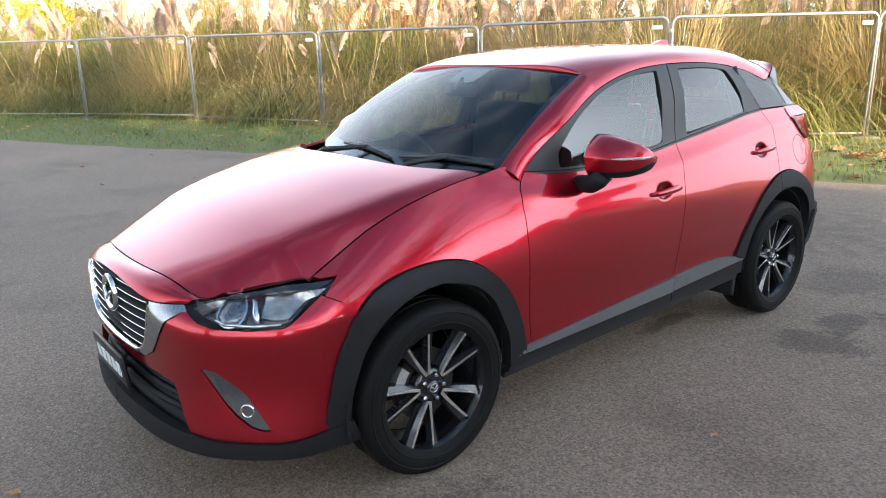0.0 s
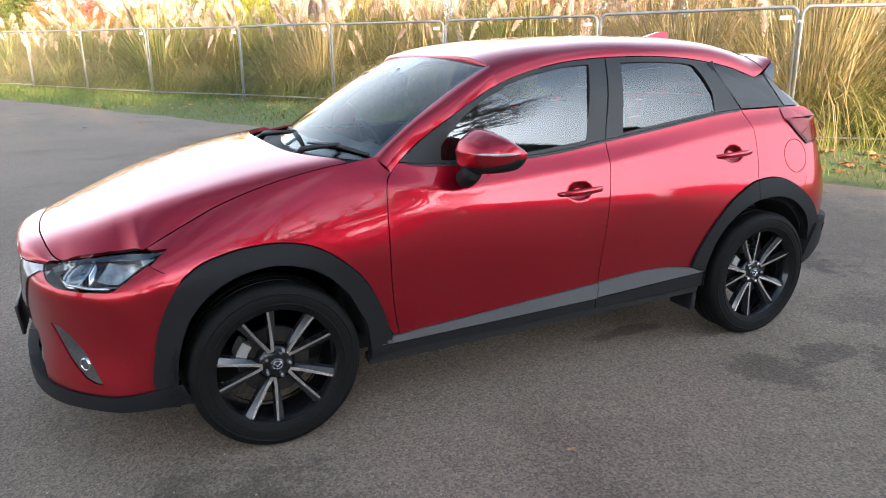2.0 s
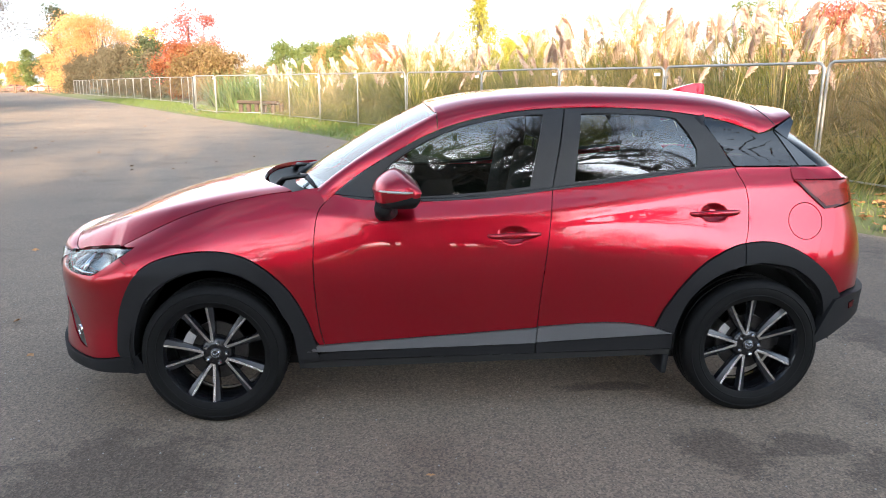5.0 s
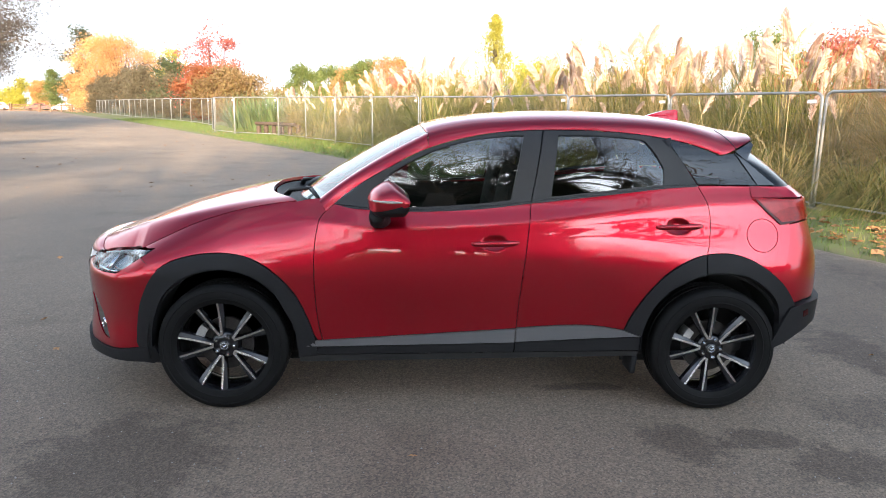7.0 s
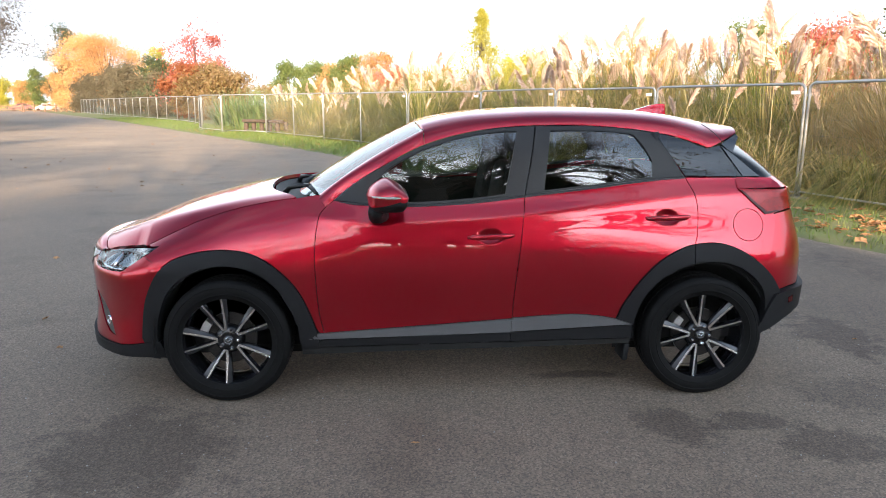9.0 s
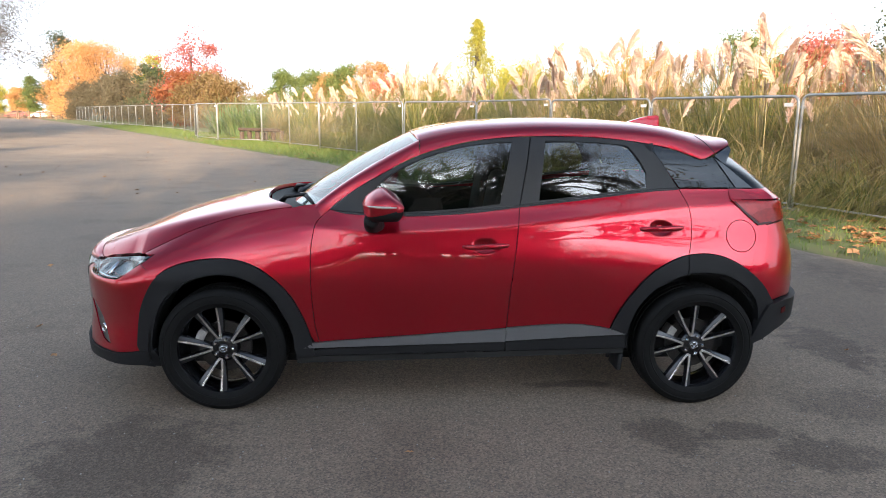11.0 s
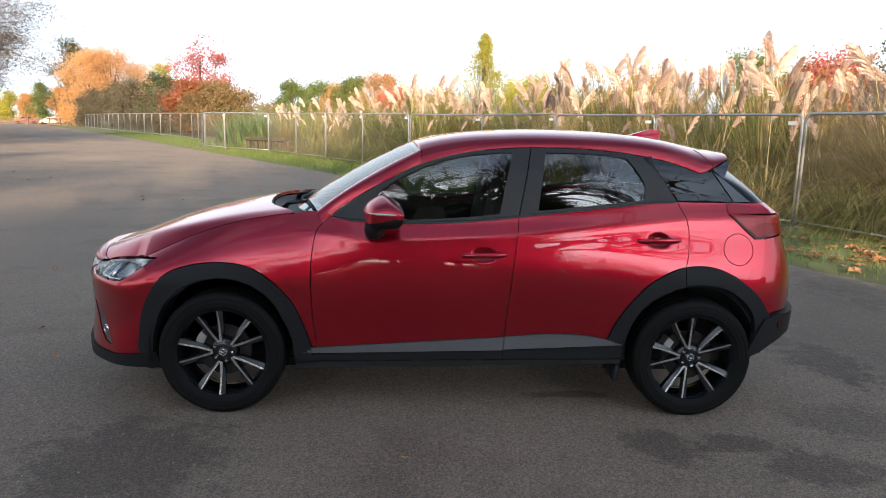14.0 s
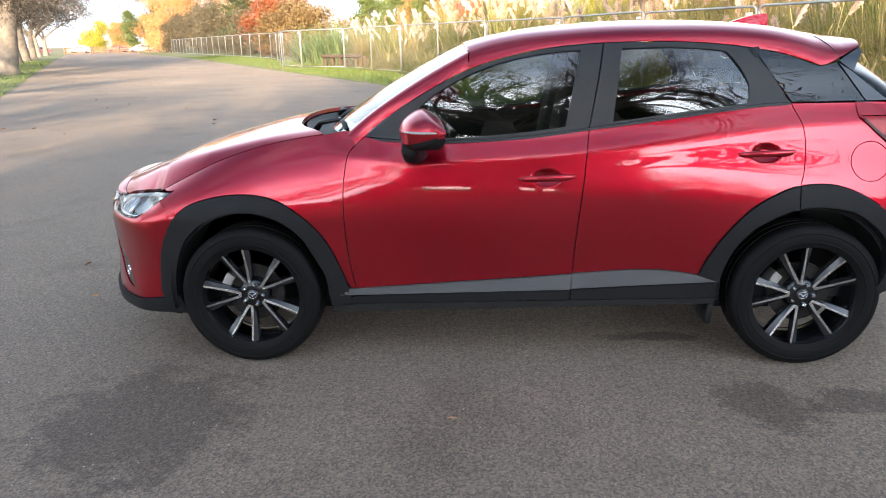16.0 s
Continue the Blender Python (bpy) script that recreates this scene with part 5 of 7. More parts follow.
for x, y, z in rows[0]:
    q = screen_map(0.0, 1)(np.array(float(np.clip(y / 0.617, -1, 1))), np.array(0.985))
    if abs(y) < 0.63:
        header.append([(x + 0.03, y, z - 0.002), (x, y, z), tuple(mix(np.array([x, y, z]), q, 0.5) + np.array([-0.004, 0, 0.004])), tuple(q)])
for side in (-1, 1):
    seam = Bag()
    seam.tube([(mix(1.405, 1.29, v), side * roof_point(mix(1.405, 1.29, v), v)[0], roof_point(mix(1.405, 1.29, v), v)[1]) for v in np.linspace(0, 0.5, 16)], 0.0022, 6)
    part("spoiler_seam", seam.mesh("seam"), SEAL, car, "dark seam before the spoiler")
part("roof_header", patch(header, 1), PAINT, car, "red front edge of the roof")
tail_edge = rows[-1]
# pillars up to the roof, between the drip line and the windscreen
for side in (-1, 1):
    rows = []
    for t in np.linspace(0, 1, 26):
        x0 = mix(-0.760, -0.238, t)
        zl = float(drip_z(x0))
        lo_p = np.array([x0, side * float(side_w(x0, zl)), zl])
        up_p = screen_map(0.0, side)(np.array(1.0), np.array(t * 0.985 + 0.012))
        y, z = roof_point(-0.238, V_RAIL)
        up_p = mix(up_p, np.array([-0.238, side * y, z]), ease(0.75, 1, t))
        out = np.array([-0.25, side * 0.55, 0.62])
        out /= np.linalg.norm(out)
        row = []
        for v in np.linspace(0, 1, 7):
            row.append(tuple(mix(lo_p, up_p, v) + out * 0.075 * v * (1 - v)))
        rows.append(row)
    part("front_pillar", patch(rows, 1), PAINT, car, "red windscreen pillar")

# windscreen with a dark band, and the scuttle below it
for name, mat, ps, q0, q1, off in (("windscreen", GLASS_SCREEN, 1.0, 0.0, 1.0, 0.0),):
    rows = [[tuple(screen_map(off, 1)(np.array(p * ps), np.array(q))) for p in np.linspace(-1, 1, 33)] for q in np.linspace(q1, q0, 21)]
    part(name, patch(rows, 1), mat, car, "curved windscreen")
band = Bag()
def screen_strip(p0, p1, q0, q1, n=24):
    rows = [[tuple(screen_map(-0.006, 1)(np.array(mix(p0, p1, a)), np.array(mix(q0, q1, b)))) for a in np.linspace(0, 1, n)] for b in np.linspace(0, 1, 4)]
    vs = [p for r in rows for p in r]
    band.add(vs, [(i * n + j, i * n + j + 1, (i + 1) * n + j + 1, (i + 1) * n + j) for i in range(3) for j in range(n - 1)])
screen_strip(-1, 1, 0.0, 0.11)
screen_strip(-1, 1, 0.965, 1.0)
screen_strip(0.955, 1, 0.05, 0.965)
screen_strip(-1, -0.955, 0.05, 0.965)
screen_strip(-0.16, 0.16, 0.80, 0.965)
part("screen_band", band.mesh("band", smooth=True), GLOSS_BLACK, car, "black band round the windscreen")
rows = []
for v in np.linspace(-1, 1, 31):
    a = abs(v)
    front = np.array([-1.125 + 0.205 * a**2.2, 0.692 * v, 0])
    front[2] = float(hood_map()(np.array(front[0]), np.array(abs(front[1])))[2]) - 0.028
    back = screen_map(0, 1)(np.array(v), np.array(0.03)) - np.array([0, 0, 0.012])
    rows.append([tuple(mix(front, back, t) - np.array([0, 0, 0.03 * math.sin(math.pi * t)])) for t in (0, 0.25, 0.5, 0.75, 1)])
part("scuttle", patch(rows, 1), CLADDING, car, "black plastic scuttle below the windscreen")

# bonnet and nose panel
hood_side = [(x, float(np.interp(x, hood_rim[:, 0], hood_rim[:, 1]))) for x in np.linspace(-0.922, lamp_end[0] + 0.002, 36)]
hood_half_front = catmull([(x + 0.003, y - 0.004) for x, y, z in lamp_rim[24:4:-4]] + [(-1.998, 0.505), (-2.036, 0.40), (-2.060, 0.25), (-2.070, 0.12), (-2.073, 0.0)], 4)
hood_back = catmull([(-1.123, 0.0), (-1.118, 0.2), (-1.09, 0.41), (-1.018, 0.571), (-0.922, 0.692)], 5)
half = hood_back + hood_side[1:] + hood_half_front
def whole_hood(out=0.0, side=1):
    base = hood_map(out, 1)
    return lambda x, y: np.stack([x, y, base(x, np.abs(y))[..., 2]], -1)
full = half + [(x, -y) for x, y in half[::-1] if y > 1e-6]
part("bonnet", panel_mesh(whole_hood(), full, res=0.016, gap=0.001, thick=0.02), PAINT, car, "glossy red bonnet mirroring the sky")
nose_edge = [(x - 0.004, y) for x, y in hood_half_front if y <= 0.53]
rows = []
for side in (-1, 1):
    half_rows = []
    for t in np.linspace(0, 1, 14):
        xa = [p for p in nose_edge]
        k = np.interp(t, np.linspace(0, 1, len(xa)), range(len(xa)))
        i = min(int(k), len(xa) - 2)
        top = np.array(xa[i]) + (np.array(xa[i + 1]) - np.array(xa[i])) * (k - i)
        tz = float(hood_map()(np.array(top[0]), np.array(top[1]))[2])
        u = mix(0.51, 0.0, t)
        z = float(np.interp(u, [0, 0.10, 0.22, 0.31, 0.372, 0.51], [0.806, 0.803, 0.790, 0.773, 0.757, 0.755]))
        low = nose_map(0.0, side)(np.array(u), np.array(z))
        top3 = np.array([top[0], side * top[1], tz])
        midp = (top3 + low) / 2 + np.array([-0.018, 0, 0.018])
        half_rows.append([tuple((1 - a) ** 2 * top3 + 2 * a * (1 - a) * midp + a * a * low) for a in np.linspace(0, 1, 6)])
    rows += half_rows if side < 0 else half_rows[::-1][1:]
part("nose_panel", patch(rows, 1), PAINT, car, "red nose panel above the grille")

# front bumper, cut round lamps, grille and intake
LAMP = catmull([(0.502, 0.752), (0.662, 0.781), (0.835, 0.803), (0.975, 0.817), (1.099, 0.826)], 4) + catmull([(1.085, 0.815), (0.974, 0.759), (0.900, 0.708)], 4) + catmull([(0.88, 0.700), (0.777, 0.695), (0.647, 0.700), (0.588, 0.712), (0.53, 0.737)], 4)
FOG = [(0.585, 0.553), (0.636, 0.547), (0.690, 0.510), (0.736, 0.469), (0.775, 0.41), (0.814, 0.344), (0.785, 0.345), (0.749, 0.358), (0.700, 0.398), (0.665, 0.436), (0.62, 0.50)]
LIP_TOP = catmull([(0.52, 0.318), (0.60, 0.308), (0.667, 0.303), (0.801, 0.300), (0.90, 0.304), (1.055, 0.325)], 3)
bumper = [(0.0, 0.525), (0.17, 0.525), (0.26, 0.535), (0.300, 0.545), (0.367, 0.576), (0.41, 0.635), (0.455, 0.704), (0.509, 0.736), (0.53, 0.737), (0.588, 0.712), (0.647, 0.700), (0.777, 0.695), (0.88, 0.700), (0.900, 0.708), (0.974, 0.759), (1.02, 0.786), (1.095, 0.757), (1.14, 0.737), (1.112, 0.675), (1.085, 0.60), (1.065, 0.50), (1.055, 0.40), *LIP_TOP[::-1], (0.494, 0.376), (0.455, 0.479), (0.36, 0.497), (0.22, 0.505), (0.0, 0.505)]
sheet("front_bumper", nose_map, bumper, PAINT, car, "glossy red front bumper", holes=[FOG], res=0.025)
lip = [(0.0, 0.345), (0.30, 0.340), (0.45, 0.328), *LIP_TOP, (1.10, 0.33), (1.14, 0.235), (0.9, 0.238), (0.6, 0.240), (0.3, 0.252), (0.0, 0.258)]
sheet("bumper_lip", nose_map, lip, CLADDING, car, "black plastic bumper lip", out=0.012, thick=0.04)
intake = [(0.0, 0.505), (0.22, 0.505), (0.36, 0.497), (0.455, 0.479), (0.494, 0.376), (0.52, 0.318), (0.45, 0.31), (0.30, 0.27), (0.0, 0.26)]
sheet("intake", nose_map, intake, DARK, car, "dark lower intake", out=-0.05, gap=-0.01, thick=0.0)
for z in (0.43, 0.385):
    for side in (-1, 1):
        bar = Bag()
        bar.tube([tuple(nose_map(-0.04, side)(np.array(u), np.array(z - 0.02 * u))) for u in np.linspace(0, 0.47, 12)], 0.012, 6)
        part("intake_bar", bar.mesh("bar", smooth=True), CLADDING, car)
fogs = sheet("fog_bezel", nose_map, FOG, BEZEL, car, "silver fog lamp bezel", out=-0.006, gap=0.001)
for k, side in enumerate((-1, 1)):
    part("day_lamp", panel_mesh(nose_map(-0.002, side), [(0.628, 0.533), (0.668, 0.508), (0.728, 0.468), (0.690, 0.462), (0.655, 0.478)], gap=0.0, thick=0.006), LENS, fogs[k], "clear daytime lamp")
    fl = Bag()
    c = nose_map(-0.004, side)(np.array(0.738), np.array(0.412))
    fl.lathe([(0.001, -0.012), (0.014, -0.012), (0.018, -0.004), (0.020, 0.004), (0.024, 0.004), (0.026, -0.01)], 20, "x")
    ob = part("fog_lamp", fl.mesh("fog", smooth=True), REFLECTOR, fogs[k], "round fog lamp")
    ob.matrix_basis = Matrix.Translation(Vector(c)) @ pose(0, 0, 0, 0, 0, 180 + side * -42)

# grille: chrome wing round a dark mesh with slats and a round badge
GRILLE = [(0.0, 0.806), (0.10, 0.803), (0.22, 0.790), (0.31, 0.773), (0.362, 0.757), (0.353, 0.687), (0.318, 0.597), (0.262, 0.556), (0.12, 0.550), (0.0, 0.549)]
for side in (-1, 1):
    grille = part("grille", panel_mesh(nose_map(-0.05, side), GRILLE, gap=-0.01, thick=0.0), GLOSS_BLACK, car, "dark grille")
    for k in range(7):
        z = 0.575 + 0.034 * k
        w = float(np.interp(z, [0.55, 0.6, 0.69, 0.75, 0.785], [0.26, 0.315, 0.35, 0.36, 0.235]))
        rows = [[tuple(nose_map(o, side)(np.array(u), np.array(z + dz))) for u in np.linspace(0.0, w, 12)] for o, dz in ((-0.04, 0.006), (-0.012, 0.004), (-0.008, -0.002), (-0.014, -0.006), (-0.04, -0.008))]
        part("slat", patch(rows, 1), DARK, grille)
        rows = [[tuple(nose_map(o, side)(np.array(u), np.array(z + dz))) for u in np.linspace(0.09, w - 0.02, 10)] for o, dz in ((-0.009, 0.0014), (-0.0065, 0.0002), (-0.0075, -0.0012))]
        part("slat_edge", patch(rows, 1), MACHINED, grille, "bright slat edge")
    line = catmull([(0.0, 0.552), (0.10, 0.552), (0.20, 0.553), (0.262, 0.560), (0.318, 0.60), (0.345, 0.655), (0.358, 0.70), (0.366, 0.752)], 5)
    rows = [[tuple(nose_map(o, side)(np.array(u), np.array(z + dz))) for u, z in line] for o, dz in ((-0.03, 0.004), (0.003, 0.006), (0.009, 0.0), (0.005, -0.009), (-0.01, -0.012))]
    part("chrome_trim", patch(rows, 1), CHROME, grille, "chrome grille surround")
    part("chrome_wing", panel_mesh(nose_map(0.006, side), [(0.370, 0.758), (0.40, 0.756), (0.45, 0.755), (0.505, 0.756), (0.530, 0.738), (0.509, 0.736), (0.455, 0.704), (0.41, 0.635), (0.367, 0.576), (0.302, 0.546), (0.262, 0.556), (0.318, 0.600), (0.352, 0.687)], gap=0.001, res=0.02), WING_CHROME, grille, "satin chrome wing that runs into the headlamp")
badge = Bag()
badge.lathe([(0.052, 0.0), (0.060, -0.010), (0.066, -0.012), (0.072, -0.006), (0.074, 0.004)], 36, "x", (-2.156, 0, 0.706))
badge_ob = part("badge", badge.mesh("badge", smooth=True), CHROME, car, "round chrome badge")
bird = Bag()
bird.tube([(-2.160, -0.056, 0.727), (-2.166, -0.03, 0.713), (-2.168, 0, 0.687), (-2.166, 0.03, 0.713), (-2.160, 0.056, 0.727)], [0.004, 0.008, 0.009, 0.008, 0.004], 6)
part("emblem", bird.mesh("emblem", smooth=True), CHROME, badge_ob)
plate = part("number_plate", rounded_box((0.016, 0.37, 0.128), 0.006, 2), PLATE, car, "black show plate with white bars")
plate.matrix_basis = pose(-2.190, -0.01, 0.455, 0, -6, 0)
for k in range(5):
    bar = Bag()
    bar.box((-0.0115, -0.150 + 0.062 * k, -0.026), (-0.0085, -0.108 + 0.062 * k, 0.026))
    part("plate_bar", bar.mesh("bar"), WHITE, plate)

# headlamps
for side in (-1, 1):
    lamp = part("headlamp", panel_mesh(nose_map(-0.055, side), LAMP, gap=-0.004, thick=0.0), GLOSS_BLACK, car, "headlamp with a dark housing and projector")
    part("lamp_lens", panel_mesh(nose_map(0.003, side), LAMP, gap=0.0015, res=0.025, thick=0.03), LENS, lamp, "clear headlamp lens")
    part("lamp_brow", panel_mesh(nose_map(-0.004, side), [(0.60, 0.769), (0.835, 0.799), (0.975, 0.813), (1.085, 0.822), (1.0, 0.797), (0.84, 0.788), (0.70, 0.776)], gap=0.0, res=0.02, thick=0.01), GLOSS_BLACK, lamp, "dark brow inside the headlamp")

    def bowl_lamp(u0, z0, ru, rz, rim, deep):
        base = [nose_map(o, side) for o in (0.0, 1.0)]
        def at(u, z):
            r = np.clip(((u - u0) / ru) ** 2 + ((z - z0) / rz) ** 2, 0, 1.4)
            p = base[0](u, z)
            return p + (base[1](u, z) - p) * (rim - deep * (1 - r))[..., None]
        return at

    # large projector with a bulging glass and a bright collar
    for u, z, r, mat, nm, words in ((0.690, 0.738, 0.041, PROJECTOR, "projector", "round clear projector"),):
        ring = [(u + 1.2 * r * math.cos(a), z + r * math.sin(a)) for a in np.linspace(0, 2 * math.pi, 25)[:-1]]
        collar = [(u + 1.38 * r * math.cos(a), z + 1.1 * r * math.sin(a)) for a in np.linspace(0, 2 * math.pi, 25)[:-1]]
        pj = part(nm, panel_mesh(bowl_lamp(u, z, r * 1.2, r, -0.030, -0.022), ring, gap=0.0, res=0.012, thick=0.01), mat, lamp, words)
        part("collar", panel_mesh(nose_map(-0.028, side), collar, [ring], gap=0.0, res=0.012, thick=0.012), REFLECTOR, pj, "bright collar")
    # turn lamp: a faceted bright bowl towards the wing, split from the projector by a chrome bridge
    part("reflector", panel_mesh(bowl_lamp(0.88, 0.748, 0.12, 0.06, -0.016, 0.035), [(0.800, 0.722), (0.85, 0.712), (0.893, 0.714), (0.965, 0.763), (1.045, 0.803), (0.93, 0.790), (0.86, 0.782), (0.805, 0.772)], gap=0.0, res=0.012, thick=0.012), TURN, lamp, "bright turn lamp reflector")
    bridge = Bag()
    bridge.tube([tuple(nose_map(-0.014, side)(np.array(u), np.array(z))) for u, z in ((0.752, 0.775), (0.775, 0.757), (0.782, 0.735), (0.795, 0.712))], [0.006, 0.011, 0.013, 0.008], 8)
    part("bridge", bridge.mesh("bridge", smooth=True), REFLECTOR, lamp, "chrome bridge")
    part("reflector", panel_mesh(bowl_lamp(0.60, 0.748, 0.07, 0.02, -0.016, 0.015), [(0.535, 0.743), (0.60, 0.759), (0.655, 0.769), (0.635, 0.748), (0.575, 0.732)], gap=0.0, res=0.012, thick=0.012), TURN, lamp, "bright side lamp reflector")
    step = Bag()
    step.tube([tuple(nose_map(-0.020, side)(np.array(u), np.array(z))) for u, z in ((0.62, 0.722), (0.68, 0.706), (0.78, 0.701), (0.87, 0.704))], [0.004, 0.006, 0.006, 0.004], 6)
    part("light_strip", step.mesh("strip", smooth=True), REFLECTOR, lamp, "thin bright strip along the lower edge")

# tail: bumper, lamps, spoiler, hatch
TAIL_LAMP = [(1.192, 1.136), (1.08, 1.137), (0.974, 1.132), (0.907, 1.132), (0.80, 1.132), (0.60, 1.13), (0.60, 1.03), (0.85, 1.02), (0.928, 1.012), (1.00, 0.998), (1.035, 0.998), (1.127, 1.078)]
for side in (-1, 1):
    tl = part("tail_lamp", panel_mesh(tail_map(0.006, side), TAIL_LAMP, res=0.02), RED_LENS, car, "red tail lamp")
    part("lamp_rim", panel_mesh(tail_map(0.0085, side), [(1.180, 1.130), (1.127, 1.078), (1.035, 1.001), (0.93, 1.014), (0.93, 1.022), (1.028, 1.014), (1.115, 1.082), (1.165, 1.128)], gap=0.0, thick=0.003), DARK_LENS, tl, "smoked edge of the tail lamp")
    part("lamp_core", panel_mesh(tail_map(0.0085, side), [(1.075, 1.052), (1.03, 1.076), (0.97, 1.090), (0.88, 1.092), (0.78, 1.080), (0.78, 1.030), (0.93, 1.024), (1.026, 1.018)], gap=0.0, thick=0.003), RED_GLOW, tl, "deep red lower lamp chamber")
tail_red = [(0.0, 1.02), (0.60, 1.02), (0.85, 1.012), (0.93, 1.006), (1.035, 0.993), (1.052, 0.90), (1.085, 0.80), (1.115, 0.712), (1.05, 0.65), (0.985, 0.578), (0.93, 0.592), (0.88, 0.602), (0.5, 0.604), (0.0, 0.604)]
sheet("rear_bumper", tail_map, tail_red, PAINT, car, "glossy red rear bumper")
tail_low = [(0.0, 0.596), (0.5, 0.596), (0.87, 0.594), (0.93, 0.584), (0.985, 0.570), (1.02, 0.50), (1.06, 0.40), (1.115, 0.32), (1.0, 0.37), (0.92, 0.42), (0.82, 0.46), (0.6, 0.49), (0.0, 0.49)]
sheet("bumper_lip", tail_map, tail_low, CLADDING, car, "black plastic rear bumper lip", out=0.030, thick=0.05)
sheet("reflex", tail_map, [(0.90, 0.548), (0.868, 0.556), (0.864, 0.522), (0.895, 0.515)], DARK_LENS, car, "small red reflector", out=0.034, gap=0.0, thick=0.004)
hatch_rows = []
for u in np.r_[np.linspace(1.19, 0.0, 16), -np.linspace(0.0, 1.19, 16)[1:]]:
    side = -1 if u >= 0 else 1
    low, belt = (tail_map(o, side)(np.array(abs(u)), np.array(z)) for o, z in ((0.0, 1.138), (-0.03 * float(1 - ease(0.7, 1.19, abs(u))), 1.192)))
    y = belt[1] / 0.73
    top = np.array([1.655 - 0.20 * abs(y) ** 2.2, 0.585 * y, 1.385 - 0.05 * y * y])
    hatch_rows.append((low, belt, top))
part("hatch", patch([[tuple(mix(l, b, t)) for t in (0, 0.5, 1)] for l, b, t0 in hatch_rows], 1), PAINT, car, "red hatch below the rear window")
part("rear_window", patch([[tuple(mix(b, t0, t) + np.array([0.04, 0, 0.03]) * t * (1 - t)) for t in np.linspace(0, 1, 8)] for l, b, t0 in hatch_rows[::-1]], 1), GLASS_REAR, car, "dark slanting rear window")
part("hatch_lower", panel_mesh(tail_map(0.0, -1), [(0.0, 1.14), (0.595, 1.14), (0.595, 1.02), (0.0, 1.02)], gap=0.0), PAINT, car)
part("hatch_lower", panel_mesh(tail_map(0.0, 1), [(0.0, 1.14), (0.595, 1.14), (0.595, 1.02), (0.0, 1.02)], gap=0.0), PAINT, car)
# spoiler: thick trailing edge and dark underside below the roof's end
under = []
for x, y, z in tail_edge:
    a = min(1.0, abs(y) / 0.57)
    under.append([(x, y, z), (x - 0.006, y * 0.998, z - 0.022), (mix(1.60, 1.44, a**2), y * 0.99, mix(1.385, 1.335, a**2))])
part("spoiler_underside", patch(under, 1), GLOSS_BLACK, car, "dark underside of the roof spoiler")
sheet("spoiler_fin", side_map, [(1.398, 1.367), (1.424, 1.385), (1.492, 1.424), (1.502, 1.405), (1.458, 1.322), (1.444, 1.33)], GLOSS_BLACK, car, "black fin under the spoiler", gap=0.001, res=0.015)
fin = Bag()
prof = [(1.075, 1.538), (1.13, 1.556), (1.19, 1.574), (1.24, 1.586), (1.285, 1.588), (1.298, 1.582), (1.296, 1.516)]
n = len(prof)
vs = [(x, -(0.030 * (1 - (z - 1.515) / 0.09) + 0.005), z) for x, z in prof] + [(x, 0.030 * (1 - (z - 1.515) / 0.09) + 0.005, z) for x, z in prof]
fin.add(vs, [tuple(range(n)), tuple(range(2 * n - 1, n - 1, -1))] + [(k, n + k, n + k + 1, k + 1) for k in range(n - 1)])
part("aerial_fin", shade_by_angle(fin.mesh("aerial"), 40), PAINT, car, "red shark-fin aerial")

# door handles, mirrors, wipers
def handle_mesh():
    b = Bag()
    pts = [(-0.118, 0.004, 0), (-0.10, -0.016, 0.0), (-0.05, -0.026, 0.0), (0.0, -0.030, 0.001), (0.06, -0.028, 0.002), (0.10, -0.020, 0.002), (0.122, 0.002, 0.002)]
    b.tube(pts, [0.008, 0.011, 0.014, 0.015, 0.015, 0.013, 0.009], 10)
    me = b.mesh("handle", smooth=True)
    for v in me.vertices:
        v.co.y = v.co.y * 0.75
    return me


for hub, doors in ((HANDLE_F, doors_f), (HANDLE_R, doors_r)):
    me = handle_mesh()
    for k, side in enumerate((-1, 1)):
        ob = part("handle", me, PAINT, doors[k], "red door handle over a hollow")
        y = side * float(side_w(hub[0], hub[1]))
        ob.matrix_basis = Matrix.Translation((hub[0], y, hub[1])) @ pose(0, 0, 0, 0, -1.5, 0) @ Matrix.Diagonal((1.0, -side, 1, 1))


# cross-section of the mirror head, from the back over the crest and the nose to the belly, as (x, z)
MIRROR_SECTION = catmull([(0.092, 0.000), (0.096, 0.030), (0.082, 0.054), (0.050, 0.076), (0.005, 0.093), (-0.040, 0.074), (-0.076, 0.046), (-0.093, 0.014), (-0.096, 0.004), (-0.091, -0.020), (-0.084, -0.046), (-0.078, -0.052), (-0.062, -0.072), (-0.030, -0.078), (0.040, -0.078), (0.078, -0.074), (0.092, -0.050)], 2)
# along its span outwards: y, reach of the nose, height of the crest, depth of the belly
MIRROR_SPAN = [(-0.118, 0.62, 0.62, 0.70), (-0.112, 0.84, 0.86, 0.90), (-0.095, 0.97, 0.98, 0.99), (-0.06, 1.0, 1.0, 1.0), (-0.02, 0.98, 0.94, 1.0), (0.02, 0.94, 0.85, 0.97), (0.06, 0.85, 0.73, 0.90), (0.09, 0.72, 0.60, 0.78), (0.112, 0.52, 0.44, 0.60), (0.124, 0.28, 0.26, 0.38), (0.128, 0.10, 0.12, 0.2)]
MIRROR_CUT = -0.050


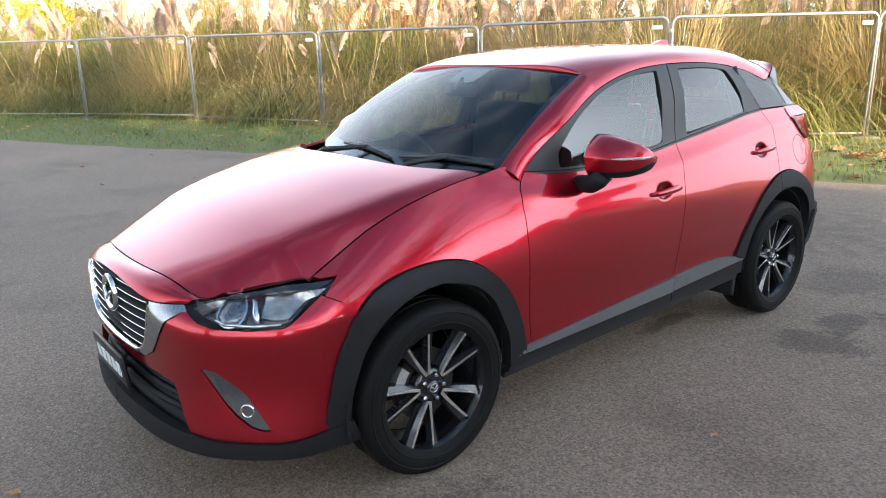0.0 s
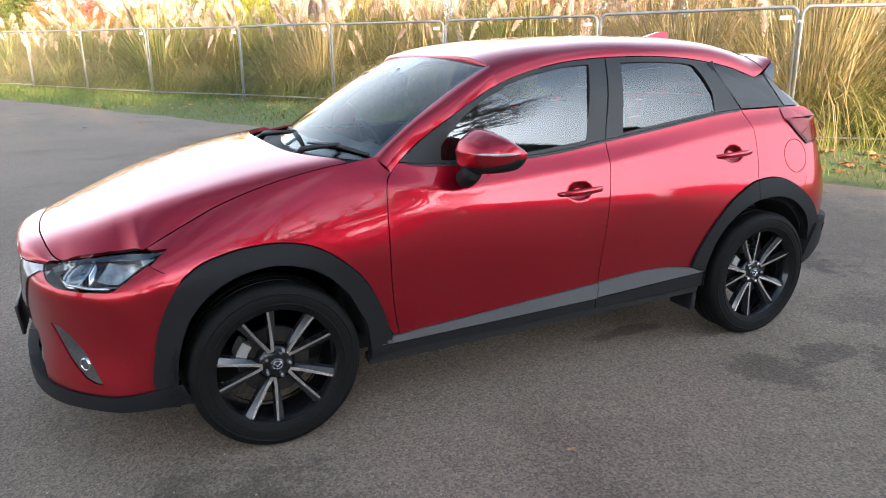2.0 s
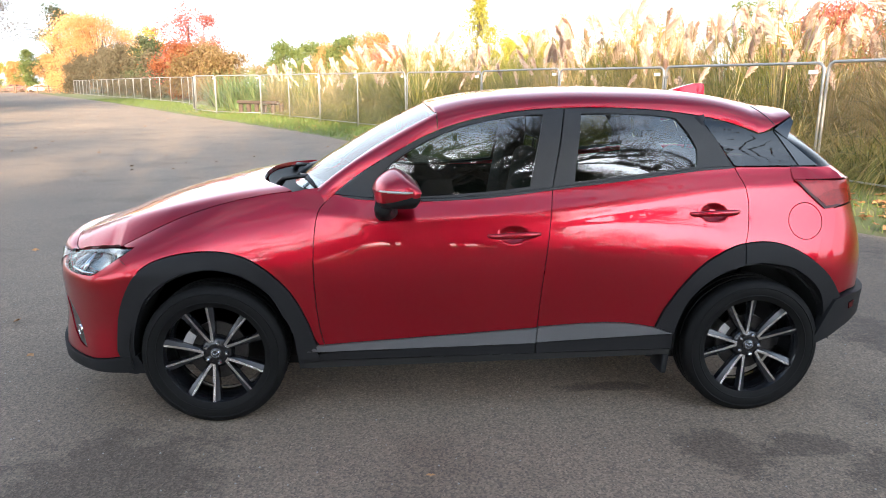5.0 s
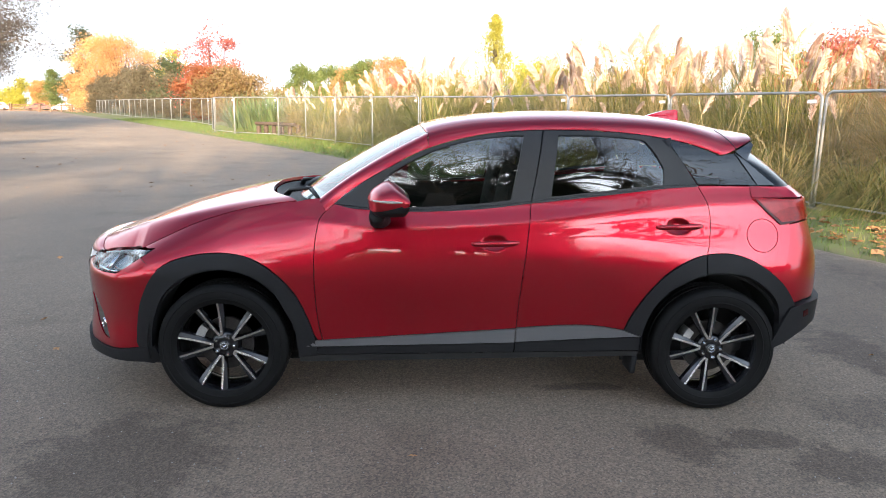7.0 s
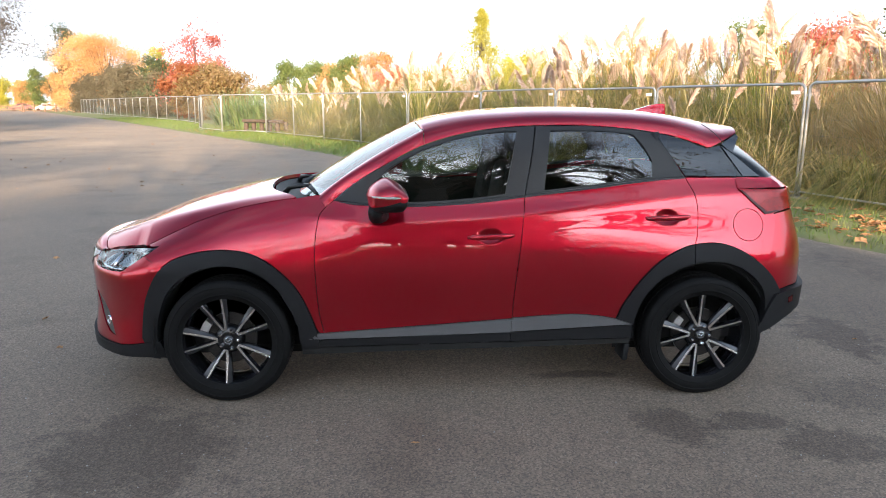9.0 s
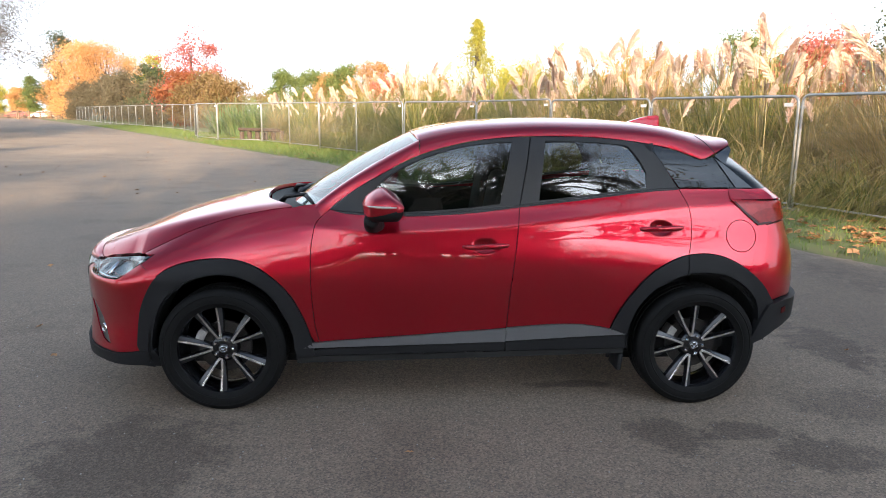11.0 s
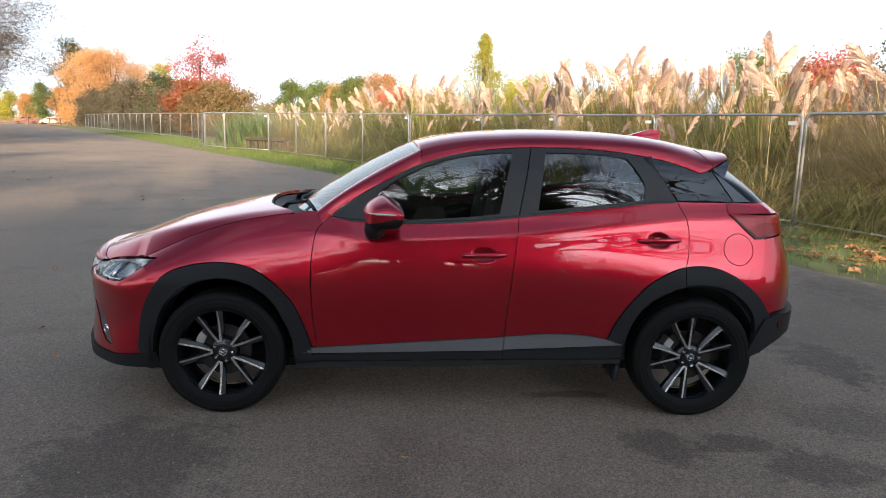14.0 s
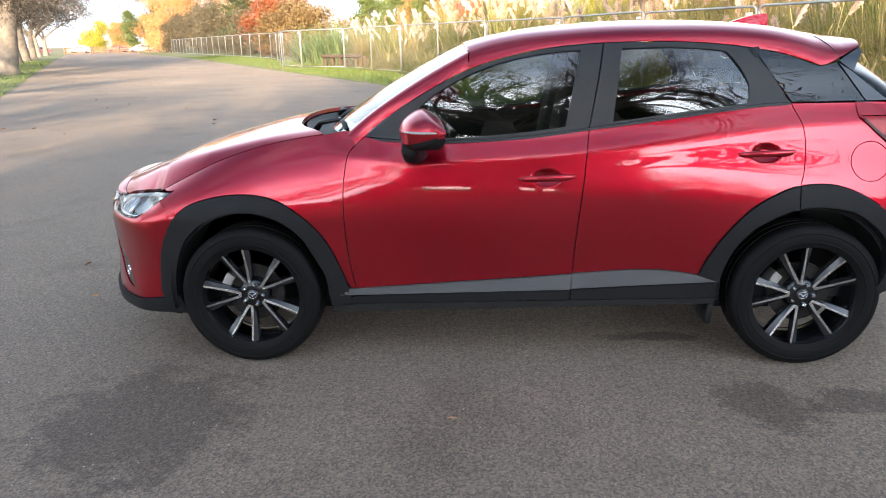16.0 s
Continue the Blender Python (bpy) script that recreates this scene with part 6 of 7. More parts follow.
def mirror_head():
    """Painted shell and black belly of the mirror head, lofted along its span."""
    shell, belly, n = Bag(), Bag(), len(MIRROR_SECTION)
    grid = []
    for y, nose, crest, deep in MIRROR_SPAN:
        grid.append([(x * nose + (1 - nose) * 0.075 if x < 0.075 else x, y, z * (crest if z > 0 else deep)) for x, z in MIRROR_SECTION])
    verts = [p for r in grid for p in r]
    paint, black = [], []
    for k in range(len(grid) - 1):
        for j in range(n):
            f = (k * n + j, k * n + (j + 1) % n, (k + 1) * n + (j + 1) % n, (k + 1) * n + j)
            (black if (MIRROR_SECTION[j][1] + MIRROR_SECTION[(j + 1) % n][1]) / 2 < MIRROR_CUT else paint).append(f)
    paint += [tuple(range(n))[::-1], tuple((len(grid) - 1) * n + j for j in range(n))]
    shell.add(verts, paint)
    belly.add(verts, black)
    out = []
    for bag, name in ((shell, "shell"), (belly, "belly")):
        me = bag.mesh(name)
        bm = bmesh.new()
        bm.from_mesh(me)
        bmesh.ops.delete(bm, geom=[v for v in bm.verts if not v.link_faces], context="VERTS")
        bmesh.ops.recalc_face_normals(bm, faces=bm.faces[:])
        bm.to_mesh(me)
        bm.free()
        out.append(shade_by_angle(me, 38))
    return out


MIRROR_SHELL, MIRROR_BELLY = mirror_head()
for side in (-1, 1):
    m = Matrix.Translation((-0.437, side * 0.980, 1.118)) @ Matrix.Diagonal((1, side, 1, 1)) @ Matrix.Rotation(radians(-7), 4, "Z")
    shell = part("wing_mirror", MIRROR_SHELL, PAINT, car, "red wing mirror with a black base")
    shell.matrix_basis = m
    part("mirror_belly", MIRROR_BELLY, CLADDING, shell, "black underside")
    gl = Bag()
    gl.add([(0.0975, -0.098, -0.050), (0.0975, 0.098, -0.040), (0.0975, 0.100, 0.012), (0.0975, 0.02, 0.034), (0.0975, -0.095, 0.040)], [(0, 1, 2, 3, 4)])
    part("mirror_glass", gl.mesh("glass"), CHROME, shell, "mirror glass")
    ind = Bag()
    ind.tube([(-0.082, 0.025, 0.006), (-0.066, 0.060, 0.007), (-0.040, 0.090, 0.008), (-0.006, 0.112, 0.008), (0.030, 0.124, 0.008), (0.06, 0.1275, 0.008)], [0.002, 0.0055, 0.0065, 0.0065, 0.006, 0.003], 8)
    part("indicator", ind.mesh("indicator", smooth=True), AMBER, shell, "pale indicator strip")
    st = Bag()
    st.tube([(0.0, -0.17, -0.118), (-0.020, -0.13, -0.116), (-0.045, -0.085, -0.108), (-0.048, -0.05, -0.085), (-0.045, -0.03, -0.06)], [0.034, 0.037, 0.038, 0.040, 0.040], 16)
    part("mirror_stem", st.mesh("stem", smooth=True), CLADDING, shell, "black mirror stem")


def wiper(a, b, arm_from):
    ob = Bag()
    ob.tube([a, tuple(mix(np.array(a), np.array(b), 0.5) + np.array([0, 0, 0.014])), b], [0.008, 0.013, 0.006], 6)
    w = part("wiper", ob.mesh("wiper", smooth=True), SEAL, car, "black windscreen wiper")
    arm = Bag()
    mid = mix(np.array(a), np.array(b), 0.45) + np.array([0, 0, 0.022])
    arm.tube([arm_from, tuple(mix(np.array(arm_from), mid, 0.2) + np.array([0, 0, 0.025])), tuple(mid)], [0.018, 0.015, 0.008], 6)
    part("arm", arm.mesh("arm", smooth=True), SEAL, w)


def on_screen(p, q, up=0.012):
    v = screen_map(up, 1)(np.array(p), np.array(q))
    return tuple(float(c) for c in v)


wiper(on_screen(-0.97, 0.012), on_screen(-0.28, 0.045), (-1.04, -0.32, 1.060))
wiper(on_screen(-0.22, 0.025), on_screen(0.50, 0.075), (-1.05, 0.38, 1.060))

# dark inner body, so that no light shows through the joints, and the wheel wells
for side in (-1, 1):
    well_r = [(1.285 + 0.375 * math.cos(a), 0.345 + 0.39 * math.sin(a)) for a in np.linspace(0.12, math.pi - 0.12, 24)]
    well_f = [(-1.285 + 0.375 * math.cos(a), 0.345 + 0.39 * math.sin(a)) for a in np.linspace(0.12, math.pi - 0.12, 24)]
    shell = [(-1.68, 0.80), (-1.3, 0.93), (-0.95, 1.03), (-0.72, 1.045), (0.2, 1.06), (1.17, 1.165), (1.60, 1.165), (1.66, 1.0), (1.64, 0.66), (1.66, 0.39)] + well_r + [(0.90, 0.31), (-0.90, 0.28)] + well_f + [(-1.66, 0.39), (-1.70, 0.6)]
    part("inner_body", panel_mesh(side_map(-0.035, side), shell, gap=0.0, thick=0.0, res=0.05), DARK, car)
    for cx in (-1.285, 1.285):
        well = Bag()
        vs, seg = [], 28
        for a in np.linspace(0.05, math.pi + (0.2 if cx < 0 else -0.05), seg):
            for y in (0.85, 0.50):
                vs.append((cx + 0.385 * math.cos(a), side * y, 0.345 + 0.40 * math.sin(a)))
        well.add(vs, [(2 * k, 2 * k + 1, 2 * k + 3, 2 * k + 2) for k in range(seg - 1)])
        well.add([(cx - 0.4, side * 0.52, 0.16), (cx + 0.4, side * 0.52, 0.16), (cx + 0.4, side * 0.52, 0.78), (cx - 0.4, side * 0.52, 0.78)], [(0, 1, 2, 3)])
        part("wheel_well", well.mesh("well", smooth=True), DARK, car)
        if cx > 0:
            part("mud_flap", rounded_box((0.03, 0.16, 0.10), 0.01, 2), CLADDING, car).matrix_basis = pose(cx - 0.41, side * 0.74, 0.235, 0, 6, 0)
belly = rounded_box((3.4, 1.22, 0.10), 0.03, 2)
part("underbody", belly, DARK, car).matrix_basis = pose(0, 0, 0.27)
bulk = Bag()
bulk.box((-1.95, -0.52, 0.25), (-0.95, 0.52, 0.70))
part("engine_bay", bulk.mesh("bulk"), DARK, car)
bulk = Bag()
bulk.box((1.35, -0.55, 0.34), (1.80, 0.55, 0.95))
part("boot_floor", bulk.mesh("bulk"), DARK, car)

# ---- wheels ----
TYRE_R, RIM_R = 0.334, 0.25


def tyre_mesh():
    b = Bag()
    prof = [(0.234, 0.092), (0.248, 0.100), (0.266, 0.107), (0.290, 0.108), (0.312, 0.103), (0.326, 0.093), (0.3335, 0.080)]
    ring = [(r, -y) for r, y in prof] + [(TYRE_R, -0.055), (TYRE_R, -0.030), (TYRE_R - 0.007, -0.028), (TYRE_R - 0.007, -0.020), (TYRE_R, -0.018), (TYRE_R, 0.018), (TYRE_R - 0.007, 0.020), (TYRE_R - 0.007, 0.028), (TYRE_R, 0.030), (TYRE_R, 0.055)] + [(r, y) for r, y in prof[::-1]]
    b.lathe(ring, 96, "y")
    for k in range(64):
        a = 2 * math.pi * k / 64
        for s in (-1, 1):
            m = Matrix.Rotation(a, 4, "Y") @ Matrix.Translation((TYRE_R - 0.0005, s * 0.071, 0)) @ Matrix.Rotation(s * 0.3, 4, "X") @ Matrix.Rotation(s * 0.20, 4, "Z")
            b.box((-0.006, -0.017, -0.0105), (-0.0012, 0.017, 0.0105), m)
    for r in (0.262, 0.302):
        b.lathe([(r - 0.004, -0.1062), (r, -0.1092), (r + 0.004, -0.1062)], 72, "y")
    return shade_by_angle(b.mesh("tyre"), 40)


def spoke_mesh(sign):
    """One arm of a V-shaped pair: a narrow bright ridge, a broad glossy facet outside it, steep flanks."""
    dark, face = Bag(), Bag()
    n = 12

    def ridge(t):
        r = mix(0.056, 0.243, t)
        off = sign * (0.004 + 0.050 * t ** 0.86)
        y = -0.060 - 0.022 * t ** 1.4
        return r, off, y

    def at(t, across, drop):
        r, off, y = ridge(t)
        return (off + sign * across, y + drop, r * math.cos(off / r))

    for k in range(n):
        t0, t1 = k / n, (k + 1) / n
        h0, h1 = (mix(0.0072, 0.0048, min(1, 1.6 * t)) for t in (t0, t1))
        face.add([at(t0, -h0, 0), at(t0, h0, 0.0006), at(t1, h1, 0.0006), at(t1, -h1, 0)], [(0, 1, 2, 3)])
        b0, b1 = (mix(0.010, 0.030, t ** 0.8) for t in (t0, t1))
        dark.add([at(t0, h0, 0.0006), at(t0, b0, 0.010), at(t1, b1, 0.010), at(t1, h1, 0.0006)], [(0, 1, 2, 3)])
        dark.add([at(t0, b0, 0.010), at(t0, b0 + 0.002, 0.040), at(t1, b1 + 0.002, 0.040), at(t1, b1, 0.010)], [(0, 1, 2, 3)])
        dark.add([at(t0, -h0, 0), at(t1, -h1, 0), at(t1, -h1 - 0.006, 0.036), at(t0, -h0 - 0.004, 0.036)], [(0, 1, 2, 3)])
    dark.add([at(1, -0.0048, 0), at(1, 0.0048, 0.0006), at(1, 0.030, 0.010), at(1, 0.032, 0.04), at(1, -0.011, 0.036)], [(0, 1, 2, 3, 4)])
    return face, dark


def wheel(x, side):
    m = Matrix.Translation((x, side * 0.762, 0.332)) @ Matrix.Diagonal((1, -side, 1, 1))
    tilt = SPOKE_TURN[1 if x > 0 else -1] * -side
    rim = Bag()
    rim.lathe([(0.226, 0.095), (0.236, 0.088), (0.222, 0.075), (0.218, 0.03), (0.226, -0.05), (0.236, -0.076), (0.2425, -0.084), (0.2455, -0.091), (0.2505, -0.094), (0.2515, -0.084)], 72, "y")
    w = part("wheel", rim.mesh("wheel", smooth=True), ALLOY_DARK, car, "dark alloy wheel with bright split spokes")
    w.matrix_basis = m
    part("tyre", TYRE_ME, RUBBER, w, "black road tyre")
    part("rim_lip", LIP_ME, BEZEL, w, "thin bright rim lip")
    for k in range(5):
        turn = Matrix.Rotation(radians(72 * k + tilt), 4, "Y")
        for fm, dm in SPOKE_MES:
            sp = part("spoke", dm, SPOKE_GREY, w)
            sp.matrix_basis = turn
            fc = part("spoke_face", fm, MACHINED, w, "bright machined spoke face")
            fc.matrix_basis = turn
        nut = part("wheel_nut", NUT_ME, CHROME, w)
        nut.matrix_basis = Matrix.Rotation(radians(72 * k + tilt + 36), 4, "Y") @ Matrix.Translation((0, -0.060, 0.050))
    part("hub", HUB_ME, ALLOY_DARK, w)
    part("hub_cap", CAP_ME, GLOSS_BLACK, w, "black hub cap with a bright emblem")
    part("emblem", EMBLEM_ME, CHROME, w)
    part("brake_disc", DISC_ME, STEEL_DISC, w, "steel brake disc")
    cal = part("caliper", CALIPER_ME, CALIPER, w, "metal brake caliper")
    cal.matrix_basis = Matrix.Rotation(radians(-62), 4, "Y")
    return w


SPOKE_TURN = {-1: -19.0, 1: -15.0}
TYRE_ME = tyre_mesh()
SPOKE_MES = []
for sign in (-1, 1):
    f_, d_ = spoke_mesh(sign)
    SPOKE_MES.append((f_.mesh("spoke_face"), d_.mesh("spoke")))
lip_bag = Bag()
lip_bag.lathe([(0.2462, -0.0915), (0.2480, -0.0955), (0.2505, -0.0965), (0.2525, -0.0945)], 72, "y")
LIP_ME = lip_bag.mesh("lip", smooth=True)
nb = Bag()
nb.lathe([(0.0, -0.014), (0.006, -0.013), (0.0095, -0.009), (0.0105, 0.006)], 6, "y")
NUT_ME = nb.mesh("nut")
hb = Bag()
hb.lathe([(0.0, -0.058), (0.040, -0.058), (0.062, -0.052), (0.075, -0.040), (0.080, -0.01)], 40, "y")
HUB_ME = hb.mesh("hub", smooth=True)
cb = Bag()
cb.lathe([(0.0, -0.070), (0.020, -0.0695), (0.0275, -0.066), (0.030, -0.056)], 32, "y")
CAP_ME = cb.mesh("cap", smooth=True)
eb = Bag()
eb.tube([(-0.017, -0.071, 0.008), (-0.008, -0.0725, 0.004), (0, -0.0725, -0.006), (0.008, -0.0725, 0.004), (0.017, -0.071, 0.008)], [0.001, 0.0022, 0.0026, 0.0022, 0.001], 5)
eb.tube([(0.019 * math.cos(a), -0.0705, 0.016 * math.sin(a)) for a in np.linspace(0, 2 * math.pi, 25)], 0.0018, 5, False)
EMBLEM_ME = eb.mesh("emblem", smooth=True)
db = Bag()
db.lathe([(0.07, -0.02), (0.07, -0.012), (0.140, -0.012), (0.140, 0.012), (0.07, 0.012)], 56, "y")
DISC_ME = shade_by_angle(db.mesh("disc"), 30)
kb = Bag()
for a0, a1 in ((-0.20, 0.24),):
    vs = []
    ang = np.linspace(a0, a1, 8)
    for a in ang:
        for r, y in ((0.118, -0.040), (0.160, -0.040), (0.160, 0.04), (0.118, 0.04)):
            vs.append((r * math.sin(a), y, r * math.cos(a)))
    kb.add(vs, [(4 * k + j, 4 * k + (j + 1) % 4, 4 * k + 4 + (j + 1) % 4, 4 * k + 4 + j) for k in range(7) for j in range(4)] + [(0, 1, 2, 3), (31, 30, 29, 28)])
CALIPER_ME = kb.mesh("caliper")
for wx in (-1.285, 1.285):
    for side in (-1, 1):
        wheel(wx, side)

# ---- cabin ----
def seat(x, y, rear=False):
    base = part("seat", rounded_box((0.50, 0.50, 0.16), 0.05, 3), INTERIOR, car, "dark cloth seat")
    base.matrix_basis = pose(x, y, 0.58, 0, -6, 0)
    back = rounded_box((0.14, 0.48, 0.62), 0.06, 3)
    ob = part("seat_back", back, INTERIOR, base)
    ob.matrix_basis = pose(0.28, 0, 0.34, 0, 16, 0)
    head = part("headrest", rounded_box((0.10, 0.26, 0.19), 0.045, 3), INTERIOR, base)
    head.matrix_basis = pose(0.40, 0, 0.78, 0, 12, 0)
    post = Bag()
    for s in (-0.06, 0.06):
        post.tube([(0.36, s, 0.60), (0.395, s, 0.74)], 0.007, 6)
    part("headrest_post", post.mesh("post"), DASH, base)


for y in (-0.36, 0.36):
    seat(-0.02, y)
    seat(0.80, y)
cabin = Bag()
cabin.box((-0.75, -0.70, 0.28), (1.6, 0.70, 0.34))
part("cabin_floor", cabin.mesh("floor"), INTERIOR, car)
rows = []
for y in np.linspace(-0.68, 0.68, 13):
    c = 1 - (abs(y) / 0.68) ** 2 * 0.15
    rows.append([(-0.98 * c, y, 1.03), (-0.80, y, 1.055), (-0.62, y, 1.06 + 0.02 * (y < -0.1)), (-0.52, y, 1.01), (-0.50, y, 0.86), (-0.60, y, 0.66)])
part("dashboard", patch(rows, 1), DASH, car, "dark dashboard")
wheel_in = Bag()
wheel_in.tube([(0, 0.185 * math.cos(a), 0.185 * math.sin(a)) for a in np.linspace(0, 2 * math.pi, 33)], 0.014, 8, False)
wheel_in.box((-0.01, -0.18, -0.02), (0.01, 0.18, 0.02))
wheel_in.box((-0.03, -0.06, -0.07), (0.02, 0.06, 0.06))
part("steering_wheel", wheel_in.mesh("steering", smooth=False), DASH, car, "dark steering wheel").matrix_basis = pose(-0.42, 0.36, 0.96, 0, -24, 0)
cab2 = Bag()
cab2.tube([(-0.47, 0.0, 1.36), (-0.40, 0, 1.41)], 0.012, 6)
mirror_in = part("inside_mirror", rounded_box((0.03, 0.23, 0.065), 0.02, 3), DASH, car, "dark inside mirror")
mirror_in.matrix_basis = pose(-0.42, 0, 1.36, 0, 10, 0)
part("mirror_arm", cab2.mesh("arm"), DASH, car)
lining = []
for s in np.linspace(0, 1, 20):
    row = []
    for v in np.linspace(0.12, 1.88, 21):
        x = mix(-0.20, 1.34, s)
        y, z = roof_point(x, v if v <= 1 else 2 - v)
        row.append((x, (-1 if v <= 1 else 1) * y * 0.97, z - 0.03))
    lining.append(row)
part("headlining", patch(lining, 1), material("grey_headlining", (0.20, 0.195, 0.185), 0.9), car, "grey headlining")
for side in (-1, 1):
    part("door_lining", panel_mesh(side_map(-0.07, side), [(-0.72, 1.04), (0.2, 1.06), (1.17, 1.16), (1.3, 1.16), (1.2, 0.85), (0.8, 0.4), (-0.75, 0.36)], gap=0.0, thick=0.0, res=0.08), INTERIOR, car)
    for foot, head in (((0.345, side * 0.70, 1.09), (0.375, side * 0.60, 1.45)), ((1.10, side * 0.66, 1.17), (1.02, side * 0.60, 1.42))):
        pil = Bag()
        pil.tube([foot, head], 0.045, 8)
        part("pillar_lining", pil.mesh("pillar", smooth=True), INTERIOR, car)


# ---- grass, fallen leaves and litter ----
rng = random.Random(11)
blades = Bag()


def grass_at(n, s, size):
    x, y = plan(n, s)
    z = rise(n, s) + 0.005
    a, tilt = rng.uniform(0, 2 * math.pi), rng.uniform(0.1, 0.9)
    w, h = rng.uniform(0.004, 0.009) * size, rng.uniform(0.04, 0.11) * size
    dx, dy = math.cos(a), math.sin(a)
    blades.add([(x - dy * w, y + dx * w, z), (x + dy * w, y - dx * w, z), (x + dx * tilt * h, y + dy * tilt * h, z + h)], [(0, 1, 2)])


for k in range(60000):
    s = rng.uniform(-12, 34) if k % 4 else rng.uniform(30, 75)
    e = float(edge_n(s))
    grass_at(e + rng.uniform(0, 1) ** 0.8 * 4.2 - 0.12, s, 1.0 if s < 15 else 1.5)
for k in range(9000):
    s = rng.uniform(15, 75)
    grass_at(-4.5 - rng.random() * 5, s, 1.8)
tagged(new("grass", blades.mesh("grass", GRASS_BLADE)), "short green grass on the verges", "grass", kind="stuff")

litter = Bag()


def fallen(x, y, z, size):
    a = rng.uniform(0, 2 * math.pi)
    m = Matrix.Translation((x, y, z)) @ Matrix.Rotation(a, 4, "Z") @ Matrix.Rotation(rng.uniform(-0.5, 0.5), 4, "X")
    pts = [(-1, 0, 0), (-0.35, -0.55, 0.28), (0.2, -0.75, 0.1), (0.35, -0.3, 0.3), (1, 0, 0.15), (0.3, 0.35, 0.3), (0.2, 0.7, 0.05), (-0.4, 0.5, 0.25), (0, 0, -0.02)]
    vs = [m @ (Vector(p) * size) for p in pts]
    litter.add(vs, [(k, (k + 1) % 8, 8) for k in range(8)])


for k in range(900):
    s = rng.uniform(-10, 40)
    n = float(edge_n(s)) + 3.4 * rng.random() ** 0.7
    x, y = plan(n, s)
    fallen(x, y, rise(n, s) + 0.035, rng.uniform(0.03, 0.075))
for cx, cy, count, spread in ((5.9, 4.6, 46, 0.55), (6.4, 3.4, 34, 0.6), (5.5, 6.4, 20, 0.5), (7.3, 1.4, 40, 0.8), (8.3, -0.4, 30, 0.8)):
    for k in range(count):
        x, y = cx + rng.gauss(0, spread), cy + rng.gauss(0, spread)
        n, s = x * 0.874 + y * 0.485, -x * 0.485 + y * 0.874
        if n > float(edge_n(s)) + 0.1:
            fallen(x, y, rise(n, s) + 0.04, rng.uniform(0.06, 0.13))
for k in range(240):
    s = rng.uniform(-3, 60)
    n = rng.uniform(-4, float(edge_n(s)))
    if n > 2.2 or n < -3 or s > 10:
        x, y = plan(n, s)
        fallen(x, y, rise(min(n, 6), s) + 0.012, rng.uniform(0.02, 0.05))
tagged(new("fallen_leaves", litter.mesh("fallen_leaves", FALLEN)), "dry brown leaves scattered over grass and asphalt", "leaves", kind="stuff")
for x, y, size in ((-2.578, 0.04, 0.03), (-2.98, 0.71, 0.04), (-0.302, -1.42, 0.022), (-3.9, 2.9, 0.035), (-1.0, 12.6, 0.09), (-0.2, 8.9, 0.05)):
    litter = Bag()
    fallen(x, y, 0.014, size)
    tagged(new("dead_leaf", litter.mesh("dead_leaf", FALLEN)), "curled brown leaf on the asphalt", "leaf", "leaves on the road")
grit = Bag()
for k in range(1500):
    x, y = rng.uniform(-4.5, 4), rng.uniform(-2.6, 3.5)
    r = rng.uniform(0.002, 0.006)
    z = 0.004
    grit.add([(x - r, y, z), (x, y - r, z), (x + r, y, z), (x, y + r, z), (x, y, z + r)], [(0, 1, 4), (1, 2, 4), (2, 3, 4), (3, 0, 4)])
tagged(new("loose_grit", grit.mesh("grit", material("pale_grit", (0.34, 0.32, 0.29), 0.9, vary=0.0))), "pale loose grit on the asphalt", "grit", kind="stuff")


# ---- the far end of the road: timber gate, rail fence and parked cars ----
def rail_fence(name, a, b, label, bays, rails=4, height=1.25, gate=False):
    ob = empty(name, label, "gate" if gate else "fence", m=pose(a[0], a[1], rise(0, 140) - 0.02, 0, 0, math.degrees(math.atan2(b[1] - a[1], b[0] - a[0]))))
    d = math.dist(a, b)
    for k in range(bays + 1):
        post = Bag()
        post.box((d * k / bays - 0.09, -0.09, -0.1), (d * k / bays + 0.09, 0.09, height + 0.12))
        part("post", post.mesh("post"), TIMBER, ob)
    for r in range(rails):
        rail = Bag()
        z = height * (r + 0.7) / rails
        rail.box((0, -0.13, z - 0.055), (d, -0.092, z + 0.055))
        part("rail", rail.mesh("rail"), TIMBER, ob)
    if gate:
        brace = Bag()
        brace.box((-d / 2 * 1.02, -0.03, -0.05), (d / 2 * 1.02, 0.0, 0.05))
        part("brace", brace.mesh("brace"), TIMBER, ob).matrix_basis = pose(d / 2, -0.14, height / 2 + 0.08, 0, math.degrees(math.atan2(height * 0.7, d)), 0)
    return ob


rail_fence("rail_fence", (-56.5, 122.5), (-64.0, 123.5), "brown timber rail fence at the road's end", 4)
rail_fence("timber_gate", (-64.3, 123.6), (-69.2, 124.2), "brown timber five-bar gate across the road", 1, 5, 1.2, True)
rail_fence("timber_gate", (-69.5, 124.2), (-74.6, 124.8), "brown timber five-bar gate across the road", 1, 5, 1.2, True)


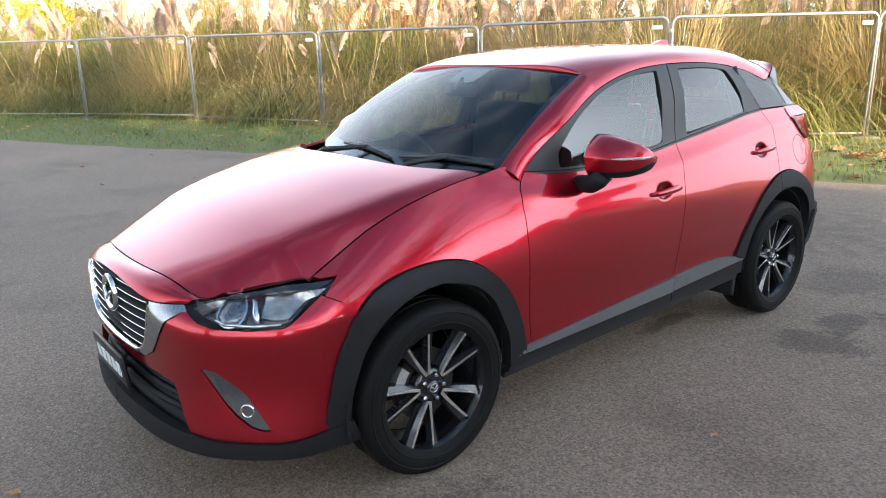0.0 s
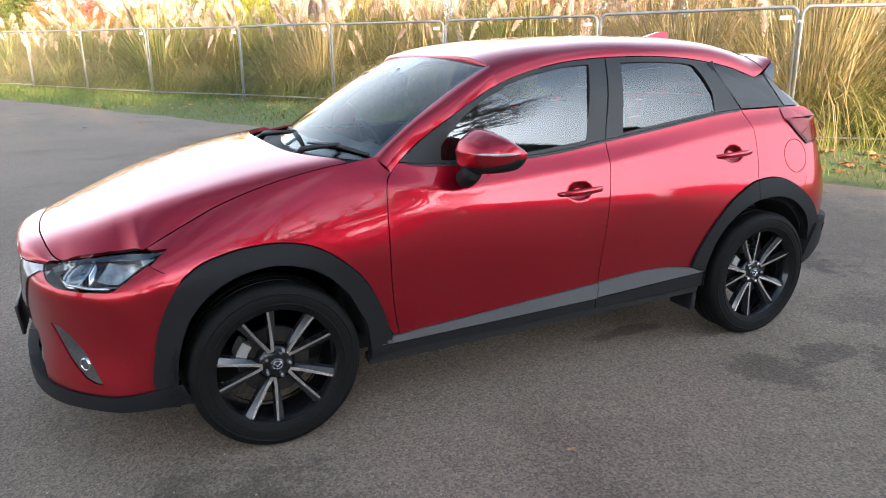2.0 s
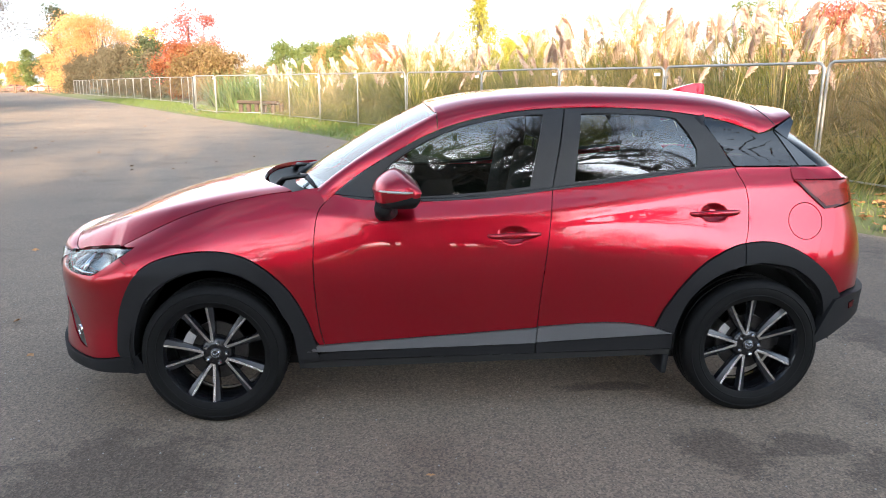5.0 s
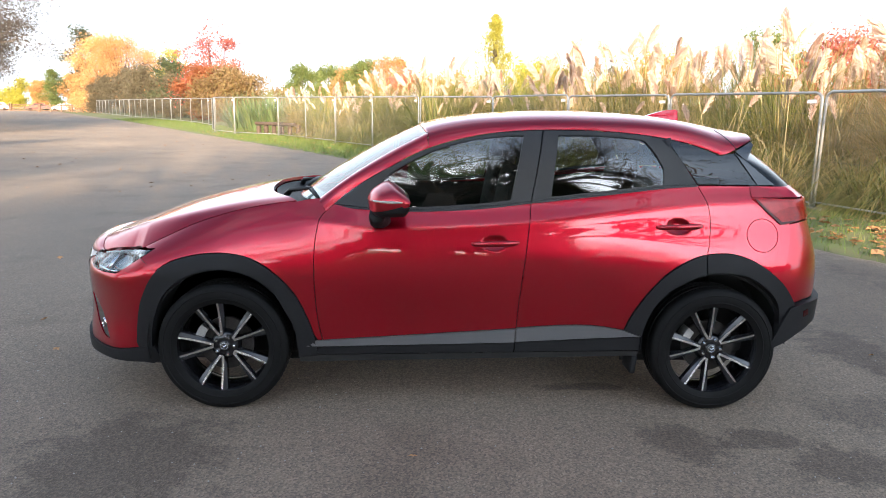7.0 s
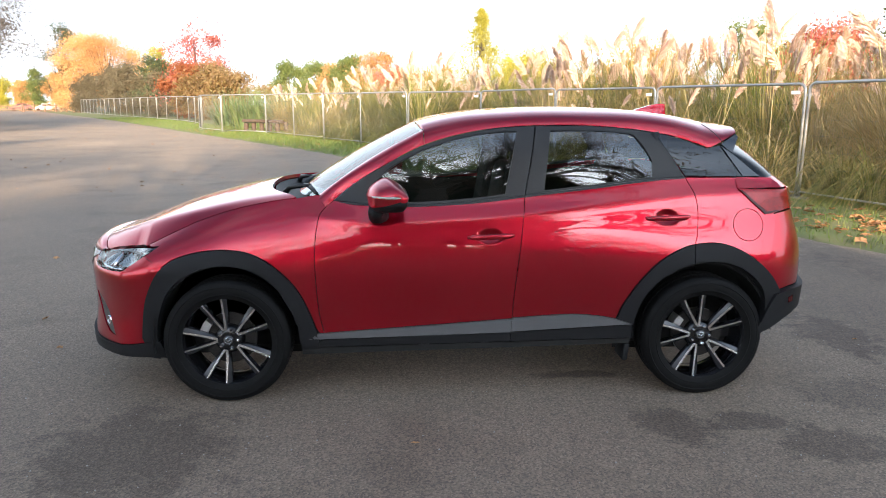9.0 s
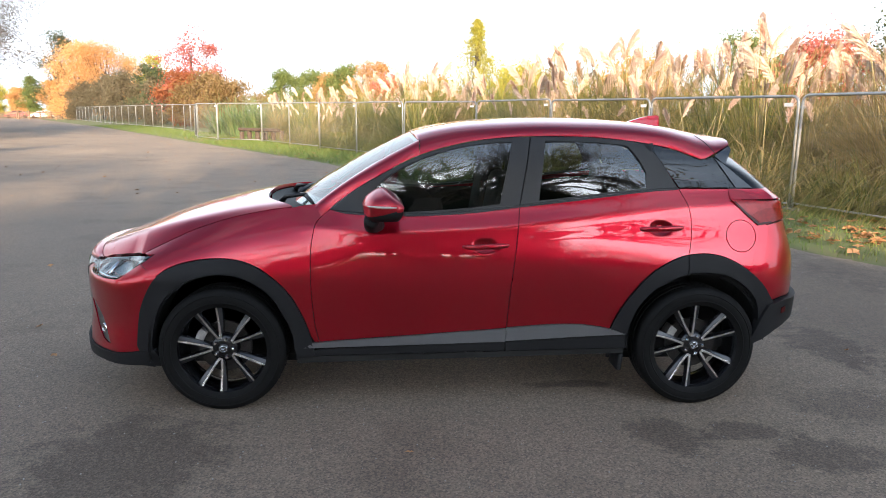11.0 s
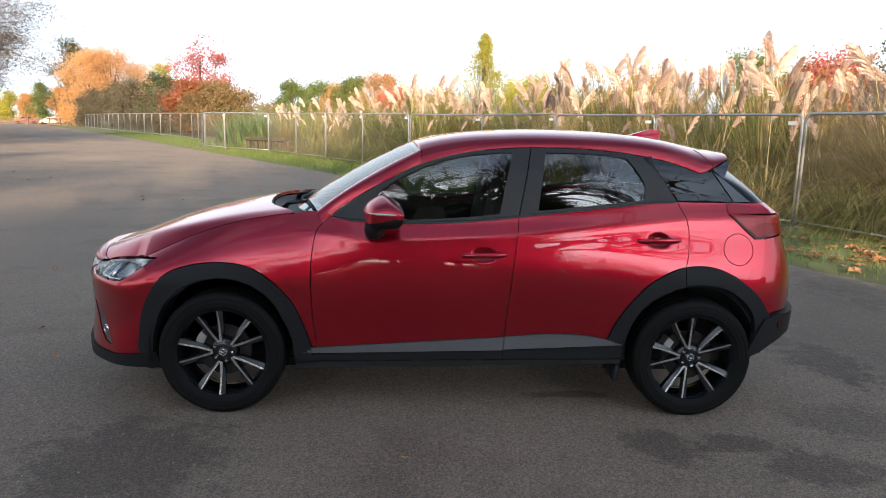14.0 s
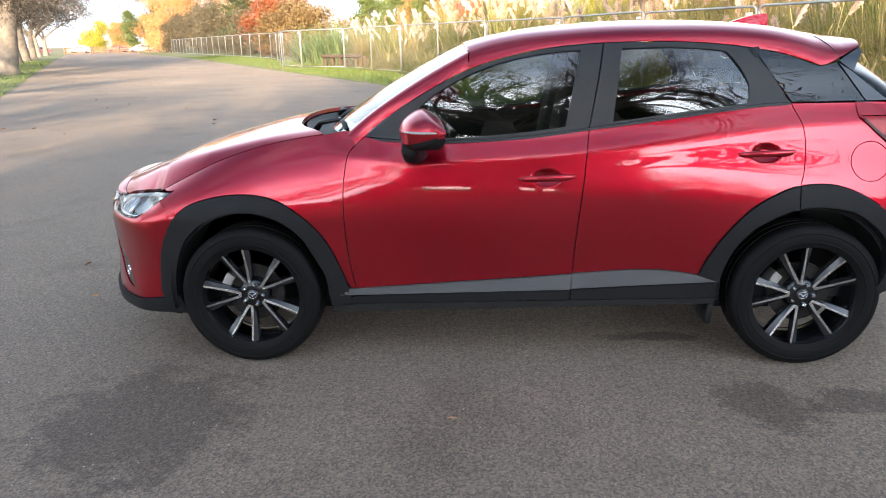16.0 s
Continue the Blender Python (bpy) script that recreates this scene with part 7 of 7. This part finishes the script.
def far_car(x, y, turn, paint, label):
    ob = empty("parked_car", label, "car", "cars parked beyond the gate", m=pose(x, y, rise(0, 150), 0, 0, turn))
    prof = [(-2.1, 0.35), (-2.05, 0.75), (-1.2, 0.92), (-0.6, 1.38), (0.7, 1.45), (1.6, 1.0), (2.05, 0.9), (2.1, 0.35)]
    body = Bag()
    n = len(prof)
    vs = [(px, -0.85 if pz < 1 else -0.68, pz) for px, pz in prof] + [(px, 0.85 if pz < 1 else 0.68, pz) for px, pz in prof]
    body.add(vs, [tuple(range(n)), tuple(range(2 * n - 1, n - 1, -1))] + [(k, n + k, n + (k + 1) % n, (k + 1) % n) for k in range(n)])
    part("body", body.mesh("body"), paint, ob)
    for side in (-1, 1):
        win = Bag()
        win.add([(-0.95, side * 0.84, 0.97), (1.35, side * 0.84, 0.99), (0.68, side * 0.705, 1.38), (-0.52, side * 0.705, 1.32)], [(0, 1, 2, 3)])
        part("window", win.mesh("window"), GLOSS_BLACK, ob)
        for wx in (-1.3, 1.3):
            wh = Bag()
            wh.lathe([(0.0, -0.1), (0.30, -0.1), (0.32, -0.05), (0.32, 0.1)], 16, "y", (wx, side * 0.78, 0.32))
            part("wheel", wh.mesh("wheel"), RUBBER, ob)
    return ob


silver = material("silver_paint", (0.5, 0.51, 0.52), 0.3, 0.5, coat=0.6)
dark_red = material("dark_red_paint", (0.16, 0.03, 0.03), 0.3, 0.3, coat=0.6)
for k, (x, y, turn, paint, label) in enumerate([(-66, 136, 15, silver, "silver car parked beyond the gate"), (-72, 139, 20, dark_red, "dark red car parked beyond the gate"), (-79, 138, 12, silver, "silver car parked beyond the gate"), (-85, 134, 30, dark_red, "dark red car parked beyond the gate")]):
    far_car(x, y, turn, paint, label)


# ---- low log edging behind the fence ----
edging = empty("log_edging", "row of short brown timber posts edging a bed", "edging")
rail_ends = []
for k in range(6):
    x, y = beside_fence(3.6 + 0.62 * k, 1.1)
    log = Bag()
    log.lathe([(0.0, -0.1), (0.115, -0.1), (0.12, 0.50 + 0.05 * (k % 3)), (0.10, 0.54 + 0.05 * (k % 3)), (0.0, 0.55 + 0.05 * (k % 3))], 12, "z", (x, y, rise(7, 30)))
    rail_ends.append((x - 0.13, y - 0.07, rise(7, 30) + 0.66))
    part("post", log.mesh("log", smooth=False), SHADED_TIMBER, edging)
rail = Bag()
rail.tube([rail_ends[0], rail_ends[-1]], 0.09, 6)
part("rail", rail.mesh("rail"), SHADED_TIMBER, edging, "brown timber top rail")
